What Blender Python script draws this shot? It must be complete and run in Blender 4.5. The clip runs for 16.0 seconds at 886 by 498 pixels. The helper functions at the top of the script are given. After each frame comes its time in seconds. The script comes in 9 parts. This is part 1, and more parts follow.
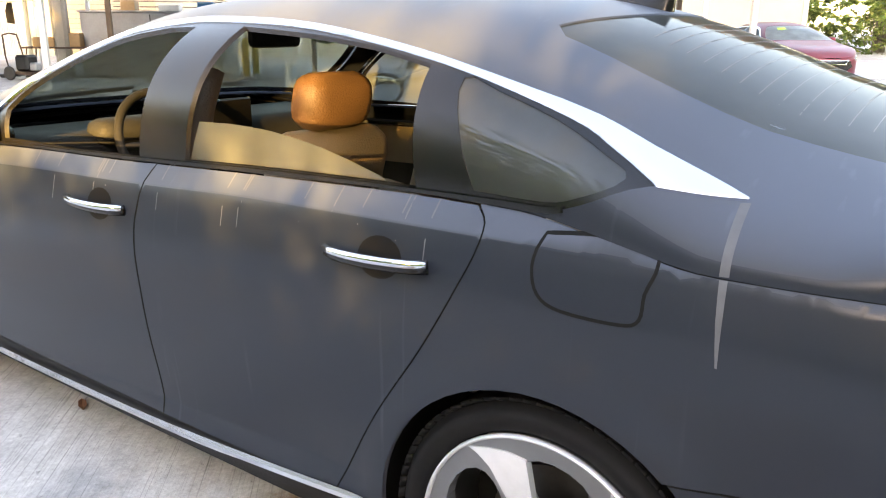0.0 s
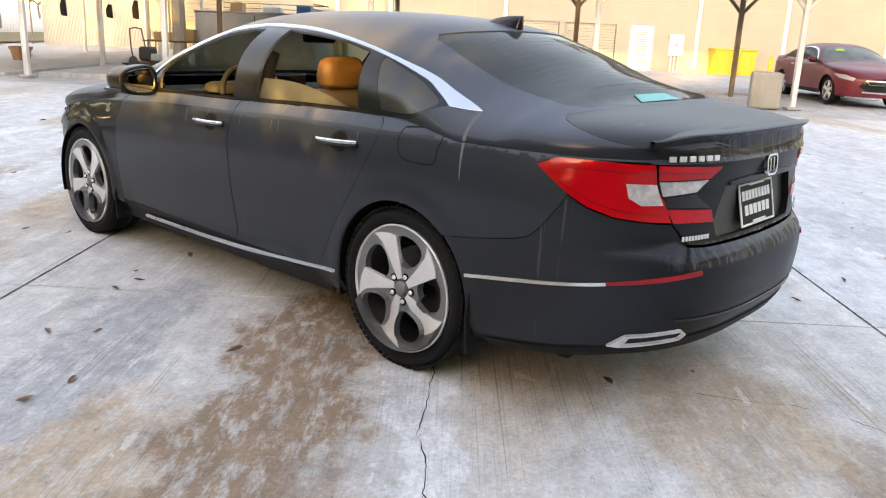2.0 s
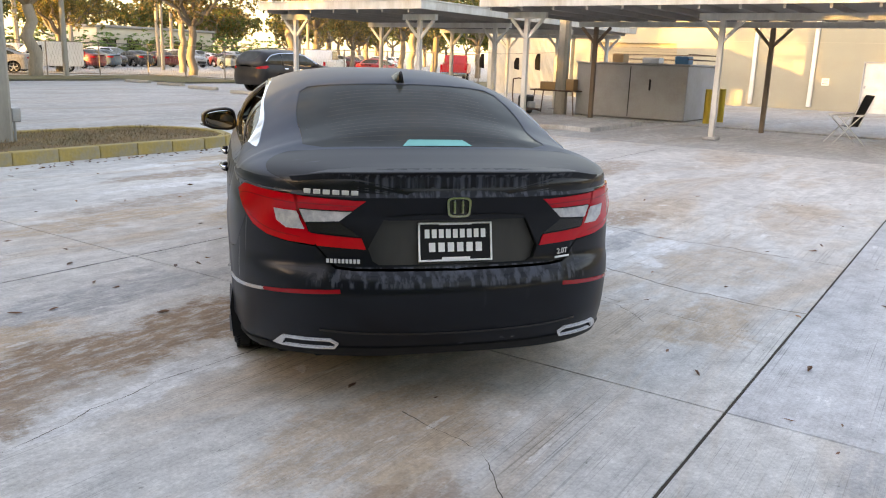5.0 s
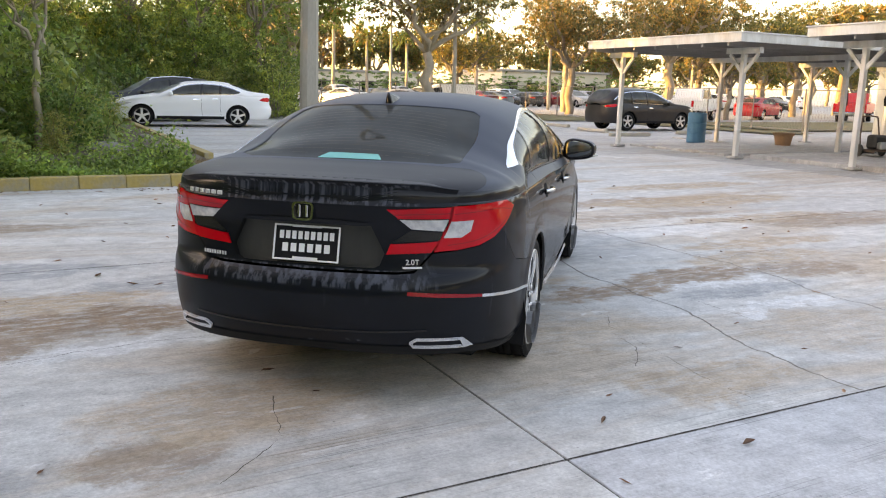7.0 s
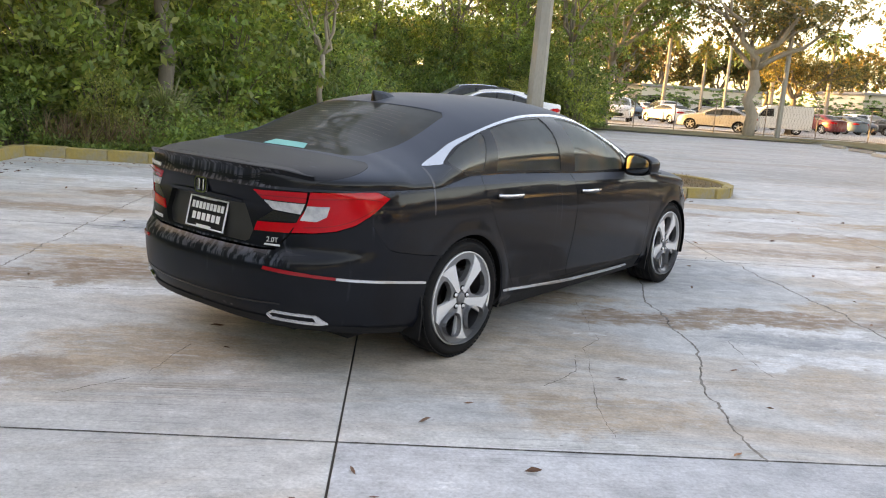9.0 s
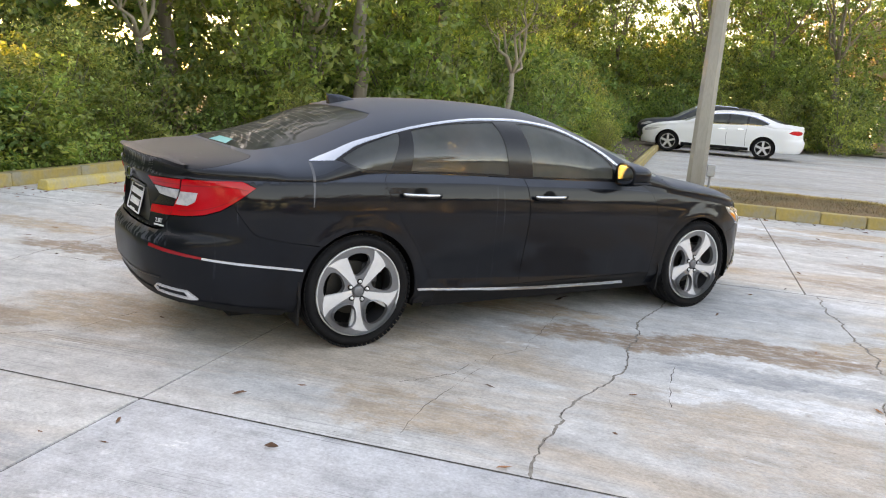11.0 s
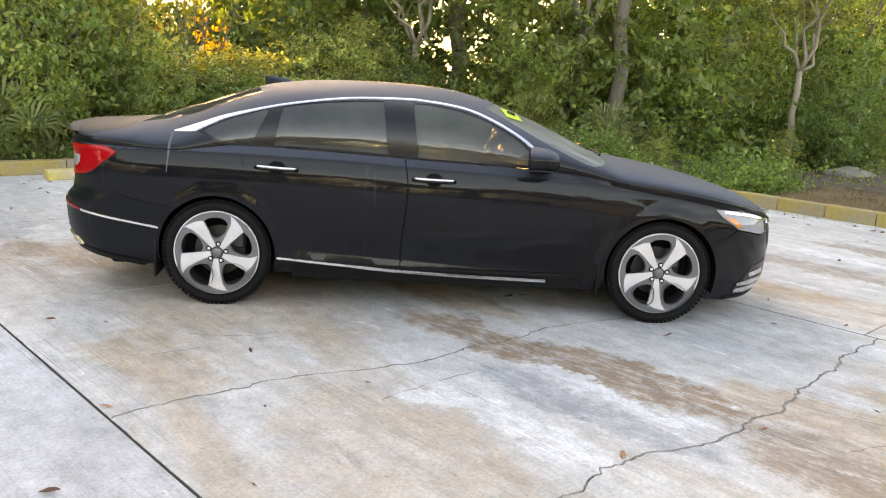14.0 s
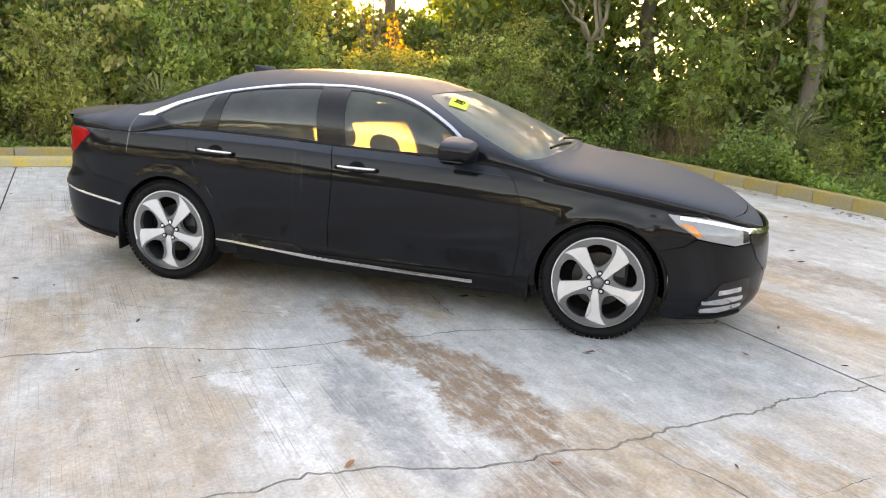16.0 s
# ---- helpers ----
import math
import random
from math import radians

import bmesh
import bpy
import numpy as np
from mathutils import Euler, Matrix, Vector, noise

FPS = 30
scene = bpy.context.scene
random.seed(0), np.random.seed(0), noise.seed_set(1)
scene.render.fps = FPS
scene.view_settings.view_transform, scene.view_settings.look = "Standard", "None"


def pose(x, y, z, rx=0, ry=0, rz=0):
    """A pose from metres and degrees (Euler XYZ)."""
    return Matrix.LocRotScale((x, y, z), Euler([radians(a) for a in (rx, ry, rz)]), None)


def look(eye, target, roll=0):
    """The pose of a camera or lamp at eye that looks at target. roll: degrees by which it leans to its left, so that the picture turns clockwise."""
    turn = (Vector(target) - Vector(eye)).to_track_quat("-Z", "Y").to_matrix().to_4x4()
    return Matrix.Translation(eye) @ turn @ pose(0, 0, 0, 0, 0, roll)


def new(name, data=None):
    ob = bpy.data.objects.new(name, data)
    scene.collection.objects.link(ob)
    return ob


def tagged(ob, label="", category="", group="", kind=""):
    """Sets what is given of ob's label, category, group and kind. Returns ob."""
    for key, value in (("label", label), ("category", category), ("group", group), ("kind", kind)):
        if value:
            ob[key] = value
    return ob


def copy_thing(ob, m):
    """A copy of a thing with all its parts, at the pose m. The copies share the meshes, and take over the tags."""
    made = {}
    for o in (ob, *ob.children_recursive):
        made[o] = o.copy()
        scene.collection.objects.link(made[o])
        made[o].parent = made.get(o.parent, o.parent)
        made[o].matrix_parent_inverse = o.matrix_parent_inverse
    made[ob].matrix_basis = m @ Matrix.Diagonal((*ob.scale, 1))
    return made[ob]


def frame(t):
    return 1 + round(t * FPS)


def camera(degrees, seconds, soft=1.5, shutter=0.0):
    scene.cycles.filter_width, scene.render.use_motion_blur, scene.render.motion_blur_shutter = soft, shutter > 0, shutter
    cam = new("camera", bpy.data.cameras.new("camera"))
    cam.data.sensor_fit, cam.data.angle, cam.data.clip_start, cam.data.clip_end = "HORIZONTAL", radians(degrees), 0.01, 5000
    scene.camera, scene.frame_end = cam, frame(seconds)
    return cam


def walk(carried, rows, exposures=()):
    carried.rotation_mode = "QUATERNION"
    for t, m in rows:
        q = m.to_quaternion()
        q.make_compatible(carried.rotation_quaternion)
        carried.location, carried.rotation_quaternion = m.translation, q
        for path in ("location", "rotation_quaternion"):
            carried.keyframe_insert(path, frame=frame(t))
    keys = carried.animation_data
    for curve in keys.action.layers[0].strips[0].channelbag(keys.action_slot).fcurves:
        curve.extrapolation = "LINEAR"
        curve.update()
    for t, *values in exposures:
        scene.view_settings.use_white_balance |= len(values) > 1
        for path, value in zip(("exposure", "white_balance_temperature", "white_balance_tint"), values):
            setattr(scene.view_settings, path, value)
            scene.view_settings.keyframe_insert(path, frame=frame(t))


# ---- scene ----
cam = camera(58.2, 16.0, 1.1)
PATH = [
    (0, (-2.057, -0.618, 1.335), (-0.495, 0.507, 0.790), 0.4),
    (0.5, (-2.385, -1.082, 1.309), (-0.865, 0.11, 0.791), 0.2),
    (1, (-2.705, -1.526, 1.292), (-1.199, -0.313, 0.78), 1.3),
    (1.5, (-2.927, -1.9, 1.325), (-1.461, -0.646, 0.799), 1.7),
    (2, (-3.058, -2.18, 1.357), (-1.626, -0.89, 0.825), 2.5),
    (2.5, (-2.916, -2.56, 1.375), (-1.574, -1.171, 0.858), 2.7),
    (3, (-2.652, -2.989, 1.435), (-1.429, -1.496, 0.912), 3.2),
    (3.5, (-2.236, -3.303, 1.483), (-1.154, -1.703, 0.962), 3.0),
    (4, (-1.817, -3.66, 1.483), (-0.916, -1.945, 0.984), 2.2),
    (4.2, (-1.644, -3.786, 1.507), (-0.815, -2.033, 1.015), 2.1),
    (6.3, (0.611, -4.374, 1.468), (0.484, -2.422, 1.05), 1.0),
    (6.5, (0.858, -4.388, 1.467), (0.635, -2.443, 1.063), 0.8),
    (7, (1.407, -4.3, 1.454), (0.951, -2.393, 1.061), 1.4),
    (7.5, (1.97, -4.182, 1.457), (1.281, -2.341, 1.089), 1.6),
    (8, (2.504, -4.015, 1.465), (1.612, -2.26, 1.112), 1.9),
    (8.2, (2.682, -3.919, 1.468), (1.728, -2.2, 1.102), 2.5),
    (10.3, (4.481, -2.636, 1.486), (2.962, -1.395, 1.096), 4.0),
    (10.5, (4.606, -2.482, 1.486), (3.049, -1.289, 1.096), 3.9),
    (11, (4.892, -2.001, 1.495), (3.238, -0.945, 1.108), 4.0),
    (11.5, (5.205, -1.514, 1.47), (3.466, -0.601, 1.092), 3.8),
    (12, (5.396, -0.984, 1.445), (3.588, -0.218, 1.063), 3.9),
    (12.5, (5.576, -0.48, 1.453), (3.71, 0.128, 1.067), 3.9),
    (13, (5.731, 0.048, 1.475), (3.822, 0.493, 1.079), 3.8),
    (13.5, (5.786, 0.576, 1.496), (3.849, 0.858, 1.086), 3.6),
    (14, (5.827, 1.121, 1.505), (3.876, 1.239, 1.08), 3.5),
    (14.5, (5.773, 1.656, 1.497), (3.821, 1.608, 1.062), 3.3),
    (15, (5.709, 2.174, 1.505), (3.771, 1.957, 1.065), 3.0),
    (15.5, (5.602, 2.685, 1.515), (3.689, 2.306, 1.073), 3.1),
    (16, (5.393, 3.14, 1.506), (3.514, 2.623, 1.056), 3.2),
]
walk(cam, [(t, look(eye, target, roll)) for t, eye, target, roll in PATH], exposures=[(0, 3.55, 8900, 20), (0.7, 3.3, 9500, 21), (1.5, 3.05, 10000, 21), (3.0, 2.5, 9900, 21), (4.0, 2.42, 9900, 21), (8.0, 2.45, 10250, 22), (11.0, 2.72, 11000, 22), (16, 2.85, 11700, 22)])

# ---- sky, sun ----
SUN_FROM = Vector((-0.92, -0.376, 0.097)).normalized()
world = bpy.data.worlds.new("sky")
scene.world = world
world.use_nodes = True
wn = world.node_tree.nodes
sky = wn.new("ShaderNodeTexSky")
sky.sky_type = "NISHITA"
sky.sun_disc = False
sky.sun_elevation = radians(17)
sky.sun_rotation = math.atan2(SUN_FROM.x, SUN_FROM.y)
sky.air_density, sky.dust_density, sky.ozone_density = 1.0, 1.0, 1.0
wn["Background"].inputs["Strength"].default_value = 0.15
world.node_tree.links.new(sky.outputs[0], wn["Background"].inputs["Color"])
sun_data = bpy.data.lights.new("sun", "SUN")
sun_data.energy, sun_data.angle, sun_data.color = 4.2, radians(0.6), (1.0, 0.67, 0.22)
sun = new("sun", sun_data)
sun.matrix_world = look(SUN_FROM * 100, (0, 0, 0))


# ---- materials ----
def material(name, color, rough=0.6, metal=0.0, grain=0.0, scale=20.0, bump=0.0, wear=None, wear_scale=2.0, wear_amount=0.5, coat=0.0, spec=0.5,
             per_object=0.0, stretch=(1, 1, 1)):
    """A surface with fine grain, a broader stain or wear colour, and fine relief."""
    m = bpy.data.materials.new(name)
    m.use_nodes = True
    nt = m.node_tree
    b = nt.nodes["Principled BSDF"]
    b.inputs["Roughness"].default_value, b.inputs["Metallic"].default_value = rough, metal
    b.inputs["Specular IOR Level"].default_value = spec
    b.inputs["Coat Weight"].default_value = coat
    b.inputs["Coat Roughness"].default_value = 0.04
    tc = nt.nodes.new("ShaderNodeTexCoord")
    mp = nt.nodes.new("ShaderNodeMapping")
    mp.inputs["Scale"].default_value = stretch
    nt.links.new(tc.outputs["Object"], mp.inputs["Vector"])
    n1 = nt.nodes.new("ShaderNodeTexNoise")
    n1.inputs["Scale"].default_value, n1.inputs["Detail"].default_value = scale, 6
    n2 = nt.nodes.new("ShaderNodeTexNoise")
    n2.inputs["Scale"].default_value, n2.inputs["Detail"].default_value, n2.inputs["Roughness"].default_value = wear_scale, 5, 0.65
    for n in (n1, n2):
        nt.links.new(mp.outputs[0], n.inputs["Vector"])
    mix = nt.nodes.new("ShaderNodeMix")
    mix.data_type = "RGBA"
    mix.inputs[6].default_value = (*color, 1)
    mix.inputs[7].default_value = (*(wear or color), 1)
    ramp = nt.nodes.new("ShaderNodeMapRange")
    ramp.inputs[1].default_value, ramp.inputs[2].default_value, ramp.inputs[4].default_value = 0.42, 0.68, wear_amount if wear else 0.0
    nt.links.new(n2.outputs["Fac"], ramp.inputs[0])
    nt.links.new(ramp.outputs[0], mix.inputs[0])
    hsv = nt.nodes.new("ShaderNodeHueSaturation")
    val = nt.nodes.new("ShaderNodeMath")
    val.operation = "MULTIPLY_ADD"
    val.inputs[1].default_value, val.inputs[2].default_value = grain, 1 - grain / 2
    nt.links.new(n1.outputs["Fac"], val.inputs[0])
    last = val.outputs[0]
    if per_object:
        info = nt.nodes.new("ShaderNodeObjectInfo")
        more = nt.nodes.new("ShaderNodeMath")
        more.operation = "MULTIPLY_ADD"
        more.inputs[1].default_value = per_object
        nt.links.new(info.outputs["Random"], more.inputs[0])
        nt.links.new(last, more.inputs[2])
        last = more.outputs[0]
    nt.links.new(last, hsv.inputs["Value"])
    nt.links.new(mix.outputs[2], hsv.inputs["Color"])
    nt.links.new(hsv.outputs[0], b.inputs["Base Color"])
    if bump:
        bp = nt.nodes.new("ShaderNodeBump")
        bp.inputs["Strength"].default_value, bp.inputs["Distance"].default_value = bump, 0.01
        nt.links.new(n1.outputs["Fac"], bp.inputs["Height"])
        nt.links.new(bp.outputs[0], b.inputs["Normal"])
    return m


def glass_material(name, tint, gloss=0.05, power=4.0, straight=0.07, film=0.0, slant=0.85, spread=0.9):
    """A thin tinted pane: light passes straight through it, and it mirrors more at a slant."""
    m = bpy.data.materials.new(name)
    m.use_nodes = True
    nt = m.node_tree
    nt.nodes.remove(nt.nodes["Principled BSDF"])
    out = nt.nodes["Material Output"]
    t = nt.nodes.new("ShaderNodeBsdfTransparent")
    t.inputs[0].default_value = (*tint, 1)
    g = nt.nodes.new("ShaderNodeBsdfGlossy")
    g.inputs["Roughness"].default_value = gloss
    lw = nt.nodes.new("ShaderNodeLayerWeight")
    lw.inputs["Blend"].default_value = 0.5
    p5 = nt.nodes.new("ShaderNodeMath")
    p5.operation = "POWER"
    p5.inputs[1].default_value = power
    nt.links.new(lw.outputs["Facing"], p5.inputs[0])
    f = nt.nodes.new("ShaderNodeMath")
    f.operation = "MULTIPLY_ADD"
    f.inputs[1].default_value, f.inputs[2].default_value = slant, straight
    nt.links.new(p5.outputs[0], f.inputs[0])
    mix = nt.nodes.new("ShaderNodeMixShader")
    nt.links.new(f.outputs[0], mix.inputs[0])
    nt.links.new(t.outputs[0], mix.inputs[1])
    nt.links.new(g.outputs[0], mix.inputs[2])
    last = mix
    if film:
        # dust and dried water on the pane, which catches light from either side
        n = nt.nodes.new("ShaderNodeTexNoise")
        n.inputs["Scale"].default_value, n.inputs["Detail"].default_value = 3.0, 6
        c = nt.nodes.new("ShaderNodeTexCoord")
        nt.links.new(c.outputs["Object"], n.inputs["Vector"])
        r = nt.nodes.new("ShaderNodeMapRange")
        for i, v in ((1, 0.3), (2, 0.7), (3, film * 0.6), (4, film)):
            r.inputs[i].default_value = v
        nt.links.new(n.outputs["Fac"], r.inputs[0])
        d, s = nt.nodes.new("ShaderNodeBsdfDiffuse"), nt.nodes.new("ShaderNodeBsdfRefraction")
        d.inputs["Color"].default_value = (0.42, 0.47, 0.46, 1)
        # some of the sun's yellow is put into the film's pass-through colour
        s.inputs["Color"].default_value = (0.64, 0.62, 0.46, 1)
        s.inputs["Roughness"].default_value, s.inputs["IOR"].default_value = spread, 1.45
        both, last = nt.nodes.new("ShaderNodeMixShader"), nt.nodes.new("ShaderNodeMixShader")
        nt.links.new(d.outputs[0], both.inputs[1])
        nt.links.new(s.outputs[0], both.inputs[2])
        nt.links.new(r.outputs[0], last.inputs[0])
        nt.links.new(mix.outputs[0], last.inputs[1])
        nt.links.new(both.outputs[0], last.inputs[2])
    nt.links.new(last.outputs[0], out.inputs["Surface"])
    return m


# ---- meshes ----
def part(name, bm, mat, parent=None, label="", smooth=False, m=None):
    """Links a bmesh as one mesh object, under a thing or a part."""
    me = bpy.data.meshes.new(name)
    bm.to_mesh(me)
    bm.free()
    return link_mesh(name, me, mat, parent, label, smooth, m)


def link_mesh(name, me, mat, parent=None, label="", smooth=False, m=None):
    if mat and not me.materials:
        me.materials.append(mat)
    if smooth:
        me.polygons.foreach_set("use_smooth", [True] * len(me.polygons))
    ob = new(name, me)
    if m is not None:
        ob.matrix_basis = m
    if parent:
        ob.parent = parent
    return tagged(ob, label)


def raw(name, verts, faces, mat, parent=None, label="", smooth=False, m=None):
    me = bpy.data.meshes.new(name)
    me.from_pydata([tuple(v) for v in verts], [], faces)
    me.update()
    return link_mesh(name, me, mat, parent, label, smooth, m)


def thing(name, m, label, category, group="", kind=""):
    """An Empty at the base of a thing, which parents its parts."""
    ob = new(name)
    ob.empty_display_size = 0.2
    ob.matrix_basis = m
    return tagged(ob, label, category, group, kind)


def add_box(bm, c, size, bevel=0.0, rot=None, segments=1):
    """A box about c; rot turns it about its middle."""
    m = Matrix.Translation(c) @ (rot if rot is not None else Matrix()) @ Matrix.Diagonal((*size, 1))
    r = bmesh.ops.create_cube(bm, size=1, matrix=m)
    if bevel:
        es = list({e for v in r["verts"] for e in v.link_edges})
        bmesh.ops.bevel(bm, geom=es, offset=bevel, segments=segments, affect="EDGES", profile=0.5)
    return bm


def box(c, size, bevel=0.0, rot=None, segments=1):
    return add_box(bmesh.new(), c, size, bevel, rot, segments)


def add_rod(bm, a, b, r0, r1=None, n=10, caps=True):
    """A round bar from a to b."""
    a, b = Vector(a), Vector(b)
    q = (b - a).to_track_quat("Z", "Y").to_matrix().to_4x4()
    m = Matrix.Translation((a + b) / 2) @ q
    bmesh.ops.create_cone(bm, cap_ends=caps, segments=n, radius1=r0, radius2=r0 if r1 is None else r1, depth=(b - a).length, matrix=m)
    return bm


def add_tube(bm, pts, r, n=8, taper=1.0):
    """A round bar along a line of points."""
    pts = [Vector(p) for p in pts]
    rings = []
    for i, p in enumerate(pts):
        d = (pts[min(i + 1, len(pts) - 1)] - pts[max(i - 1, 0)]).normalized()
        u = d.orthogonal().normalized() if i == 0 else (u - d * u.dot(d)).normalized()
        w = d.cross(u)
        rr = r * (1 + (taper - 1) * i / max(1, len(pts) - 1))
        rings.append([bm.verts.new(p + (u * math.cos(2 * math.pi * k / n) + w * math.sin(2 * math.pi * k / n)) * rr) for k in range(n)])
    for a, b in zip(rings, rings[1:]):
        for k in range(n):
            bm.faces.new((a[k], a[(k + 1) % n], b[(k + 1) % n], b[k]))
    bm.faces.new(rings[0][::-1])
    bm.faces.new(rings[-1])
    return bm


def add_lathe(bm, profile, n=48, axis="X", closed=False):
    """A turned solid from (radius, along) points."""
    rings = []
    for r, a in profile:
        ring = []
        for k in range(n):
            t = 2 * math.pi * k / n
            c, s = r * math.cos(t), r * math.sin(t)
            ring.append(bm.verts.new((a, c, s) if axis == "X" else (c, s, a)))
        rings.append(ring)
    pairs = list(zip(rings, rings[1:])) + ([(rings[-1], rings[0])] if closed else [])
    for a, b in pairs:
        for k in range(n):
            bm.faces.new((a[k], a[(k + 1) % n], b[(k + 1) % n], b[k]))
    return bm


def add_prism(bm, outline, depth, m=None):
    """A flat outline in x, z, given thickness along y."""
    m = m or Matrix()
    a = [bm.verts.new(m @ Vector((x, -depth / 2, z))) for x, z in outline]
    b = [bm.verts.new(m @ Vector((x, depth / 2, z))) for x, z in outline]
    bm.faces.new(a)
    bm.faces.new(b[::-1])
    for i in range(len(a)):
        j = (i + 1) % len(a)
        bm.faces.new((a[j], a[i], b[i], b[j]))
    return bm


def lettering(text, size, mat, parent, m, name="lettering", label=""):
    """Words in the built-in font, as a thin solid."""
    cu = bpy.data.curves.new(name, "FONT")
    cu.body, cu.size, cu.extrude, cu.align_x, cu.align_y = text, size, 0.0015, "CENTER", "CENTER"
    tmp = bpy.data.objects.new("tmp", cu)
    me = bpy.data.meshes.new_from_object(tmp)
    bpy.data.objects.remove(tmp)
    me.materials.clear()
    return link_mesh(name, me, mat, parent, label, False, m)


# the lot's own axes: p along the joints towards the building, q across
D1, D2 = Vector((0.756, 0.655, 0)), Vector((-0.655, 0.756, 0))
LOT_TURN = math.degrees(math.atan2(0.655, 0.756))


def lot(p, q, z=0.0):
    return D1 * p + D2 * q + Vector((0, 0, z))


# ---- ground ----
def concrete(name, light, dark, rust, rust_amount, stains=()):
    """Weathered concrete: broom marks, pale and grey runs along the slope, rust-brown stains."""
    m = bpy.data.materials.new(name)
    m.use_nodes = True
    nt = m.node_tree
    b = nt.nodes["Principled BSDF"]
    N, L = nt.nodes.new, nt.links.new
    geo = N("ShaderNodeNewGeometry")

    def mapped(angle, scale, offset=(0, 0, 0)):
        mp = N("ShaderNodeMapping")
        mp.vector_type = "TEXTURE"
        mp.inputs["Rotation"].default_value = (0, 0, radians(angle))
        mp.inputs["Scale"].default_value = scale
        mp.inputs["Location"].default_value = offset
        L(geo.outputs["Position"], mp.inputs["Vector"])
        return mp.outputs[0]

    def noise_tex(vec, scale, detail=6, rough=0.6, distort=0.0):
        n = N("ShaderNodeTexNoise")
        n.inputs["Scale"].default_value, n.inputs["Detail"].default_value = scale, detail
        n.inputs["Roughness"].default_value, n.inputs["Distortion"].default_value = rough, distort
        L(vec, n.inputs["Vector"])
        return n.outputs["Fac"]

    def ramped(fac, a, c, lo=0.0, hi=1.0):
        r = N("ShaderNodeMapRange")
        for i, v in ((1, a), (2, c), (3, lo), (4, hi)):
            r.inputs[i].default_value = v
        L(fac, r.inputs[0])
        return r.outputs[0]

    def mixed(fac, a, c):
        x = N("ShaderNodeMix")
        x.data_type = "RGBA"
        L(fac, x.inputs[0])
        for v, i in ((a, 6), (c, 7)):
            if isinstance(v, tuple):
                x.inputs[i].default_value = (*v, 1)
            else:
                L(v, x.inputs[i])
        return x.outputs[2]

    along = mapped(LOT_TURN, (2.6, 0.85, 1))
    streak = noise_tex(along, 0.9, 7, 0.62, 0.6)
    col = mixed(ramped(streak, 0.36, 0.62), dark, light)
    pale = noise_tex(mapped(LOT_TURN, (1.7, 0.6, 1), (3, 7, 0)), 1.3, 8, 0.7, 0.9)
    col = mixed(ramped(pale, 0.57, 0.66, 0, 0.28), col, (0.66, 0.66, 0.66))
    rusty = noise_tex(mapped(LOT_TURN, (3.4, 0.9, 1), (11, 2.3, 0)), 0.62, 8, 0.66, 0.8)
    col = mixed(ramped(rusty, 0.5, 0.63, 0, rust_amount), col, rust)
    # single stains, each an uneven patch run out along the slope
    wob = N("ShaderNodeTexNoise")
    wob.inputs["Scale"].default_value, wob.inputs["Detail"].default_value, wob.inputs["Roughness"].default_value = 1.9, 10, 0.72
    L(geo.outputs["Position"], wob.inputs["Vector"])
    bend = N("ShaderNodeVectorMath")
    bend.operation = "MULTIPLY_ADD"
    bend.inputs[1].default_value, bend.inputs[2].default_value = (0.9, 0.9, 0), (-0.45, -0.45, 0)
    L(wob.outputs["Color"], bend.inputs[0])
    moved = N("ShaderNodeVectorMath")
    L(geo.outputs["Position"], moved.inputs[0])
    L(bend.outputs[0], moved.inputs[1])
    grit = noise_tex(mapped(LOT_TURN, (0.4, 0.15, 1)), 2.4, 10, 0.78)
    for p, q, hp, hq, turn, shade, amount in stains:
        mp = N("ShaderNodeMapping")
        mp.vector_type = "TEXTURE"
        mp.inputs["Location"].default_value = lot(p, q)
        mp.inputs["Rotation"].default_value = (0, 0, radians(LOT_TURN + turn))
        mp.inputs["Scale"].default_value = (hp, hq, 1)
        L(moved.outputs[0], mp.inputs["Vector"])
        far = N("ShaderNodeVectorMath")
        far.operation = "LENGTH"
        L(mp.outputs[0], far.inputs[0])
        fade = N("ShaderNodeMath")
        fade.operation = "MULTIPLY"
        L(ramped(far.outputs["Value"], 1.08, 0.8, 0, amount), fade.inputs[0])
        L(ramped(grit, 0.40, 0.52, 0.28, 1.0), fade.inputs[1])
        col = mixed(fade.outputs[0], col, shade)
    # pale crisp flakes where the skin of the concrete has worn off
    flake = noise_tex(mapped(LOT_TURN, (0.55, 0.22, 1), (4, 9, 0)), 1.0, 9, 0.62, 0.3)
    col = mixed(ramped(flake, 0.645, 0.665, 0, 0.55), col, (0.70, 0.70, 0.70))
    fine = noise_tex(mapped(0, (1, 1, 1)), 55, 5, 0.7)
    speck = noise_tex(mapped(0, (1, 1, 1)), 9, 6, 0.75)
    hsv = N("ShaderNodeHueSaturation")
    v1 = N("ShaderNodeMath")
    v1.operation = "MULTIPLY_ADD"
    v1.inputs[1].default_value = 0.95
    L(fine, v1.inputs[0])
    L(ramped(speck, 0.25, 0.75, 0.355, 0.695), v1.inputs[2])
    # thin sweeps of the broom and grey grime in the hollows
    sweep = noise_tex(mapped(LOT_TURN - 3, (0.7, 0.011, 1)), 1.0, 4, 0.6)
    blotch = noise_tex(mapped(LOT_TURN, (0.26, 0.17, 1), (1, 5, 0)), 1.0, 10, 0.74)
    v4 = N("ShaderNodeMath")
    v4.operation = "MULTIPLY"
    L(ramped(sweep, 0.3, 0.7, 0.965, 1.04), v4.inputs[0])
    L(ramped(blotch, 0.36, 0.60, 0.80, 1.10), v4.inputs[1])
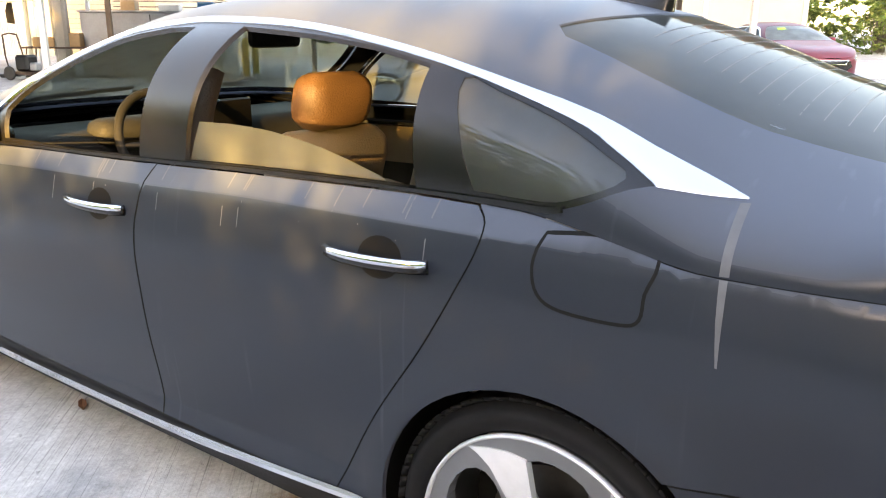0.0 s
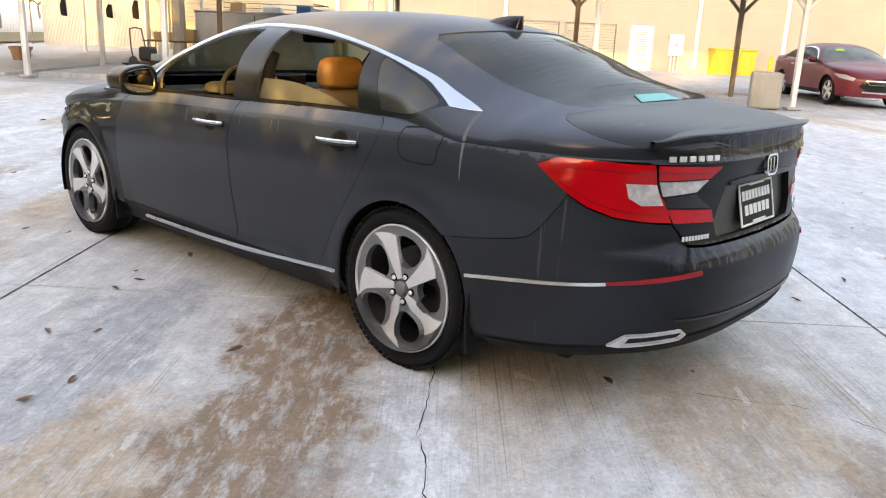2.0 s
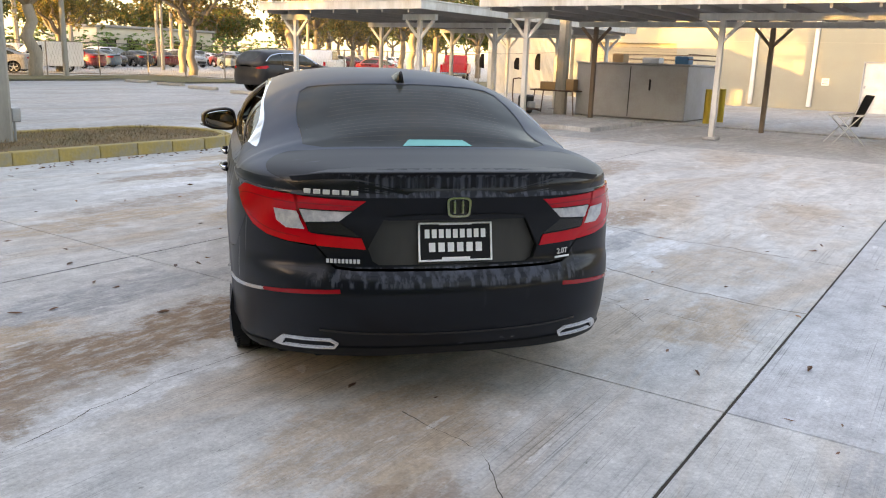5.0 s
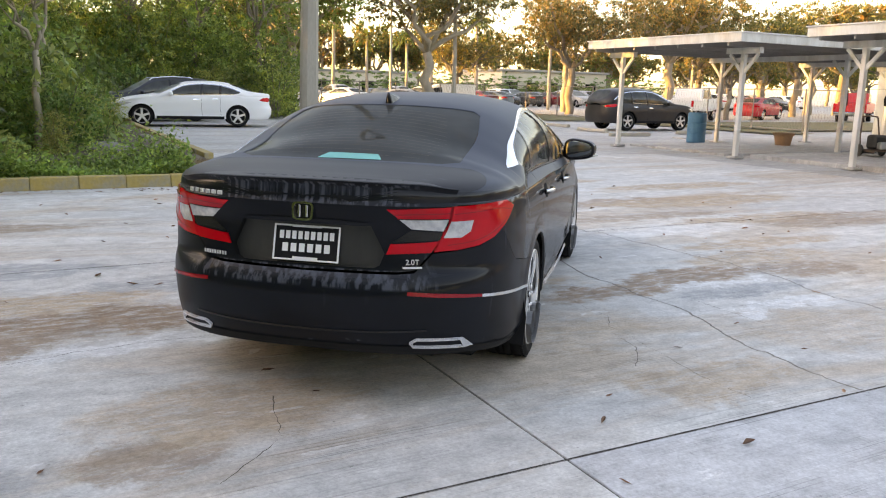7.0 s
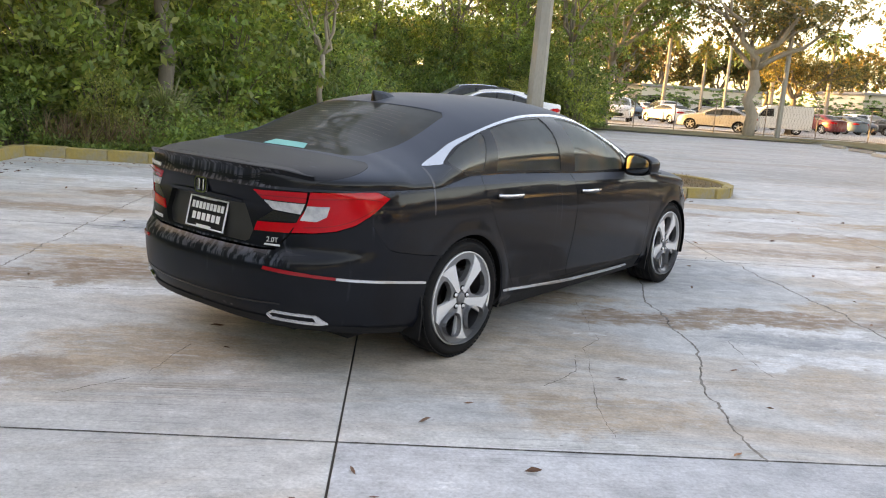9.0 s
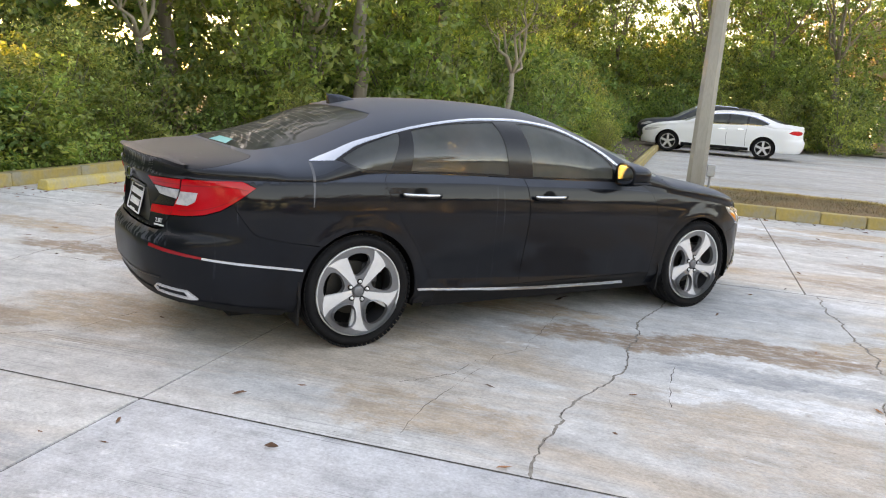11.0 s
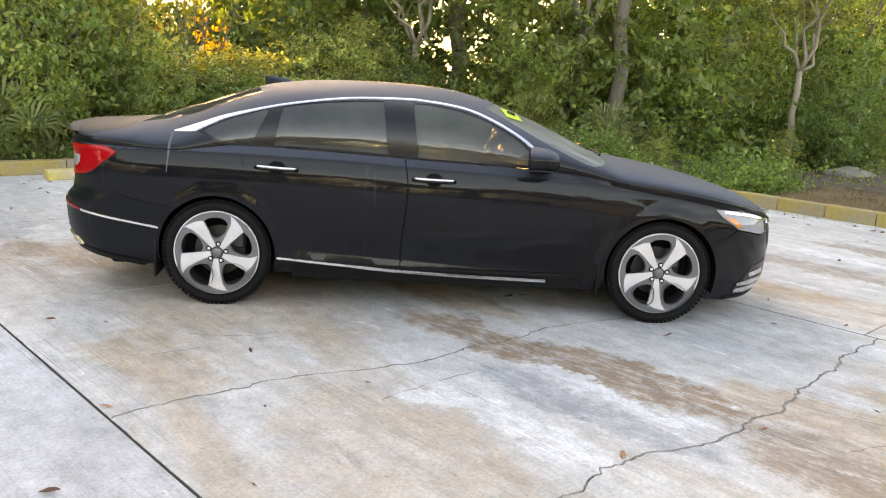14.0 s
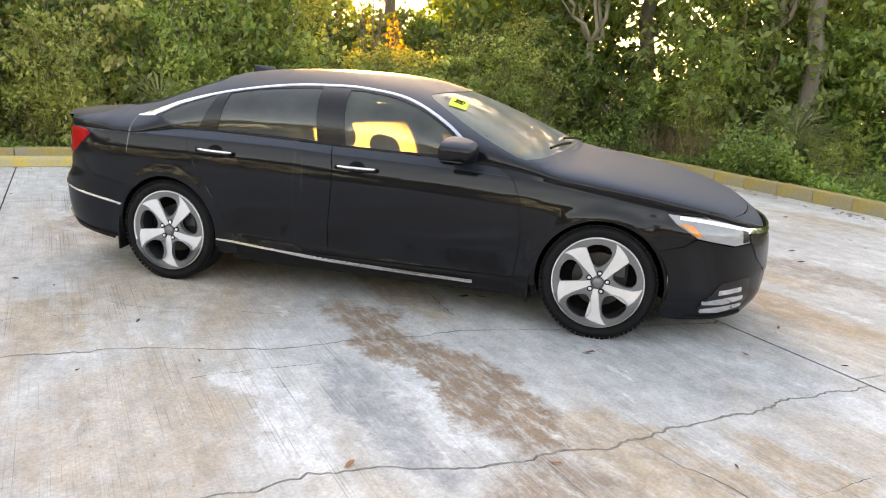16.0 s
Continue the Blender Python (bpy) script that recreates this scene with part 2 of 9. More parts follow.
    # tined lines along the lot, plain in some patches and worn off in others, and small dark pits
    tine = noise_tex(mapped(LOT_TURN + 1, (1.6, 0.006, 1)), 1.0, 2, 0.5)
    worn = noise_tex(mapped(LOT_TURN, (0.9, 0.45, 1), (6, 1, 0)), 1.0, 5, 0.6)
    t1 = N("ShaderNodeMath")
    t1.operation = "MULTIPLY"
    L(ramped(tine, 0.56, 0.68, 0, 1), t1.inputs[0])
    L(ramped(worn, 0.46, 0.62, 0.08, 0.5), t1.inputs[1])
    pit = noise_tex(mapped(LOT_TURN, (1.6, 1, 1)), 34, 3, 0.6)
    t2 = N("ShaderNodeMath")
    L(t1.outputs[0], t2.inputs[0])
    L(ramped(pit, 0.66, 0.72, 0, 0.35), t2.inputs[1])
    t3 = N("ShaderNodeMath")
    t3.operation = "SUBTRACT"
    t3.use_clamp = True
    t3.inputs[0].default_value = 1.0
    L(t2.outputs[0], t3.inputs[1])
    v6 = N("ShaderNodeMath")
    v6.operation = "MULTIPLY"
    L(v4.outputs[0], v6.inputs[0])
    L(t3.outputs[0], v6.inputs[1])
    v5 = N("ShaderNodeMath")
    v5.operation = "MULTIPLY"
    L(v6.outputs[0], v5.inputs[0])
    L(v1.outputs[0], v5.inputs[1])
    L(v5.outputs[0], hsv.inputs["Value"])
    L(col, hsv.inputs["Color"])
    L(hsv.outputs[0], b.inputs["Base Color"])
    L(ramped(streak, 0.35, 0.65, 0.62, 0.9), b.inputs["Roughness"])
    # broom marks, fine lines across the slope
    w = N("ShaderNodeTexWave")
    w.inputs["Scale"].default_value, w.inputs["Distortion"].default_value, w.inputs["Detail"].default_value = 26, 2.2, 3
    w.inputs["Detail Scale"].default_value = 1.6
    w.bands_direction = "Y"
    L(mapped(LOT_TURN - 4, (1, 1, 1)), w.inputs["Vector"])
    add = N("ShaderNodeMath")
    add.operation = "MULTIPLY_ADD"
    add.inputs[1].default_value = 0.1
    L(w.outputs["Fac"], add.inputs[0])
    L(fine, add.inputs[2])
    bp = N("ShaderNodeBump")
    bp.inputs["Strength"].default_value, bp.inputs["Distance"].default_value = 0.6, 0.004
    L(add.outputs[0], bp.inputs["Height"])
    L(bp.outputs[0], b.inputs["Normal"])
    return m


BROWN, RUSTY, GREYISH, CHALK = (0.27, 0.17, 0.105), (0.44, 0.325, 0.225), (0.33, 0.34, 0.355), (0.68, 0.69, 0.70)
# places along and across the lot, half length, half width, turn, colour, strength
STAINS = ((-0.9, 1.0, 1.5, 0.34, -4, BROWN, 0.95), (-2.3, 0.7, 0.8, 0.2, 0, BROWN, 0.8), (-1.1, 0.45, 0.9, 0.14, 0, CHALK, 0.8), (-0.6, 1.85, 1.0, 0.3, 0, GREYISH, 0.8),
          (-1.0, -0.65, 0.7, 0.35, 0, RUSTY, 0.7), (-2.4, 4.65, 1.2, 0.3, 0, BROWN, 0.7), (-1.9, 2.6, 0.8, 0.26, 0, GREYISH, 0.9), (-1.9, 1.55, 1.0, 0.28, 0, RUSTY, 0.9),
          (-1.4, -1.1, 0.35, 0.2, 0, BROWN, 0.6), (2.6, 0.50, 1.25, 0.26, 7, BROWN, 0.9), (1.3, 0.85, 0.8, 0.2, 0, RUSTY, 0.8), (4.2, 0.4, 0.6, 0.28, 0, BROWN, 0.7), (3.1, 0.02, 0.7, 0.16, 2, GREYISH, 0.95),
          (2.9, -0.4, 0.6, 0.13, 0, CHALK, 0.8), (3.05, 0.27, 0.6, 0.06, 7, CHALK, 0.7), (2.9, -1.0, 0.8, 0.42, 0, RUSTY, 0.5), (1.4, -1.3, 0.5, 0.25, 0, RUSTY, 0.7),
          (2.8, 2.0, 1.0, 0.7, 0, GREYISH, 0.6), (2.6, 5.1, 1.2, 0.14, -5, CHALK, 0.9), (3.6, 6.5, 1.2, 0.16, 0, CHALK, 0.9), (0.9, 3.9, 1.3, 0.3, 0, RUSTY, 0.8),
          (5.5, 4.3, 1.7, 0.35, 0, BROWN, 0.7), (4.8, 1.4, 1.2, 0.2, 0, RUSTY, 0.8), (5.8, 5.6, 1.4, 0.16, 0, CHALK, 0.8), (0.9, -0.2, 0.9, 0.5, 0, RUSTY, 0.5),
          (2.0, 4.4, 1.6, 0.25, 0, BROWN, 0.6), (3.3, 5.75, 1.6, 0.28, 0, BROWN, 0.7), (5.2, 6.7, 1.8, 0.3, 0, RUSTY, 0.9), (4.6, 3.2, 1.4, 0.22, 0, BROWN, 0.6), (6.2, 2.6, 1.5, 0.3, 0, RUSTY, 0.8),
          (-3.4, 3.4, 1.1, 0.3, 0, BROWN, 0.6), (-3.6, 1.3, 1.0, 0.25, 0, RUSTY, 0.8), (-3.3, 5.8, 1.2, 0.25, 0, CHALK, 0.7), (-2.6, -1.0, 0.9, 0.3, 0, GREYISH, 0.7), (0.3, -2.6, 1.2, 0.35, 0, GREYISH, 0.7),
          (6.6, 4.1, 1.9, 0.5, 0, RUSTY, 0.9), (7.4, 2.2, 1.7, 0.45, 0, BROWN, 0.6), (4.6, 2.3, 1.1, 0.3, 0, CHALK, 0.6), (4.2, 0.9, 0.9, 0.3, 0, RUSTY, 0.8), (7.6, 5.6, 1.8, 0.35, 0, RUSTY, 0.9),
          (2.2, 3.3, 0.9, 0.22, 0, RUSTY, 0.8), (2.3, -2.7, 0.9, 0.3, 0, GREYISH, 0.6))
CONCRETE = concrete("weathered_concrete", (0.60, 0.592, 0.575), (0.46, 0.457, 0.45), (0.44, 0.325, 0.225), 0.68, STAINS)
CONCRETE_GREY = concrete("grey_concrete", (0.56, 0.57, 0.585), (0.40, 0.41, 0.43), (0.40, 0.32, 0.25), 0.25, STAINS[-5:])
CONCRETE_OLD = concrete("old_concrete", (0.46, 0.458, 0.45), (0.32, 0.32, 0.318), (0.33, 0.27, 0.21), 0.5)
GRIME = material("crack_grime", (0.26, 0.235, 0.205), 0.95, grain=0.7, scale=70, wear=(0.12, 0.10, 0.085), wear_scale=14, wear_amount=0.8)
JOINT = material("joint_dirt", (0.045, 0.036, 0.029), 0.95, grain=0.5, scale=60)

# one sheet to the horizon, which lies below the slabs
sheet = raw("ground", [(-900, -900, -0.014), (900, -900, -0.014), (900, 900, -0.014), (-900, 900, -0.014)], [(0, 1, 2, 3)], CONCRETE_OLD)
tagged(sheet, "old weathered concrete ground of the car lot", "ground", kind="structure")

pavement = thing("pavement", Matrix(), "weathered grey concrete slabs with rust stains and cracks", "pavement", kind="structure")
P0, Q0 = 1.22 * 0.756 - 1.27 * 0.655, -1.22 * 0.655 - 1.27 * 0.756
ROW = 4.33


# cracks: places along the lot for places across it
LINES = {1.85: ((-1.78, 1.93), (-1.21, 1.95), (-0.92, 1.98), (-0.52, 2.11), (-0.2, 2.18), (0.32, 2.19), (0.95, 2.22), (2.57, 2.53)),
         3.4: ((-1.78, 3.46), (-0.83, 3.55), (-0.4, 3.52), (0.0, 3.60), (0.3, 3.68), (1.04, 3.68), (1.72, 3.62), (2.0, 3.56), (2.57, 3.60)),
         -2.5: ((-1.78, -2.45), (1.88, -2.57), (3.15, -2.63), (4.26, -2.66), (6.0, -2.63), (7.8, -2.70))}


def jag(k, q, rough):
    """How far a crack strays from its line at q."""
    q1 = q + Q0
    line = LINES[k]
    p = line[0][1] if q1 <= line[0][0] else line[-1][1]
    for (qa, pa), (qb, pb) in zip(line, line[1:]):
        if qa <= q1 < qb:
            p = pa + (pb - pa) * (q1 - qa) / (qb - qa)
    return p - P0 - k + rough * (0.45 * noise.noise((q * 3.1, k * 5.1, 4)) + 0.35 * noise.noise((q * 9, k, 9)) + 0.25 * noise.noise((q * 27, k, 2)))


def slab(p_low, p_high, q_low, q_high, rough_low, rough_high, mat):
    """One slab between two lines across the lot; a rough line is a crack."""
    n = 130 if rough_low or rough_high else 2
    gl, gh = (0.0035 if rough_low else 0.005), (0.0035 if rough_high else 0.005)
    qs = [q_low + 0.0055 + (q_high - q_low - 0.011) * i / (n - 1) for i in range(n)]
    low = [lot(P0 + p_low + gl + (jag(p_low, q, rough_low) if rough_low else 0), Q0 + q) for q in qs]
    high = [lot(P0 + p_high - gh + (jag(p_high, q, rough_high) if rough_high else 0), Q0 + q) for q in qs]
    loop = high + low[::-1]
    k = len(loop)
    c = sum(loop, Vector()) / k
    edge = [v + (c - v).normalized() * 0.004 for v in loop]
    verts = [v + Vector((0, 0, 0)) for v in edge] + [v - Vector((0, 0, 0.005)) for v in loop] + [v - Vector((0, 0, 0.03)) for v in loop]
    faces = []
    for i in range(n - 1):
        faces.append((i, k - 1 - i, k - 2 - i, i + 1))
    for i in range(k):
        j = (i + 1) % k
        faces += [(j, i, k + i, k + j), (k + j, k + i, 2 * k + i, 2 * k + j)]
    faces = [f[::-1] for f in faces]
    return raw("slab", verts, faces, mat, pavement)


ROWS = {-3: (-12, -6.2, 0, 6, 12), -2: (-12, -6.2, 0, 6, 12), -1: (-12, -6.2, 0, 5.8, 12), 0: (-12, -9, -2.5, 0, 1.85, 3.4, 5.8, 12),
        1: (-12, -9, -2.5, 0, 3.4, 5.8, 12), 2: (-12, -6, -3, 0, 3.4, 6, 12)}
CRACKS = {(0, 1.85): 0.07, (0, 3.4): 0.09, (0, -2.5): 0.07, (1, -2.5): 0.06}
for row, lines in ROWS.items():
    for a, b in zip(lines, lines[1:]):
        slab(a, b, row * ROW, (row + 1) * ROW, CRACKS.get((row, a), 0), CRACKS.get((row, b), 0), CONCRETE_GREY if row == -1 and a >= 0 else CONCRETE)
# dirt at the bottom of the joints
bm = bmesh.new()
add_box(bm, (0, 0, 0), (23.6, 25.8, 0.002), rot=None)
bm.transform(Matrix.Translation(lot(P0, Q0, -0.0075)) @ pose(0, 0, 0, 0, 0, LOT_TURN))
part("joint_dirt", bm, JOINT, pavement, "dark dirt in the joints and cracks")


def crack_edge(row, k, rough, seed):
    """Crumbled, dirty edges along a crack."""
    verts = []
    n = 420
    for i in range(n):
        q = row * ROW + 0.01 + (ROW - 0.02) * i / (n - 1)
        p = P0 + k + jag(k, q, rough)
        w = 0.005 + 0.014 * max(0.0, 0.3 + noise.noise((q * 6, seed, 1))) + 0.005 * noise.noise((q * 40, seed, 3))
        verts += [lot(p - w * 0.5, Q0 + q, 0.0009), lot(p + w * 0.5, Q0 + q, 0.0009)]
    raw("crack", verts, [(2 * i, 2 * i + 1, 2 * i + 3, 2 * i + 2) for i in range(n - 1)], GRIME, pavement, "crumbled dirty edge of a crack")


for row, k in CRACKS:
    crack_edge(row, k, CRACKS[row, k], k * 3.7)


def joint_fill(q, p_from, p_to, seed):
    """Dirt that stands up to the edges of a joint along the lot."""
    verts = []
    n = int((p_to - p_from) / 0.03)
    for i in range(n):
        p = p_from + (p_to - p_from) * i / (n - 1)
        w = 0.009 + 0.005 * noise.noise((p * 5, seed, 1)) + 0.004 * noise.noise((p * 31, seed, 3))
        verts += [lot(p, q - w / 2, 0.0008), lot(p, q + w / 2, 0.0008)]
    raw("joint_dirt", verts, [(2 * i, 2 * i + 1, 2 * i + 3, 2 * i + 2) for i in range(n - 1)], JOINT, pavement, "dark dirt filling a slab joint")


for i in (0, 1):
    joint_fill(Q0 + i * ROW, P0 - 8.0, P0 + 11.0, 3.3 + i)


def fine_crack(points, width, seed):
    """A hairline crack with dirt in it, through places along and across the lot."""
    verts, faces = [], []
    k = 0
    for (pa, qa), (pb, qb) in zip(points, points[1:]):
        n = max(3, int(math.hypot(pb - pa, qb - qa) / 0.025))
        for i in range(n):
            t = i / n
            d = Vector((pb - pa, qb - qa)).normalized()
            off = 0.022 * noise.noise((k * 0.13, seed, 0)) + 0.012 * noise.noise((k * 0.5, seed, 5))
            w = width * max(0.12, 0.6 + 1.2 * noise.noise((k * 0.21, seed, 9)))
            p, q = pa + (pb - pa) * t - d.y * off, qa + (qb - qa) * t + d.x * off
            verts += [lot(p - d.y * w / 2, q + d.x * w / 2, 0.0012), lot(p + d.y * w / 2, q - d.x * w / 2, 0.0012)]
            k += 1
    faces = [(2 * i, 2 * i + 1, 2 * i + 3, 2 * i + 2) for i in range(k - 1)]
    return raw("crack", verts, faces, JOINT, pavement, "dirt-filled hairline crack")


for seed, (width, line) in enumerate((
        (0.006, ((-2.3, 0.34), (-1.88, 0.35), (-1.61, 0.41), (-1.23, 0.46), (-0.76, 0.43), (0.05, 0.40))), (0.003, ((1.33, -1.59), (1.32, -1.22), (1.41, -0.75), (1.45, -0.34), (1.58, -0.13), (1.6, 0.24), (1.65, 0.84))), (0.004, ((2.45, -0.69), (2.45, -0.49), (2.45, -0.17), (2.49, 0.08))),
        (0.005, ((1.1, -1.0), (1.32, -0.75), (1.37, -0.45))), (0.004, ((0.55, 0.1), (0.75, 0.12), (0.95, 0.05))), (0.004, ((-1.2, -1.4), (-0.9, -1.1), (-0.8, -0.6))),
        (0.005, ((-4.6, 2.4), (-3.9, 2.5), (-3.2, 2.4), (-2.6, 2.45))), (0.004, ((4.1, 0.6), (4.3, 1.2), (4.25, 2.0))), (0.005, ((3.69, 0.97), (3.9, 1.0), (4.11, 1.05), (4.6, 1.1))), (0.006, ((1.46, 0.99), (1.93, 0.96))))):
    fine_crack(line, width, seed * 7.3)


# ---- plants ----
def leaf_material(name, color, spread=0.8, warm=(0.26, 0.26, 0.08), glow=0.40):
    """Leaves that let some light through; each leaf has its own shade."""
    m = bpy.data.materials.new(name)
    m.use_nodes = True
    nt = m.node_tree
    N, L = nt.nodes.new, nt.links.new
    b = nt.nodes["Principled BSDF"]
    b.inputs["Roughness"].default_value = 0.5
    geo = N("ShaderNodeNewGeometry")
    info = N("ShaderNodeObjectInfo")
    mix = N("ShaderNodeMix")
    mix.data_type = "RGBA"
    mix.inputs[6].default_value, mix.inputs[7].default_value = (*color, 1), (*warm, 1)
    r = N("ShaderNodeMapRange")
    for i, v in ((1, 0.55), (2, 1.0), (3, 0.0), (4, 0.8)):
        r.inputs[i].default_value = v
    L(geo.outputs["Random Per Island"], r.inputs[0])
    L(r.outputs[0], mix.inputs[0])
    # clump-sized noise puts lit clumps and shaded hollows into the leaf colour
    n = N("ShaderNodeTexNoise")
    n.inputs["Scale"].default_value = 1.5
    L(geo.outputs["Position"], n.inputs["Vector"])
    v = N("ShaderNodeMath")
    v.operation = "MULTIPLY_ADD"
    v.inputs[1].default_value, v.inputs[2].default_value = spread, 1 - spread * 0.5
    L(geo.outputs["Random Per Island"], v.inputs[0])
    v2 = N("ShaderNodeMath")
    v2.operation = "MULTIPLY_ADD"
    v2.inputs[1].default_value = 2.4
    L(n.outputs["Fac"], v2.inputs[0])
    v2.inputs[2].default_value = -1.1
    v3 = N("ShaderNodeMath")
    L(v.outputs[0], v3.inputs[0])
    L(v2.outputs[0], v3.inputs[1])
    hsv = N("ShaderNodeHueSaturation")
    hue = N("ShaderNodeMapRange")
    hue.inputs[3].default_value, hue.inputs[4].default_value = 0.455, 0.525
    L(info.outputs["Random"], hue.inputs[0])
    L(hue.outputs[0], hsv.inputs["Hue"])
    L(v3.outputs[0], hsv.inputs["Value"])
    L(mix.outputs[2], hsv.inputs["Color"])
    L(hsv.outputs[0], b.inputs["Base Color"])
    t = N("ShaderNodeBsdfTranslucent")
    bright = N("ShaderNodeMix")
    bright.data_type, bright.blend_type = "RGBA", "MULTIPLY"
    bright.inputs[0].default_value = 1.0
    bright.inputs[7].default_value = (1.5, 1.5, 0.75, 1)
    L(hsv.outputs[0], bright.inputs[6])
    L(bright.outputs[2], t.inputs["Color"])
    sh = N("ShaderNodeMixShader")
    sh.inputs[0].default_value = glow
    L(b.outputs[0], sh.inputs[1])
    L(t.outputs[0], sh.inputs[2])
    L(sh.outputs[0], nt.nodes["Material Output"].inputs["Surface"])
    return m


LEAF = leaf_material("green_leaves", (0.165, 0.26, 0.078), warm=(0.24, 0.28, 0.08))
LEAF_PALE = leaf_material("pale_green_leaves", (0.25, 0.30, 0.10), 0.8, (0.3, 0.27, 0.10))
LEAF_DARK = leaf_material("dark_green_leaves", (0.11, 0.185, 0.06), 0.8, (0.15, 0.17, 0.05))
LEAF_OAK = leaf_material("oak_leaves", (0.08, 0.11, 0.035), 0.5, (0.24, 0.15, 0.04))
# evening sun shining through these leaves is put into their golden colour
LEAF_SUN_GOLD = leaf_material("sun_gold_leaves", (0.42, 0.27, 0.05), 0.5, (0.52, 0.36, 0.08), 0.5)
FROND = leaf_material("palmetto_fronds", (0.19, 0.24, 0.115), 0.5, (0.26, 0.26, 0.15), 0.3)
DRY = leaf_material("dry_stalks", (0.20, 0.15, 0.08), 0.6, (0.25, 0.2, 0.12), 0.3)
BARK = material("grey_bark", (0.17, 0.14, 0.11), 0.9, grain=0.6, scale=25, bump=0.6, wear=(0.3, 0.27, 0.23), wear_scale=4, stretch=(1, 1, 0.25))
BARK_PALE = material("pale_bark", (0.33, 0.28, 0.22), 0.9, grain=0.5, scale=25, bump=0.5, wear=(0.2, 0.17, 0.13), wear_scale=5, stretch=(1, 1, 0.25))
SOIL = material("leaf_litter", (0.085, 0.06, 0.04), 0.95, grain=0.9, scale=30, bump=0.6, wear=(0.17, 0.13, 0.09), wear_scale=5, wear_amount=0.8)


def leaf_cloud(centres, size, rng, aspect=0.5, up=0.9, droop=0.0):
    """Leaves as small folded blades about the given places. Returns verts and faces."""
    n = len(centres)
    d = rng.normal(size=(n, 3))
    d[:, 2] -= droop
    d /= np.linalg.norm(d, axis=1)[:, None]
    nn = rng.normal(size=(n, 3))
    nn[:, 2] += up * 2
    w = np.cross(d, nn)
    w /= np.linalg.norm(w, axis=1)[:, None] + 1e-9
    fold = np.cross(w, d)
    s = size * rng.uniform(0.6, 1.35, n)[:, None]
    v = np.stack([centres, centres + d * s * 0.45 + w * s * aspect * 0.5 + fold * s * 0.08, centres + d * s,
                  centres + d * s * 0.45 - w * s * aspect * 0.5 + fold * s * 0.08], axis=1).reshape(-1, 3)
    f = np.arange(n * 4).reshape(n, 4)
    return v, f


def blob_points(blobs, n, rng, hollow=0.45):
    """Places spread through a group of rounded masses, thicker towards their outside, gathered in sprigs."""
    vol = np.array([b[1][0] * b[1][1] * b[1][2] for b in blobs]) ** 0.75
    pick = rng.choice(len(blobs), n // 20 + 1, p=vol / vol.sum())
    d = rng.normal(size=(len(pick), 3))
    d /= np.linalg.norm(d, axis=1)[:, None]
    r = hollow + (1 - hollow) * rng.uniform(0, 1, len(pick)) ** 0.5
    r *= 1 + 0.22 * rng.normal(size=len(pick))
    c = np.array([blobs[i][0] for i in pick]) + d * r[:, None] * np.array([blobs[i][1] for i in pick])
    c = np.repeat(c, 20, axis=0)[:n]
    return c + rng.normal(size=c.shape) * (0.10, 0.10, 0.06)


def mesh_np(name, v, f):
    me = bpy.data.meshes.new(name)
    me.vertices.add(len(v))
    me.vertices.foreach_set("co", np.asarray(v, np.float32).ravel())
    k = f.shape[1]
    me.loops.add(f.size)
    me.loops.foreach_set("vertex_index", f.astype(np.int32).ravel())
    me.polygons.add(len(f))
    me.polygons.foreach_set("loop_start", np.arange(0, f.size, k, dtype=np.int32))
    me.polygons.foreach_set("loop_total", np.full(len(f), k, np.int32))
    me.update(calc_edges=True)
    return me


def limbs(bm, rng, base, height, r, spread, count, tops):
    """A trunk with limbs; adds the places of the limb ends to tops."""
    def wavy(a, b, k, amount):
        pts = []
        for i in range(k + 1):
            t = i / k
            p = Vector(a).lerp(Vector(b), t)
            if 0 < i < k:
                p += Vector(rng.normal(size=3)) * amount
            pts.append(p)
        return pts
    fork = Vector(base) + Vector((rng.normal() * 0.15, rng.normal() * 0.15, height * 0.42))
    add_tube(bm, wavy(base, fork, 5, r * 0.35), r, 8, 0.72)
    for i in range(count):
        a = 2 * math.pi * (i + rng.uniform(0, 0.7)) / count
        end = fork + Vector((math.cos(a) * spread * rng.uniform(0.5, 1), math.sin(a) * spread * rng.uniform(0.5, 1), height * rng.uniform(0.25, 0.55)))
        line = wavy(fork, end, 5, spread * 0.06)
        add_tube(bm, line, r * 0.5, 6, 0.3)
        tops.append(end)
        for j in range(3):
            p = line[2 + j]
            e2 = p + Vector((rng.normal() * spread * 0.4, rng.normal() * spread * 0.4, height * rng.uniform(0.05, 0.25)))
            add_tube(bm, wavy(p, e2, 3, spread * 0.05), r * 0.2, 5, 0.3)
            tops.append(e2)


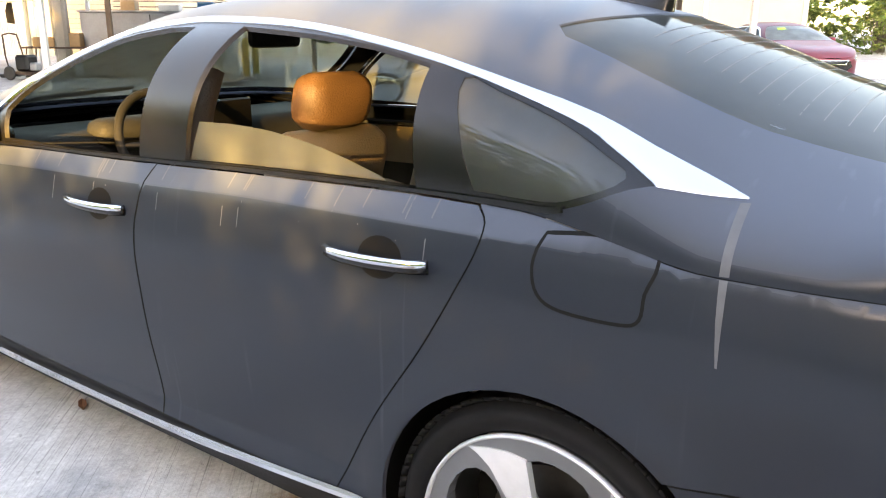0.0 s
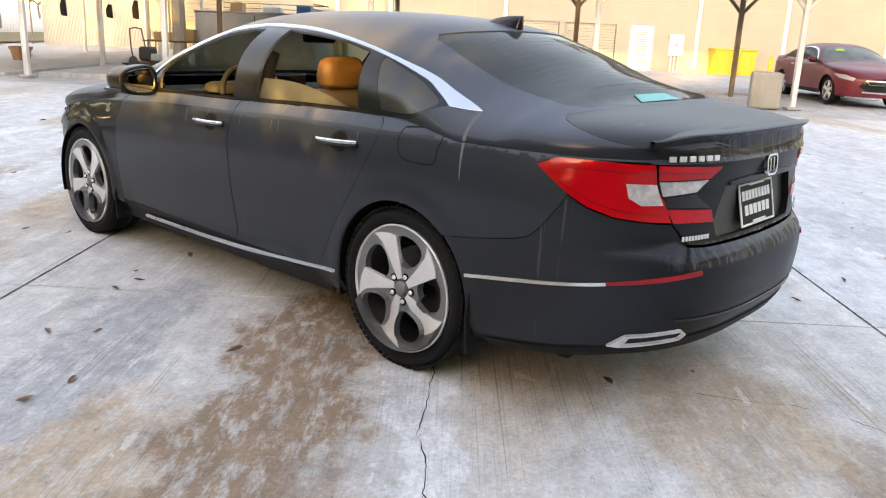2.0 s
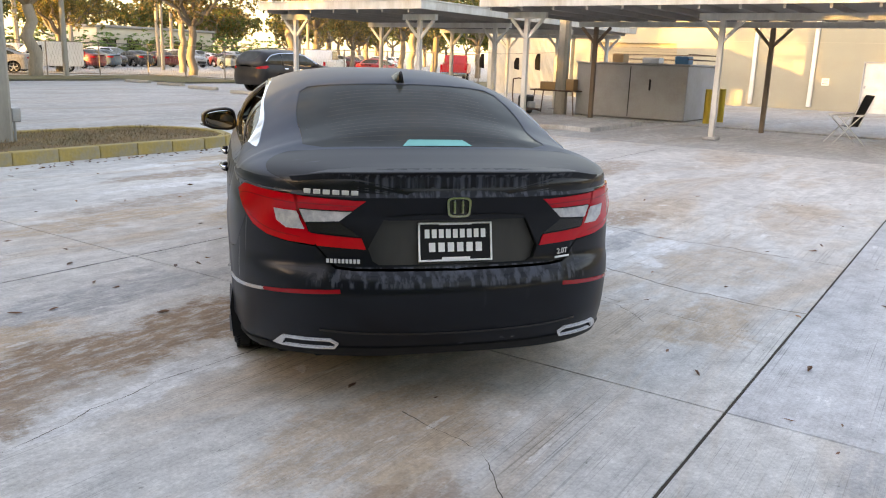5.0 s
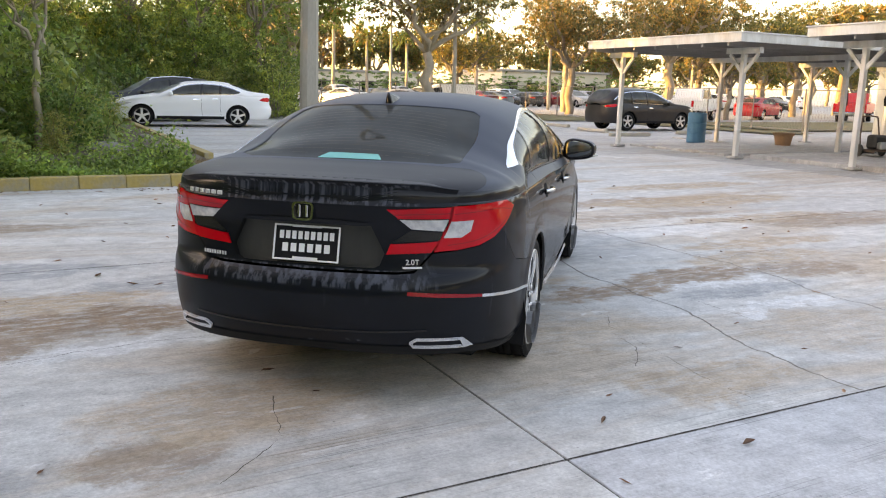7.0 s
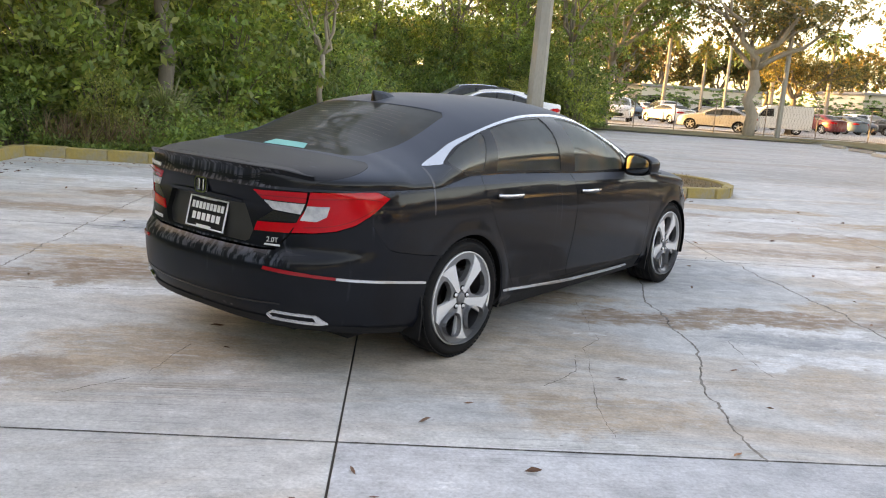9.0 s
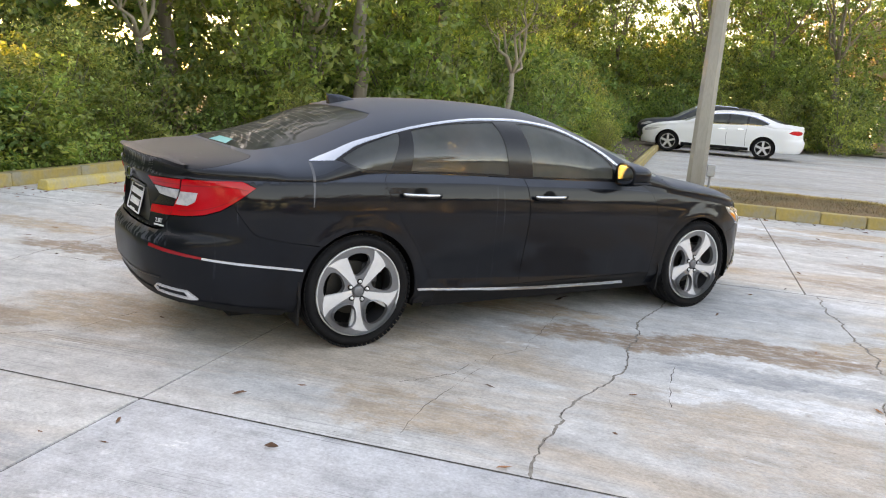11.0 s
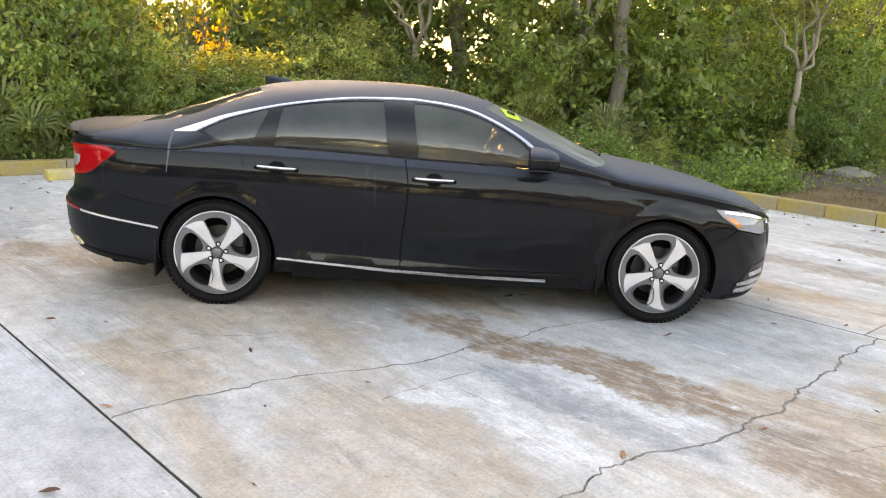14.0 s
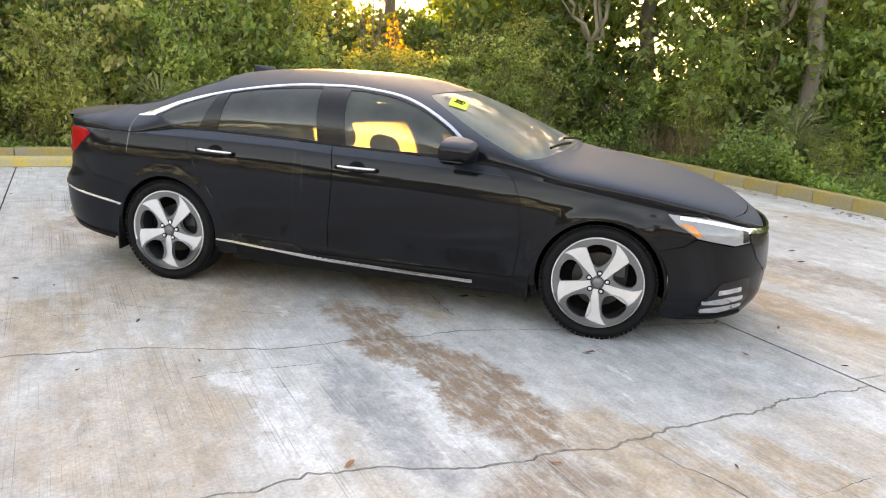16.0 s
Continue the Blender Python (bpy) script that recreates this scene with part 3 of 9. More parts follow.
def tree(name, label, seed, height, r, spread, count, leaves, size, mat, bark=None, blob=(1.3, 0.9), low=False, droop=0.0, group=""):
    """A tree at the origin: a trunk with its limbs, and a crown of single leaves."""
    rng = np.random.default_rng(seed)
    ob = thing(name, Matrix(), label, "tree" if height > 3 else "shrub", group)
    bm = bmesh.new()
    tops = []
    limbs(bm, rng, (0, 0, -0.1), height, r, spread, count, tops)
    part("trunk", bm, bark or BARK, ob, smooth=True)
    blobs = [(np.array(t), (blob[0] * rng.uniform(0.6, 1.2), blob[0] * rng.uniform(0.6, 1.2), blob[1] * rng.uniform(0.6, 1.2))) for t in tops]
    if low:
        blobs += [(np.array((rng.normal() * spread * 0.6, rng.normal() * spread * 0.6, height * rng.uniform(0.15, 0.5))), (blob[0], blob[0], blob[1] * 1.2)) for _ in range(count)]
    pts = blob_points(blobs, leaves, rng)
    pts[:, 2] = np.maximum(pts[:, 2], 0.06 + rng.uniform(0, 0.2, len(pts)))
    v, f = leaf_cloud(pts, size, rng, droop=droop)
    link_mesh("crown", mesh_np("crown", v, f), mat, ob)
    return ob


def shrub(label, seed, leaves, size, mat, w=1.1, h=2.0, droop=0.0):
    """A bush with many stems, leafy to the ground."""
    rng = np.random.default_rng(seed)
    ob = thing("shrub", Matrix(), label, "shrub", "shrubs at the edge of the lot")
    bm = bmesh.new()
    blobs = []
    for i in range(9):
        a, rr = rng.uniform(0, 6.28), rng.uniform(0.2, 0.9) * w
        top = Vector((math.cos(a) * rr, math.sin(a) * rr, h * rng.uniform(0.45, 1.0)))
        add_tube(bm, [(top.x * 0.15, top.y * 0.15, -0.05), (top.x * 0.5, top.y * 0.45, top.z * 0.5), top], 0.018, 5, 0.4)
        blobs.append((np.array(top) * (1, 1, 0.85), (0.55 * w, 0.55 * w, 0.42 * h)))
        blobs.append((np.array((top.x, top.y, top.z * 0.35)), (0.55 * w, 0.55 * w, 0.35 * h)))
    part("stem", bm, BARK, ob)
    pts = blob_points(blobs, leaves, rng, 0.3)
    pts[:, 2] = np.maximum(pts[:, 2], 0.03 + rng.uniform(0, 0.15, len(pts)))
    v, f = leaf_cloud(pts, size, rng, droop=droop)
    link_mesh("foliage", mesh_np("foliage", v, f), mat, ob)
    return ob


def palmetto(label, seed, fans=9, length=0.75, stem=0.6):
    """A low palm: fans of narrow blades on arching stalks."""
    rng = np.random.default_rng(seed)
    ob = thing("palmetto", Matrix(), label, "palm", "palmettos")
    for i in range(fans):
        a = 2 * math.pi * i / fans + rng.uniform(-0.3, 0.3)
        lean = rng.uniform(0.25, 1.1)
        tip = Vector((math.cos(a) * math.sin(lean), math.sin(a) * math.sin(lean), math.cos(lean))) * stem * rng.uniform(0.7, 1.2) + Vector((0, 0, 0.15))
        bm = bmesh.new()
        add_tube(bm, [(0, 0, 0), tip * 0.55 + Vector((0, 0, 0.06)), tip], 0.012, 5, 0.6)
        d = (tip.normalized() + Vector((0, 0, 0.15))).normalized()
        sidev = d.cross(Vector((0, 0, 1))).normalized()
        nrm = sidev.cross(d)
        for k in range(17):
            b = radians(-115 + 230 * k / 16)
            dirv = (d * math.cos(b) + sidev * math.sin(b)).normalized()
            ln = length * (0.75 + 0.25 * math.cos(b * 0.7)) * rng.uniform(0.85, 1.1)
            wv = dirv.cross(nrm).normalized() * 0.026
            p1, p2 = tip + dirv * ln * 0.55 + nrm * 0.03, tip + dirv * ln - Vector((0, 0, 0.3 * ln * rng.uniform(0.3, 1.7)))
            vs = [bm.verts.new(p) for p in (tip, p1 - wv, p2, p1 + wv)]
            bm.faces.new(vs)
        part("fan", bm, FROND, ob)
    bm = bmesh.new()
    add_tube(bm, [(0, 0, -0.1), (0.02, 0, 0.15), (0, 0.02, 0.28)], 0.09, 8, 0.7)
    part("stump", bm, BARK, ob)
    return ob


def far_palm(label, seed, height=8.0):
    """A tall palm with a head of feathery fronds."""
    rng = np.random.default_rng(seed)
    ob = thing("palm_tree", Matrix(), label, "palm", "palms beyond the far car park")
    bm = bmesh.new()
    add_tube(bm, [(0, 0, -0.1), (0.1, 0.05, height * 0.5), (0.15, 0, height)], 0.2, 8, 0.75)
    part("trunk", bm, BARK_PALE, ob)
    bm = bmesh.new()
    for i in range(34):
        a, e = rng.uniform(0, 6.28), rng.uniform(-0.5, 1.2)
        d = Vector((math.cos(a) * math.cos(e), math.sin(a) * math.cos(e), math.sin(e)))
        sv = d.cross(Vector((0, 0, 1))).normalized()
        prev = Vector((0.15, 0, height))
        for k in range(1, 6):
            t = k / 5
            p = Vector((0.15, 0, height)) + d * 1.9 * t - Vector((0, 0, 0.9 * t * t))
            for s in (-1, 1):
                q = sv * s * 0.5 * (1 - 0.5 * t) - Vector((0, 0, 0.25))
                bm.faces.new([bm.verts.new(x) for x in (prev, p, p + q)])
            prev = p
    part("fronds", bm, LEAF_OAK, ob)
    return ob


# ---- the woods at the edge of the lot ----
bed = thing("planting_bed", Matrix(), "bare soil and leaf litter behind the kerbs", "soil", kind="structure")


def sheet_on_lot(name, p0, p1, q0, q1, z, mat, parent, n=24, bumps=0.06, seed=0):
    verts, faces = [], []
    m = max(2, int(n * (q1 - q0) / max(0.1, (p1 - p0))))
    m = min(m, 120)
    for i in range(n + 1):
        for j in range(m + 1):
            p, q = p0 + (p1 - p0) * i / n, q0 + (q1 - q0) * j / m
            edge = min(i, n - i, j, m - j)
            h = bumps * noise.noise((p * 0.8, q * 0.8, seed)) + 0.4 * bumps * noise.noise((p * 3, q * 3, seed + 5)) if edge else 0
            verts.append(lot(p, q, z + h))
    for i in range(n):
        for j in range(m):
            a = i * (m + 1) + j
            faces.append((a, a + m + 1, a + m + 2, a + 1))
    return raw(name, verts, faces, mat, parent, smooth=True)


sheet_on_lot("soil", -60, -5.62, -40, 7.8, 0.11, SOIL, bed, n=60)
sheet_on_lot("soil", -60, 1.1, 7.82, 40, 0.11, SOIL, bed, n=70, seed=3)

SHRUBS = [shrub("dense green leafy shrub at the lot's edge", 1, 4200, 0.105, LEAF), shrub("dark green leafy shrub at the lot's edge", 2, 4200, 0.11, LEAF_DARK, 1.2, 1.8),
          shrub("pale green feathery shrub at the lot's edge", 3, 5200, 0.09, LEAF_PALE, 1.0, 2.3), shrub("green broad-leaved shrub at the lot's edge", 4, 3200, 0.115, LEAF, 1.1, 2.1)]
WILLOW = shrub("pale drooping bamboo-like shrub by the kerb", 9, 9000, 0.12, LEAF_PALE, 1.5, 3.2, droop=1.6)
TREES = [tree("tree", "green leafy tree in the woods", 21, 8.5, 0.14, 2.0, 5, 9500, 0.145, LEAF, blob=(1.25, 0.95), low=True, group="trees of the woods"),
         tree("tree", "dark green leafy tree in the woods", 22, 10.5, 0.18, 2.4, 6, 9500, 0.16, LEAF_DARK, blob=(1.4, 1.1), low=True, group="trees of the woods"),
         tree("tree", "tall thin-crowned tree in the woods", 23, 11.5, 0.2, 2.2, 5, 7500, 0.15, LEAF_OAK, blob=(1.3, 0.9), group="trees of the woods"),
         tree("tree", "small pale-barked tree near the kerb", 24, 5.4, 0.10, 1.3, 5, 7000, 0.10, LEAF, BARK_PALE, blob=(0.8, 0.6), group="trees of the woods")]
THICKET = [shrub("tall dark green thicket behind the shrubs", 51, 8000, 0.15, LEAF_DARK, 2.3, 4.6), shrub("tall green thicket behind the shrubs", 52, 8000, 0.15, LEAF, 2.2, 5.2)]
BACKWOOD = shrub("deep dark green growth far back in the woods", 61, 3600, 0.40, LEAF_DARK, 3.0, 7.5)
FANS = [palmetto("green fan palmetto by the kerb", 31), palmetto("large green fan palmetto with dry fans", 32, 13, 0.95, 0.95)]
wood_rng = np.random.default_rng(77)


def planted(kind, p, q, scale, z=0.1):
    # the evening sun shines in through a gap in the woods
    aside = abs((p - 1.53) * 0.32 + (q - 0.66) * 0.947 - 0.35)
    if p < -6.2 and aside < (1.5 if kind in SHRUBS else 4.2 if kind is BACKWOOD else 3.0) * scale:
        return None
    if kind in SHRUBS and 8.2 < q < 10.9 and -5.0 + 0.22 * (10.9 - q) < p < -3.5 + 0.88 * (10.9 - q):
        scale *= 0.4    # low growth before the palmetto
    m = Matrix.Translation(lot(p, q, z)) @ pose(0, 0, 0, 0, 0, wood_rng.uniform(0, 360)) @ Matrix.Diagonal((scale, scale, scale * wood_rng.uniform(0.9, 1.1), 1))
    if kind in TREES and 17 < q < 28 and -14 < p < -6.5:
        return None     # thin woods, with the sky behind
    return copy_thing(kind, m)


def row(kinds, along, deep, step, s0, s1, jitter=0.4):
    """Plants along an edge; along: start and end, deep: a function to lot places."""
    a = along[0]
    while a < along[1]:
        p, q = deep(a + wood_rng.uniform(-jitter, jitter), wood_rng.uniform(-jitter, jitter))
        planted(kinds[wood_rng.integers(len(kinds))], p, q, wood_rng.uniform(s0, s1))
        a += step


side_c = lambda d: (lambda a, j: (-5.7 - d + j, a))
side_a = lambda d: (lambda a, j: (a, 7.95 + d + j))
side_w = lambda d: (lambda a, j: (0.3 - d + j, a))
row(SHRUBS, (-15, 8), side_c(0.9), 1.15, 0.5, 0.8)
row(SHRUBS, (-16, 9), side_c(2.3), 1.3, 0.9, 1.35)
row(SHRUBS, (-16, 10), side_c(4.2), 1.8, 1.2, 1.7)
row(SHRUBS, (-5.8, -1.4), side_a(0.95), 0.95, 0.42, 0.7, 0.2)
row(SHRUBS, (-6.5, -1.7), side_a(2.3), 1.2, 0.8, 1.3, 0.3)
row(SHRUBS, (-7, -2.0), side_a(4.2), 1.7, 1.2, 1.6)
row(SHRUBS, (13.5, 36), side_w(1.7), 1.5, 0.7, 1.1)
row(SHRUBS, (13.0, 38), side_w(3.9), 2.1, 1.2, 1.8)
row(TREES[:2], (-17, 9), side_c(6.0), 3.2, 0.75, 1.0, 0.7)
row(TREES[:3], (-20, 12), side_c(10.0), 3.6, 0.9, 1.2, 1.0)
row(TREES[:2], (11, 40), side_w(4.5), 3.3, 0.75, 1.05, 0.8)
row(TREES[:2], (11, 44), side_w(9.0), 4.2, 1.0, 1.25, 1.0)
row(THICKET, (-19, 11), side_c(7.5), 2.3, 0.85, 1.15, 0.5)
row(THICKET, (-22, 12), side_c(10.0), 2.6, 1.1, 1.35, 0.6)
row(THICKET, (11, 40), side_w(6.5), 2.8, 0.9, 1.3, 0.5)
side_n = lambda d: (lambda a, j: (a, 31.2 + d + j))
row(SHRUBS, (-2, 8.5), side_n(0.3), 1.4, 0.8, 1.2, 0.3)
row(THICKET, (-3, 9), side_n(2.5), 2.2, 0.8, 1.1, 0.4)
row(TREES[:2], (-4, 8.5), side_n(3.6), 3.0, 0.8, 1.05, 0.5)
row(THICKET, (-4, 8.5), side_n(8.0), 3.0, 1.3, 1.5, 0.5)
row([BACKWOOD], (-34, 18), side_c(18.0), 2.6, 0.5, 0.75, 0.5)
row([BACKWOOD], (-30, 16), side_c(14.5), 2.3, 0.5, 0.7, 0.5)
row([BACKWOOD], (-38, 20), side_c(24.0), 3.2, 0.7, 0.95, 0.8)
# taller row added at the back to stop low sun reaching the building
row([BACKWOOD], (-44, 24), side_c(28.0), 3.4, 1.15, 1.4, 0.8)
row([BACKWOOD], (9, 44), side_w(12.0), 3.0, 0.6, 0.85, 0.6)
row([BACKWOOD], (-8, 8), side_n(12.0), 3.0, 0.6, 0.85, 0.6)
for p, q, s in ((-1.6, 13.1, 0.8), (-5.5, 11.5, 1.1), (-8.2, 8.8, 1.0)):
    planted(TREES[3], p, q, s)
GOLD = shrub("thin sapling, the evening sun behind it put into its leaf colour", 58, 260, 0.13, LEAF_SUN_GOLD, 0.9, 4.2)
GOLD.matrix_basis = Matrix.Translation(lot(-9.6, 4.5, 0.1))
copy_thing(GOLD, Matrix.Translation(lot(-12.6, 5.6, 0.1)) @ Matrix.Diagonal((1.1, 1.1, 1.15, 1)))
GOLD_FAR = shrub("growth far back in the woods, golden backlight put into its leaf colour", 63, 3000, 0.3, LEAF_SUN_GOLD, 3.0, 7.5)
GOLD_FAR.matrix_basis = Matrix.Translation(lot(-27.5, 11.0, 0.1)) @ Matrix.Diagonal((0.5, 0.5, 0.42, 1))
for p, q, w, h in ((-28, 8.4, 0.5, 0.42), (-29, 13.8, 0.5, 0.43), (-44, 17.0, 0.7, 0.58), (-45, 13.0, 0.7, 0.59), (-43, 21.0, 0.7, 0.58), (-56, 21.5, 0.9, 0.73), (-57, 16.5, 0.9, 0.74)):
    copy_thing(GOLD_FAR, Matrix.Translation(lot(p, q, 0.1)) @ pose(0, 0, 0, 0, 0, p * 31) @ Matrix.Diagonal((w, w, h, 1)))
# the woods close behind the gap: low growth, and added trees with high crowns
for i in range(10):
    copy_thing(BACKWOOD, Matrix.Translation(lot(-24.5 - 1.6 * (i % 2), 5.6 + i * 0.95, 0.1)) @ pose(0, 0, 0, 0, 0, i * 77) @ Matrix.Diagonal((0.42, 0.42, 0.40, 1)))
for i in range(24):
    copy_thing(BACKWOOD, Matrix.Translation(lot(-48.5 - 3 * (i % 2), 14.5 + i * 0.75, 0.1)) @ pose(0, 0, 0, 0, 0, i * 47) @ Matrix.Diagonal((0.75, 0.75, 0.62, 1)))
# added trees: high crowns out of view keep the low sun off the building
SHADE_TREE = tree("tree", "tall tree added behind the woods, its high crown blocking the sun", 66, 14.5, 0.24, 2.6, 6, 6000, 0.42, LEAF_DARK, BARK, blob=(2.6, 2.8), group="trees of the woods")
SHADE_TREE.matrix_basis = Matrix.Translation(lot(-36, 3.5, 0.1))
for i in range(11):
    copy_thing(SHADE_TREE, Matrix.Translation(lot(-36 - 3.4 * (i % 2), 5.2 + i * 1.6, 0.1)) @ pose(0, 0, 0, 0, 0, i * 71))
# thick growth added beside the gap to keep the sun off the trunk lid
for p, q, s in ((-8.6, 1.3, 1.1), (-9.6, 1.6, 1.2), (-10.8, 2.0, 1.3), (-12.2, 2.2, 1.5), (-9.0, 0.2, 1.3)):
    copy_thing(SHRUBS[int(-p) % 4], Matrix.Translation(lot(p, q, 0.1)) @ pose(0, 0, 0, 0, 0, p * 77) @ Matrix.Diagonal((s, s, s * 1.1, 1)))
planted(WILLOW, -7.4, -1.6, 1.05)
planted(WILLOW, -7.6, -4.6, 0.95)
for k, p, q, s in ((0, -4.0, 10.3, 0.85), (1, -6.3, 1.7, 1.0), (0, -6.3, 0.2, 0.9), (1, -4.6, 11.2, 0.6), (1, -6.4, 0.7, 1.05)):
    planted(FANS[k], p, q, s)
for ob in SHRUBS + THICKET + [BACKWOOD, WILLOW] + TREES + FANS:
    # the first of each kind stands in the woods too
    k = wood_rng.uniform(-15, 7)
    ob.matrix_basis = Matrix.Translation(lot(-13.5 - wood_rng.uniform(0, 3), k - (9 if k > 0 else 0), 0.1))

# low bushes in the gap
for p, q, s in ((-6.9, 2.5, 0.6), (-6.6, 3.3, 0.62), (-6.45, 3.85, 0.63), (-6.55, 4.4, 0.6), (-7.1, 2.6, 0.68), (-7.2, 3.2, 0.69), (-7.1, 3.8, 0.68), (-6.8, 2.95, 0.64), (-6.9, 4.2, 0.66)):
    copy_thing(SHRUBS[wood_rng.integers(len(SHRUBS))], Matrix.Translation(lot(p, q, 0.1)) @ Matrix.Diagonal((s * 1.4, s * 1.4, s, 1)))
# low bushes towards the bay, by the rocks
for p, q, s in ((-1.35, 12.2, 0.34), (-1.45, 13.6, 0.45), (-0.9, 15.8, 0.5), (0.1, 17.8, 0.4), (0.0, 19.4, 0.55)):
    planted(SHRUBS[wood_rng.integers(len(SHRUBS))], p, q, s)
# low plants and dry stalks along the kerbs
rng = np.random.default_rng(5)
n = 40000
along = rng.uniform(-16, 8, n // 2)
deep = np.abs(rng.normal(size=n // 2)) * 0.6
P = np.concatenate([-5.75 - deep, rng.uniform(-5.6, 0.4, n // 2)])
Q = np.concatenate([along, 7.98 + np.abs(rng.normal(size=n // 2)) * 0.7])
pts = np.outer(P, D1) + np.outer(Q, D2)
pts[:, 2] = 0.1 + np.abs(rng.normal(size=n)) * 0.16 * (1 + 0.8 * np.sin(P * 1.7 + Q * 2.3))
v, f = leaf_cloud(pts, 0.075, rng, 0.55, 0.8)
under = link_mesh("undergrowth", mesh_np("undergrowth", v, f), LEAF)
tagged(under, "low green plants behind the kerb", "undergrowth", kind="stuff")
n = 3600
P = np.minimum(rng.uniform(-3.2, 1.1, n), rng.uniform(-3.2, 1.15, n) + 0.5)
Q = rng.uniform(10.4, 22, n)
low = 0.5 + 0.5 * np.sin(P * 3.1 + 1.3 * np.sin(Q * 2.1)) * np.cos(Q * 1.7)
pts = np.outer(P, D1) + np.outer(Q, D2)
pts[:, 2] = 0.1 + np.abs(rng.normal(size=n)) * (0.03 + 0.11 * low)
v, f = leaf_cloud(pts, 0.085, rng, 0.5, 0.8)
tagged(link_mesh("ground_cover", mesh_np("ground_cover", v, f), LEAF), "low green plants round the rocks", "undergrowth", kind="stuff")
n = 1500
P = np.concatenate([-5.8 - np.abs(rng.normal(size=n // 2)) * 0.8, rng.uniform(-5.6, -3.6, n // 2)])
Q = np.concatenate([rng.uniform(-12, 7, n // 2), 8.1 + np.abs(rng.normal(size=n // 2)) * 1.1])
pts = np.outer(P, D1) + np.outer(Q, D2)
pts[:, 2] = 0.1
v, f = leaf_cloud(pts, 0.6, rng, 0.02, 0.0, droop=-2.0)
tagged(link_mesh("dry_stalks", mesh_np("dry_stalks", v, f), DRY), "dry grass stalks behind the kerb", "dry grass", kind="stuff")


# ---- kerbs, island, wheel stops ----
KERB = material("worn_yellow_kerb", (0.37, 0.265, 0.085), 0.85, grain=0.5, scale=25, bump=0.4, wear=(0.27, 0.25, 0.2), wear_scale=3.5, wear_amount=0.9, per_object=0.12)
STOP = material("yellow_wheel_stop", (0.52, 0.38, 0.10), 0.85, grain=0.4, scale=25, bump=0.4, wear=(0.35, 0.32, 0.26), wear_scale=3, wear_amount=0.8, per_object=0.2)
GREY_KERB = material("grey_concrete_kerb", (0.30, 0.28, 0.25), 0.9, grain=0.5, scale=25, bump=0.4, wear=(0.4, 0.36, 0.25), wear_scale=2, wear_amount=0.7, per_object=0.2)
DRY_LAWN = material("dry_lawn", (0.185, 0.115, 0.058), 0.95, grain=0.9, scale=45, bump=0.7, wear=(0.11, 0.11, 0.045), wear_scale=2.5, wear_amount=0.8)


def kerb_piece(length, h=0.17, w=0.17):
    bm = box((0, 0, h / 2 - 0.03), (length - 0.005, w, h + 0.06), 0.016, segments=2)
    for v in bm.verts:
        v.co += Vector((0, 0.006 * noise.noise(v.co * 9), 0.006 * noise.noise(v.co * 7 + Vector((5, 0, 0)))))
    me = bpy.data.meshes.new("kerb_stone")
    bm.to_mesh(me)
    bm.free()
    return me


def kerb_line(name, label, pts, mat, piece=0.62):
    """A run of kerb stones along a line of lot places."""
    ob = thing(name, Matrix(), label, "kerb", kind="structure")
    me = kerb_piece(piece)
    me.materials.append(mat)
    world_pts = [lot(p, q) for p, q in pts]
    for a, b in zip(world_pts, world_pts[1:]):
        n = max(1, round((b - a).length / piece))
        ang = math.degrees(math.atan2((b - a).y, (b - a).x))
        for i in range(n):
            c = a.lerp(b, (i + 0.5) / n)
            link_mesh("kerb_stone", me, None, ob, m=Matrix.Translation(c) @ pose(0, 0, random.uniform(-0.006, 0.006), random.uniform(-1, 1), 0, ang + random.uniform(-0.6, 0.6))
                      @ Matrix.Diagonal(((b - a).length / n / piece, 1, 1, 1)))
    return ob


tip = [(5.0 + 1.0 * math.sin(a), 9.0 - 1.25 * math.cos(a)) for a in np.linspace(0, math.pi, 9)]
kerb_line("kerb_island", "worn yellow concrete kerb round the island", [(-5.5, 7.78)] + [(x, 7.76) for x in (-3, 0, 2.5, 4.9)] + tip[1:] + [(3, 10.28), (1.2, 10.3)], KERB)
kerb_line("kerb_woods", "worn yellow concrete kerb along the woods", [(-5.56, 7.7), (-5.52, 3), (-5.5, -3), (-5.5, -14)], KERB, 1.15)
kerb_line("kerb_side", "worn yellow kerb beside the white car's bay", [(1.25, 11.3), (1.25, 20), (1.3, 30)], KERB, 1.1)
lawn = sheet_on_lot("island_lawn", 0.4, 5.2, 7.84, 10.22, 0.14, DRY_LAWN, None, n=30, bumps=0.05, seed=8)
tagged(lawn, "dry brown grass on the island", "lawn", kind="structure")
cap = []
for i, a in enumerate(np.linspace(0, math.pi, 13)):
    cap.append(lot(5.0 + 0.92 * math.sin(a), 9.03 - 1.17 * math.cos(a), 0.139))
lawn2 = raw("island_end", cap, [tuple(range(13))], DRY_LAWN)
tagged(lawn2, "dry brown grass on the island's end", "lawn", kind="structure")
rng = np.random.default_rng(15)
n = 9000
pts = np.outer(rng.uniform(0.3, 5.7, n), D1) + np.outer(rng.uniform(7.9, 10.2, n), D2)
pts[:, 2] = 0.14
v, f = leaf_cloud(pts, 0.06, rng, 0.1, 0.0, droop=-1.6)
tagged(link_mesh("dry_grass", mesh_np("dry_grass", v, f), DRY), "short dry grass on the island", "grass", kind="stuff")


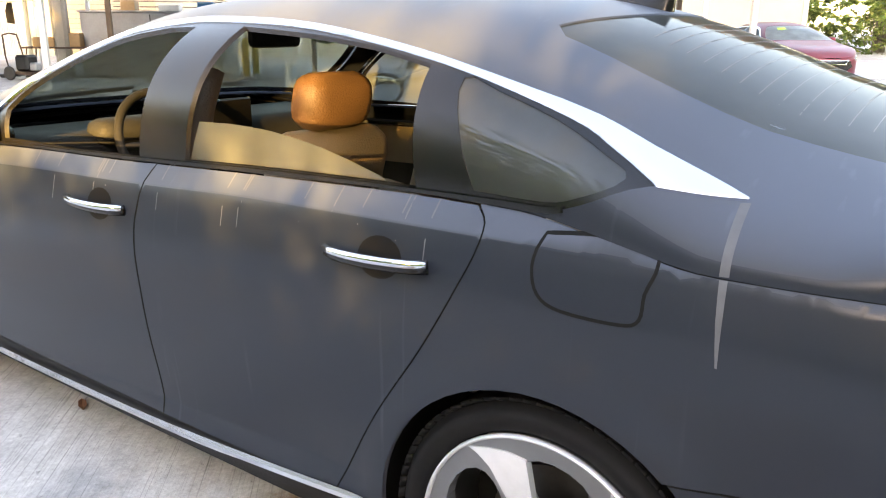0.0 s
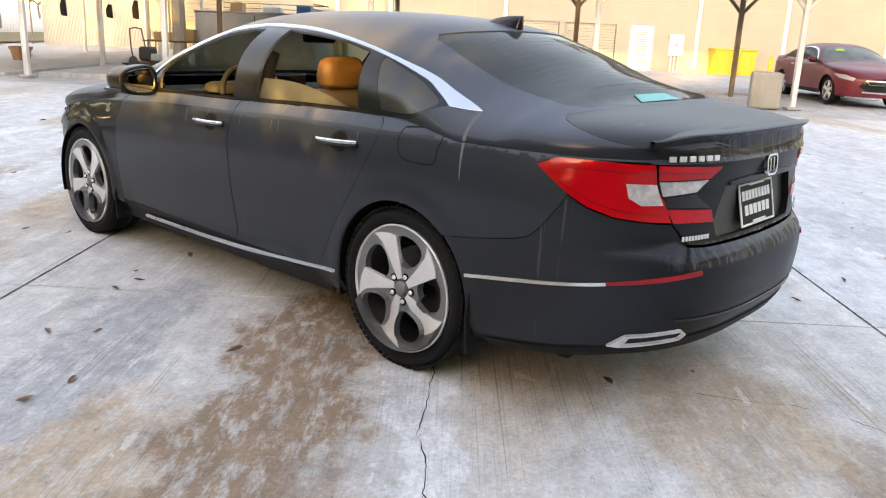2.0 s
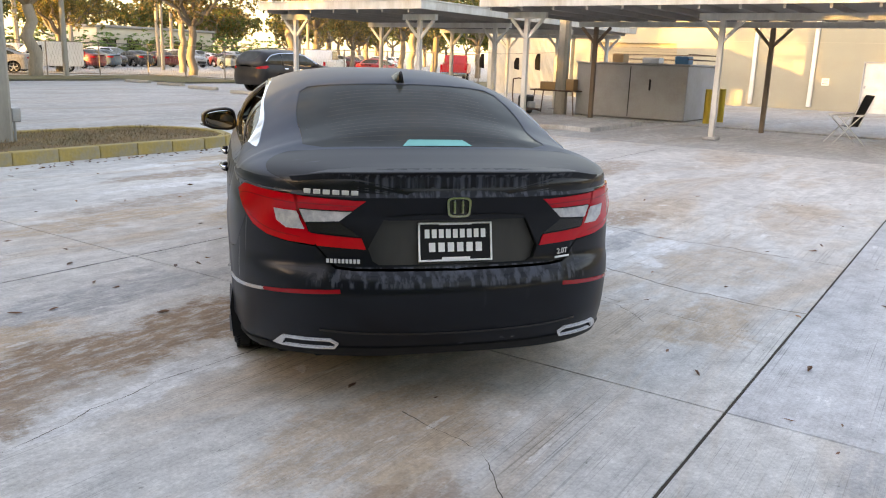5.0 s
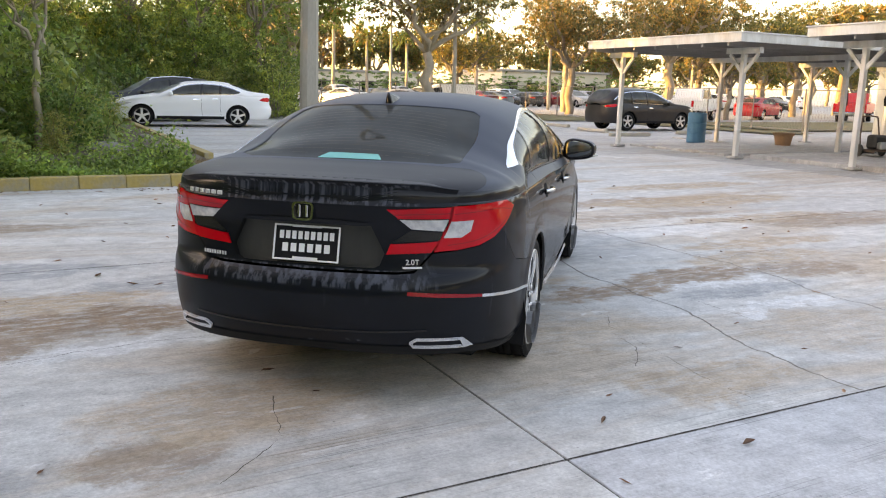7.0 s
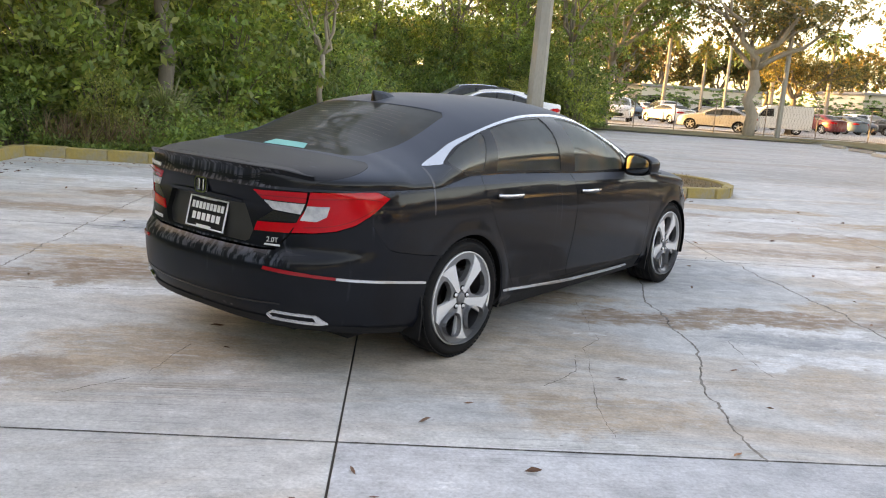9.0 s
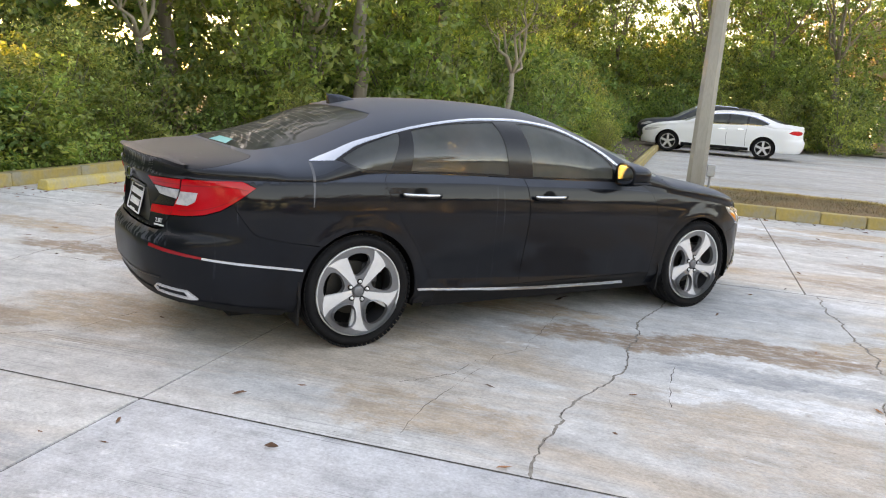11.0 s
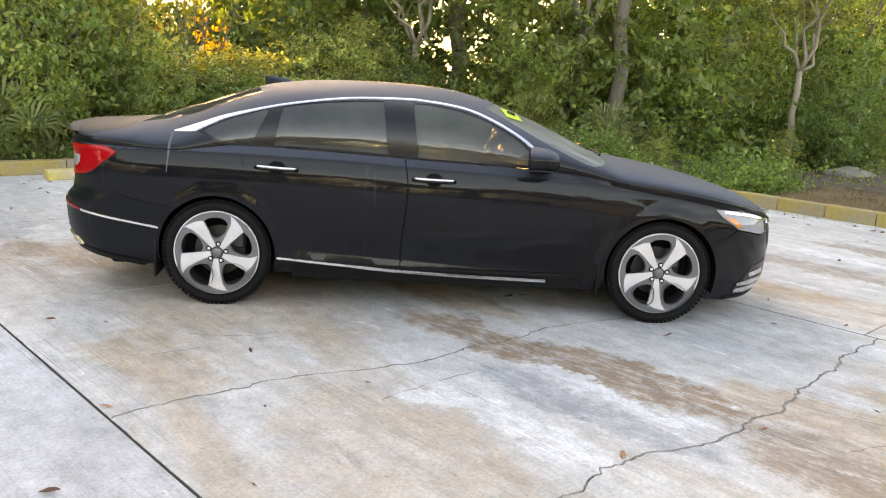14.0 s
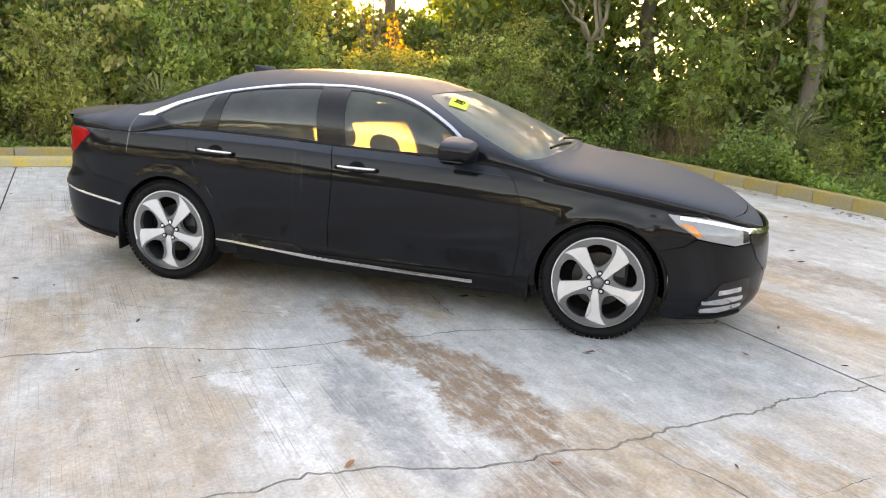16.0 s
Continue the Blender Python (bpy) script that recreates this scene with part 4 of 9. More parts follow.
def wheel_stop(p, q, mat, label, turn=90.0):
    bm = bmesh.new()
    add_prism(bm, [(-0.09, 0), (0.09, 0), (0.075, 0.10), (0.05, 0.125), (-0.05, 0.125), (-0.075, 0.10)], 1.78)
    bmesh.ops.bevel(bm, geom=bm.edges[:], offset=0.008, segments=1, affect="EDGES")
    ob = part("wheel_stop", bm, mat, None, label, m=Matrix.Translation(lot(p, q)) @ pose(0, 0, 0, 0, 0, LOT_TURN + turn - 90 + random.uniform(-1.5, 1.5)))
    return tagged(ob, category="wheel stop", group="wheel stops")


for q in (3.9, 1.1, -1.75, -4.5):
    wheel_stop(-4.98, q, STOP, "worn yellow concrete wheel stop before the kerb")
for p, q in ((1.15, 13.4), (1.2, 16.0), (1.2, 18.6)):
    wheel_stop(p, q, KERB, "worn yellow concrete wheel stop by the soil")

# lamp post with its box
POST_CONCRETE = material("pole_concrete", (0.33, 0.31, 0.27), 0.9, grain=0.35, scale=40, bump=0.3, wear=(0.22, 0.2, 0.17), wear_scale=2.5, wear_amount=0.6, stretch=(1, 1, 0.3))
GALV = material("galvanised_steel", (0.42, 0.43, 0.44), 0.45, 0.7, grain=0.3, scale=30)


def lamp_post(x, y, z, height, w, label, lean=(0, 0), boxed=True, turn=0.0):
    ob = thing("lamp_post", Matrix.Translation((x, y, z)) @ pose(0, 0, 0, lean[0], lean[1], turn), label, "lamp post", "lamp posts")
    bm = bmesh.new()
    n = 8
    bot = [Vector((sx * w / 2, sy * w / 2, -0.2)) for sx, sy in ((-1, -0.55), (-0.55, -1), (0.55, -1), (1, -0.55), (1, 0.55), (0.55, 1), (-0.55, 1), (-1, 0.55))]
    lo = [bm.verts.new(v) for v in bot]
    hi = [bm.verts.new(Vector((v.x * 0.62, v.y * 0.62, height))) for v in bot]
    for i in range(n):
        bm.faces.new((lo[i], lo[(i + 1) % n], hi[(i + 1) % n], hi[i]))
    bm.faces.new(hi)
    part("pole", bm, POST_CONCRETE, ob, "square concrete pole with cut corners")
    if boxed:
        bm = box((w / 2 + 0.07, 0, 0.42), (0.13, 0.16, 0.2), 0.01)
        b = part("junction_box", bm, GALV, ob, "small grey electrical box")
        bm = bmesh.new()
        add_rod(bm, (w / 2 + 0.07, 0, -0.15), (w / 2 + 0.07, 0, 0.33), 0.02)
        part("conduit", bm, GALV, b)
    bm = bmesh.new()
    add_box(bm, (0.5, 0, height - 0.05), (0.9, 0.25, 0.12), 0.03)
    part("lamp_head", bm, GALV, ob)
    return ob


lamp_post(-4.15, 8.68, 0.1, 9.2, 0.30, "tall concrete lamp post on the island with a grey box", (0.2, 0.9), True, LOT_TURN + 0)


def boulder(p, q, size, seed, label):
    """A worn lump of rock half sunk in the soil."""
    bm = bmesh.new()
    bmesh.ops.create_icosphere(bm, subdivisions=3, radius=1)
    for v in bm.verts:
        n = 1 + 0.28 * noise.noise(v.co * 1.3 + Vector((seed, 0, 0))) + 0.1 * noise.noise(v.co * 4 + Vector((0, seed, 0)))
        v.co = Vector((v.co.x * size[0], v.co.y * size[1], v.co.z * size[2])) * n
    rock = part("boulder", bm, ROCK, None, "", smooth=True, m=Matrix.Translation(lot(p, q, 0.10)) @ pose(0, 0, 0, 0, 0, seed * 40))
    tagged(rock, label, "rock", "rocks by the kerb")


ROCK = material("pale_rock", (0.25, 0.235, 0.20), 0.9, grain=0.5, scale=18, bump=0.6, wear=(0.11, 0.11, 0.08), wear_scale=5, wear_amount=0.9)
boulder(-0.36, 13.1, (0.60, 0.42, 0.17), 3.0, "pale flat rock on the soil by the kerb")
boulder(0.75, 13.4, (0.3, 0.2, 0.11), 5.0, "small broken lump of concrete by the kerb")
boulder(0.7, 16.2, (0.34, 0.2, 0.13), 8.0, "small broken lump of concrete by the kerb")


# ---- dry leaves on the concrete ----
def dry_leaves(name, label, count, seed, p_range, q_range, size):
    """Curled dry leaves lying here and there, gathered in loose groups."""
    rng = np.random.default_rng(seed)
    verts, faces = [], []
    for i in range(count):
        p, q = rng.uniform(*p_range), rng.uniform(*q_range)
        s, a = size * rng.uniform(0.5, 1.3), rng.uniform(0, 2 * math.pi)
        wide, lift = rng.uniform(0.25, 0.5), rng.uniform(0.1, 0.4)
        c = lot(p, q, 0.004)
        d, e = Vector((math.cos(a), math.sin(a), 0)), Vector((-math.sin(a), math.cos(a), 0))
        spine = [c - d * s * 0.6 + Vector((0, 0, 0.002)), c - d * s * 0.1, c + d * s * 0.3 + Vector((0, 0, s * 0.08)), c + d * s * 0.62 + Vector((0, 0, s * lift * 0.6))]
        k = len(verts)
        for j, w in enumerate((0.06, 0.9, 0.75, 0.03)):
            up = Vector((0, 0, s * lift * w * rng.uniform(0.3, 1)))
            verts += [spine[j] + e * s * wide * w * 0.5 + up, spine[j], spine[j] - e * s * wide * w * 0.5 + up * 0.7]
        for j in range(3):
            b = k + 3 * j
            faces += [(b, b + 1, b + 4, b + 3), (b + 1, b + 2, b + 5, b + 4)]
    ob = raw(name, verts, faces, FALLEN, None)
    tagged(ob, label, "leaves", kind="stuff")
    return ob


FALLEN = leaf_material("fallen_leaves", (0.16, 0.085, 0.04), 0.9, (0.28, 0.15, 0.06), 0.1)
dry_leaves("leaf_litter", "small brown dry leaves scattered on the concrete", 210, 61, (-5, 7), (-5, 7), 0.055)
dry_leaves("leaf_litter", "small brown dry leaves gathered along the kerbs", 420, 62, (-5.45, -4.7), (-9, 7.4), 0.05)
dry_leaves("leaf_litter", "small brown dry leaves gathered along the kerbs", 260, 63, (-5.3, 5), (7.2, 7.6), 0.05)


# ---- the building ----
CREAM = material("cream_painted_wall", (0.335, 0.325, 0.262), 0.75, grain=0.12, scale=30, bump=0.15, wear=(0.29, 0.27, 0.22), wear_scale=0.5, wear_amount=0.6)
CREAM_DOOR = material("cream_roller_door", (0.37, 0.34, 0.27), 0.6, grain=0.15, scale=12, wear=(0.41, 0.375, 0.30), wear_scale=1.5)
WHITE = material("white_painted_metal", (0.68, 0.68, 0.66), 0.55, grain=0.15, scale=20, wear=(0.5, 0.47, 0.42), wear_scale=2.0, wear_amount=0.6)
DARK_GAP = material("dark_gap", (0.02, 0.018, 0.015), 0.9, grain=0.3)
YELLOW = material("yellow_painted_steel", (0.62, 0.42, 0.04), 0.55, grain=0.2, scale=20, wear=(0.45, 0.3, 0.06), wear_scale=2.5)
GREY_STEEL = material("grey_painted_steel", (0.36, 0.38, 0.40), 0.5, grain=0.2, scale=20, wear=(0.27, 0.26, 0.25), wear_scale=1.5, wear_amount=0.6)
WP = 31.3
FACE = Matrix.Translation(lot(WP, 0)) @ pose(0, 0, 0, 0, 0, LOT_TURN + 90)
# on the wall: x runs along +q, -y out of the wall is towards the lot


def wall_box(name, q0, q1, z0, z1, out, depth, mat, parent, label="", bevel=0.0):
    """A block on the wall: out is how far its face stands before the wall."""
    bm = box(((q0 + q1) / 2, out - depth / 2, (z0 + z1) / 2), (q1 - q0, depth, z1 - z0), bevel)
    return part(name, bm, mat, parent, label, m=FACE)


building = thing("building", Matrix(), "long low cream-painted workshop building with roller doors", "building", kind="structure")
H = 4.7
openings = [(-5.88, -3.72, 1.86), (-3.47, -1.66, 1.86), (0.85, 1.92, 1.95), (-7.5, -6.45, 1.92), (9.2, 13.2, 2.5)]
edges = sorted(openings)
q = -17.4
for a, b, h in edges:
    wall_box("wall_panel", q, a, -0.1, H, 0, 0.3, CREAM, building)
    wall_box("wall_panel", a, b, h, H, 0, 0.3, CREAM, building)
    q = b
wall_box("wall_panel", q, 14.0, -0.1, H, 0, 0.3, CREAM, building)
wall_box("roof_slab", -17.6, 14.2, H + 0.003, H + 0.25, 0.15, 30, CREAM, building)
wall_box("end_wall", -17.4, -17.1, -0.1, H, -0.31, 29, CREAM, building)
for q0 in (-17.3, -13.0, -9.35, -1.25, 3.6, 5.85):
    wall_box("downspout", q0, q0 + 0.16, 0.15, H, 0.13, 0.12, WHITE, building, "white downspout", 0.02)
wall_box("wall_line", -17.3, 14, 2.62, 2.64, 0.006, 0.01, CREAM_DOOR, building)
for k, (a, b, h) in enumerate(openings[:2]):
    door = thing("roller_door", Matrix(), "closed cream roller door in the wall", "door", "roller doors")
    wall_box("door_back", a, b, 0, h, -0.16, 0.05, DARK_GAP, door)
    n = 16
    for i in range(n):
        z0 = 0.06 + (h - 0.06) * i / n
        wall_box("slat", a + 0.02, b - 0.02, z0 + 0.006, z0 + (h - 0.06) / n, -0.105 + 0.004 * (i % 2), 0.04, CREAM_DOOR, door, bevel=0.006)
    wall_box("bottom_bar", a + 0.01, b - 0.01, 0.0, 0.06, -0.09, 0.06, DARK_GAP, door)
a, b, h = openings[2]
door = thing("white_door", Matrix(), "closed white steel door with a streaky panel", "door")
wall_box("leaf", a + 0.05, b - 0.05, 0.02, h - 0.05, -0.05, 0.05, WHITE, door)
for q0, q1 in ((a, a + 0.05), (b - 0.05, b)):
    wall_box("jamb", q0, q1, 0, h, 0.01, 0.12, GREY_STEEL, door)
wall_box("lintel", a, b, h - 0.05, h, 0.01, 0.12, GREY_STEEL, door)
wall_box("handle", b - 0.16, b - 0.1, 0.95, 1.05, 0.0, 0.05, GREY_STEEL, door)
a, b, h = openings[3]
door = thing("louvred_door", Matrix(), "white steel door with a louvred vent", "door")
wall_box("leaf", a + 0.05, b - 0.05, 0.02, h - 0.05, -0.05, 0.05, WHITE, door)
for i in range(14):
    wall_box("louvre", a + 0.28, b - 0.28, 0.32 + i * 0.095, 0.37 + i * 0.095, -0.03, 0.03, GREY_STEEL, door)
for q0, q1 in ((a, a + 0.05), (b - 0.05, b)):
    wall_box("jamb", q0, q1, 0, h, 0.01, 0.12, GREY_STEEL, door)
wall_box("lintel", a, b, h - 0.05, h, 0.01, 0.12, GREY_STEEL, door)
a, b, h = openings[4]
bay = thing("loading_bay", Matrix(), "wide loading bay with a brown shutter", "door")
BROWN_SHUT = material("tan_shutter", (0.34, 0.28, 0.185), 0.7, grain=0.15, scale=12, wear=(0.40, 0.34, 0.24), wear_scale=1.0)
for i in range(14):
    wall_box("slat", a, b, h * i / 14, h * (i + 1) / 14 - 0.01, -0.15 + 0.006 * (i % 2), 0.04, BROWN_SHUT, bay)
wall_box("back", a, b, 0, h, -0.2, 0.05, DARK_GAP, bay)
panel = thing("electric_panel", Matrix(), "white electric panel with conduits on the wall", "electric panel")
wall_box("cabinet", -8.73, -8.13, 0.68, 1.55, 0.16, 0.16, WHITE, panel, bevel=0.015)
wall_box("meter", -8.52, -8.36, 1.05, 1.2, 0.2, 0.05, GREY_STEEL, panel, bevel=0.02)
for q0 in (-8.6, -8.45, -8.3):
    wall_box("conduit", q0, q0 + 0.05, 0, 0.68, 0.07, 0.05, WHITE, panel)
ac = thing("condenser_unit", Matrix(), "beige air-conditioning unit at the foot of the wall", "air conditioner")
wall_box("housing", -0.72, 0.02, 0.0, 0.48, 0.55, 0.42, CREAM_DOOR, ac, bevel=0.02)
for i in range(8):
    wall_box("fin", -0.66, -0.04, 0.06 + i * 0.05, 0.075 + i * 0.05, 0.565, 0.02, GREY_STEEL, ac)
wall_box("switch_box", -0.42, -0.22, 0.75, 0.98, 0.09, 0.09, WHITE, ac, bevel=0.01)
wall_box("pipe", -0.34, -0.31, 0.45, 0.75, 0.06, 0.03, GREY_STEEL, ac)
wall_box("pipe", 0.1, 0.14, 0.3, H, 0.06, 0.05, CREAM_DOOR, ac)
sign = thing("wall_sign", Matrix(), "small pale notice on the wall", "sign")
wall_box("plate", 3.05, 3.32, 1.0, 1.28, 0.02, 0.02, WHITE, sign)
for i in range(3):
    wall_box("print_bar", 3.09, 3.28, 1.06 + i * 0.07, 1.08 + i * 0.07, 0.024, 0.004, material("red_print", (0.4, 0.1, 0.06), 0.6), sign)
bin_ = thing("yellow_container", Matrix(), "yellow steel container against the wall", "container")
wall_box("body", -11.55, -9.85, 0.0, 1.02, 0.95, 0.85, YELLOW, bin_, bevel=0.02)
wall_box("lid", -11.6, -9.8, 1.0, 1.07, 1.0, 0.95, YELLOW, bin_, bevel=0.02)
for i in range(4):
    wall_box("rib", -11.4 + i * 0.44, -11.32 + i * 0.44, 0.05, 0.98, 0.98, 0.04, YELLOW, bin_)
for q0, o in ((-9.7, 1.4), (-12.0, 1.4)):
    bm = bmesh.new()
    add_rod(bm, (0, 0, 0), (0, 0, 0.85), 0.09, n=14)
    bmesh.ops.bevel(bm, geom=[e for e in bm.edges if all(v.co.z > 0.8 for v in e.verts)], offset=0.03, segments=2, affect="EDGES")
    tagged(part("bollard", bm, YELLOW, None, "yellow steel bollard before the building", m=FACE @ Matrix.Translation((q0, o, 0))), category="bollard", group="bollards")
# corrugated wing
CORR = material("corrugated_white_metal", (0.66, 0.63, 0.55), 0.5, grain=0.1, scale=20, wear=(0.55, 0.5, 0.4), wear_scale=1)
wing = thing("metal_wing", Matrix(), "white corrugated metal wing of the building", "building", kind="structure")
n = 70
verts, faces = [], []
for i in range(n * 4 + 1):
    d = (0.0, 0.0, 0.05, 0.05)[i % 4]
    for z in (-0.1, H + 0.2):
        verts.append(FACE @ Vector((14.2 + 4.4 * i / (n * 4) * 1.0, 0.1 + d, z)))
faces = [(2 * i, 2 * i + 2, 2 * i + 3, 2 * i + 1) for i in range(n * 4)]
raw("cladding", verts, faces, CORR, wing)
wall_box("core", 14.15, 18.6, -0.1, H + 0.2, 0.09, 20, CORR, wing)
# raised walk before the building
walkway = part("pavement_apron", box((-1, 6.6, -0.02), (36, 13.2, 0.10), 0.01), CONCRETE_OLD, None, "old concrete apron before the building", m=FACE)
tagged(walkway, category="pavement", kind="structure")


# ---- carports ----
WOOD_WHITE = material("white_painted_timber", (0.66, 0.65, 0.62), 0.65, grain=0.2, scale=25, wear=(0.42, 0.39, 0.34), wear_scale=2.5, wear_amount=0.7, stretch=(1, 1, 0.3))
WOOD_BROWN = material("brown_timber", (0.17, 0.12, 0.085), 0.8, grain=0.4, scale=25, wear=(0.3, 0.26, 0.2), wear_scale=2.5, stretch=(1, 1, 0.3))
ROOFING = material("grey_roof_deck", (0.30, 0.29, 0.28), 0.7, grain=0.2, scale=15, wear=(0.2, 0.19, 0.18), wear_scale=1)


def carport(label, front, back, roof, z_roof, posts):
    """A flat roof on braced posts. roof: p0, p1, q0, q1; posts: p, q, brown."""
    ob = thing("carport", Matrix(), label, "carport", "carports", kind="")
    p0, p1, q0, q1 = roof
    turn = pose(0, 0, 0, 0, 0, LOT_TURN)

    def lot_box(name, pa, pb, qa, qb, za, zb, mat, bevel=0.0):
        bm = box(((pa + pb) / 2, (qa + qb) / 2, (za + zb) / 2), (pb - pa, qb - qa, zb - za), bevel)
        return part(name, bm, mat, ob, m=turn)
    deck = lot_box("deck", p0 + 0.05, p1 - 0.05, q0 + 0.05, q1 - 0.05, z_roof + 0.10, z_roof + 0.2, ROOFING)
    for nm, (pa, pb, qa, qb) in (("fascia", (p0, p0 + 0.05, q0, q1)), ("fascia", (p1 - 0.05, p1, q0, q1)), ("fascia", (p0 + 0.053, p1 - 0.053, q0, q0 + 0.05)), ("fascia", (p0 + 0.053, p1 - 0.053, q1 - 0.05, q1))):
        lot_box(nm, pa, pb, qa, qb, z_roof + 0.06, z_roof + 0.25, WOOD_WHITE)
    lot_box("drip_edge", p0 - 0.03, p1 + 0.03, q0 - 0.03, q1 + 0.03, z_roof + 0.253, z_roof + 0.28, WHITE)
    k = q0 + 0.4
    while k < q1 - 0.2:
        lot_box("joist", p0 + 0.06, p1 - 0.06, k, k + 0.05, z_roof - 0.02, z_roof + 0.097, ROOFING)
        k += 0.8
    for pp in sorted({p for p, _, _ in posts}):
        qs = [q for p, q, _ in posts if p == pp]
        lot_box("beam", pp - 0.06, pp + 0.06, min(qs) - 0.5, max(qs) + 0.5, z_roof - 0.16, z_roof - 0.023, WOOD_WHITE)
    for p, q, brown in posts:
        mat = WOOD_BROWN if brown else WOOD_WHITE
        post = part("post", box((p, q, z_roof / 2 - 0.12), (0.11, 0.11, z_roof - 0.08), 0.008), mat, ob, m=turn)
        for s in (-1, 1):
            bm = bmesh.new()
            a, b = Vector((p, q, z_roof - 0.62)), Vector((p, q + s * 0.42, z_roof - 0.17))
            c = (a + b) / 2
            add_box(bm, c, (0.05, 0.075, (b - a).length), rot=Matrix.Rotation(-s * math.atan2(0.42, 0.45), 4, "X"))
            part("brace", bm, mat, post)
        if not brown:
            bm = box((p, q, 0.03), (0.3, 0.3, 0.06), 0.01)
            part("footing", bm, CONCRETE_OLD, ob, m=turn)
    return ob


carport("long white timber carport with a flat roof", 0, 0, (12.9, 18.7, -8.2, 7.7), 2.66,
        [(13.6, 6.8, False), (14.3, 2.5, False), (14.3, -2.43, False), (13.8, -6.67, False), (17.5, 6.8, True), (17.5, 2.2, True), (17.5, -2.4, True), (17.4, -6.5, True)])
carport("white timber carport with a flat roof beyond the first", 0, 0, (12.4, 26.0, 9.0, 14.5), 2.6,
        [(13.25, 9.65, False), (13.05, 13.74, False), (17.0, 9.7, False), (17.0, 13.9, False), (21.0, 9.7, False), (21.0, 13.9, False), (25.0, 9.7, False), (25.0, 13.9, False)])
turn = pose(0, 0, 0, 0, 0, LOT_TURN)
pad = part("concrete_pad", box((15.4, 7.4, 0.02), (3.2, 4.6, 0.14), 0.02), CONCRETE_OLD, None, "low dark concrete pad under the carport", m=turn)
tagged(pad, category="pad", kind="structure")
pad = part("concrete_pad", box((16.4, 12.2, 0.0), (5.4, 3.6, 0.10), 0.02), CONCRETE_OLD, None, "low concrete pad under the far carport", m=turn)
tagged(pad, category="pad", kind="structure")
lamp_post(8.57, 18.29, 0, 8.8, 0.34, "thick concrete pole behind the carport", (0, 0.4), False, LOT_TURN)

# ---- loose things under and round the carports ----
BLUE = material("blue_plastic", (0.03, 0.15, 0.27), 0.5, grain=0.2, scale=20, wear=(0.06, 0.2, 0.3), wear_scale=4)
TERRA = material("terracotta", (0.33, 0.19, 0.11), 0.85, grain=0.3, scale=20, wear=(0.25, 0.18, 0.13), wear_scale=3)
BLACK_MESH = material("black_fabric", (0.02, 0.02, 0.022), 0.85, grain=0.4, scale=200)
RUST = material("rusty_steel", (0.12, 0.08, 0.06), 0.7, 0.5, grain=0.4, scale=30)
CARD = material("brown_cardboard", (0.36, 0.24, 0.13), 0.85, grain=0.2, scale=15)


def barrel(p, q):
    ob = thing("barrel", Matrix.Translation(lot(p, q)), "blue plastic barrel standing by a post", "barrel")
    bm = bmesh.new()
    add_lathe(bm, [(0.001, 0), (0.27, 0.0), (0.285, 0.03), (0.285, 0.28), (0.297, 0.3), (0.285, 0.32), (0.285, 0.6), (0.297, 0.62), (0.285, 0.64), (0.285, 0.9), (0.27, 0.93)], 28, "Z")
    part("drum", bm, BLUE, ob, smooth=False)
    bm = bmesh.new()
    add_lathe(bm, [(0.27, 0.925), (0.255, 0.9), (0.001, 0.895)], 28, "Z")
    part("lid", bm, BLUE, ob)


def flower_pot(p, q):
    ob = thing("flower_pot", Matrix.Translation(lot(p, q)), "empty terracotta flower pot on the concrete", "flower pot")
    bm = bmesh.new()
    add_lathe(bm, [(0.001, 0), (0.2, 0.0), (0.27, 0.34), (0.3, 0.34), (0.31, 0.42), (0.27, 0.42), (0.24, 0.3), (0.001, 0.28)], 24, "Z")
    part("pot", bm, TERRA, ob)


def camp_chair(x, y, turn_deg):
    ob = thing("folding_chair", Matrix.Translation((x, y, 0)) @ pose(0, 0, 0, 0, 0, turn_deg), "black folding garden chair with a pale tube frame", "chair")
    def sling(name, pts, w):
        bm = bmesh.new()
        rows = [[bm.verts.new((sx * w / 2, p[0], p[1])) for sx in (-1, 1)] for p in pts]
        for a, b in zip(rows, rows[1:]):
            bm.faces.new((a[0], a[1], b[1], b[0]))
        bmesh.ops.solidify(bm, geom=bm.faces[:], thickness=0.015)
        return part(name, bm, BLACK_MESH, ob)
    sling("seat", [(0.22, 0.40), (0.0, 0.37), (-0.22, 0.38)], 0.48)
    sling("backrest", [(-0.22, 0.38), (-0.30, 0.62), (-0.42, 0.98), (-0.46, 1.05)], 0.48)
    for s in (-1, 1):
        for nm, pts in (("leg", [(0.26 * s, 0.30, 0), (0.25 * s, 0.0, 0.36), (0.25 * s, -0.22, 0.60)]), ("leg", [(0.26 * s, -0.36, 0), (0.25 * s, 0.0, 0.36), (0.25 * s, 0.24, 0.60)]),
                        ("armrest", [(0.27 * s, 0.26, 0.60), (0.27 * s, -0.28, 0.62)]), ("back_tube", [(0.25 * s, -0.2, 0.38), (0.25 * s, -0.46, 1.06)])):
            bm = bmesh.new()
            add_tube(bm, pts, 0.013 if nm != "armrest" else 0.02, 6)
            part(nm, bm, WHITE, ob)


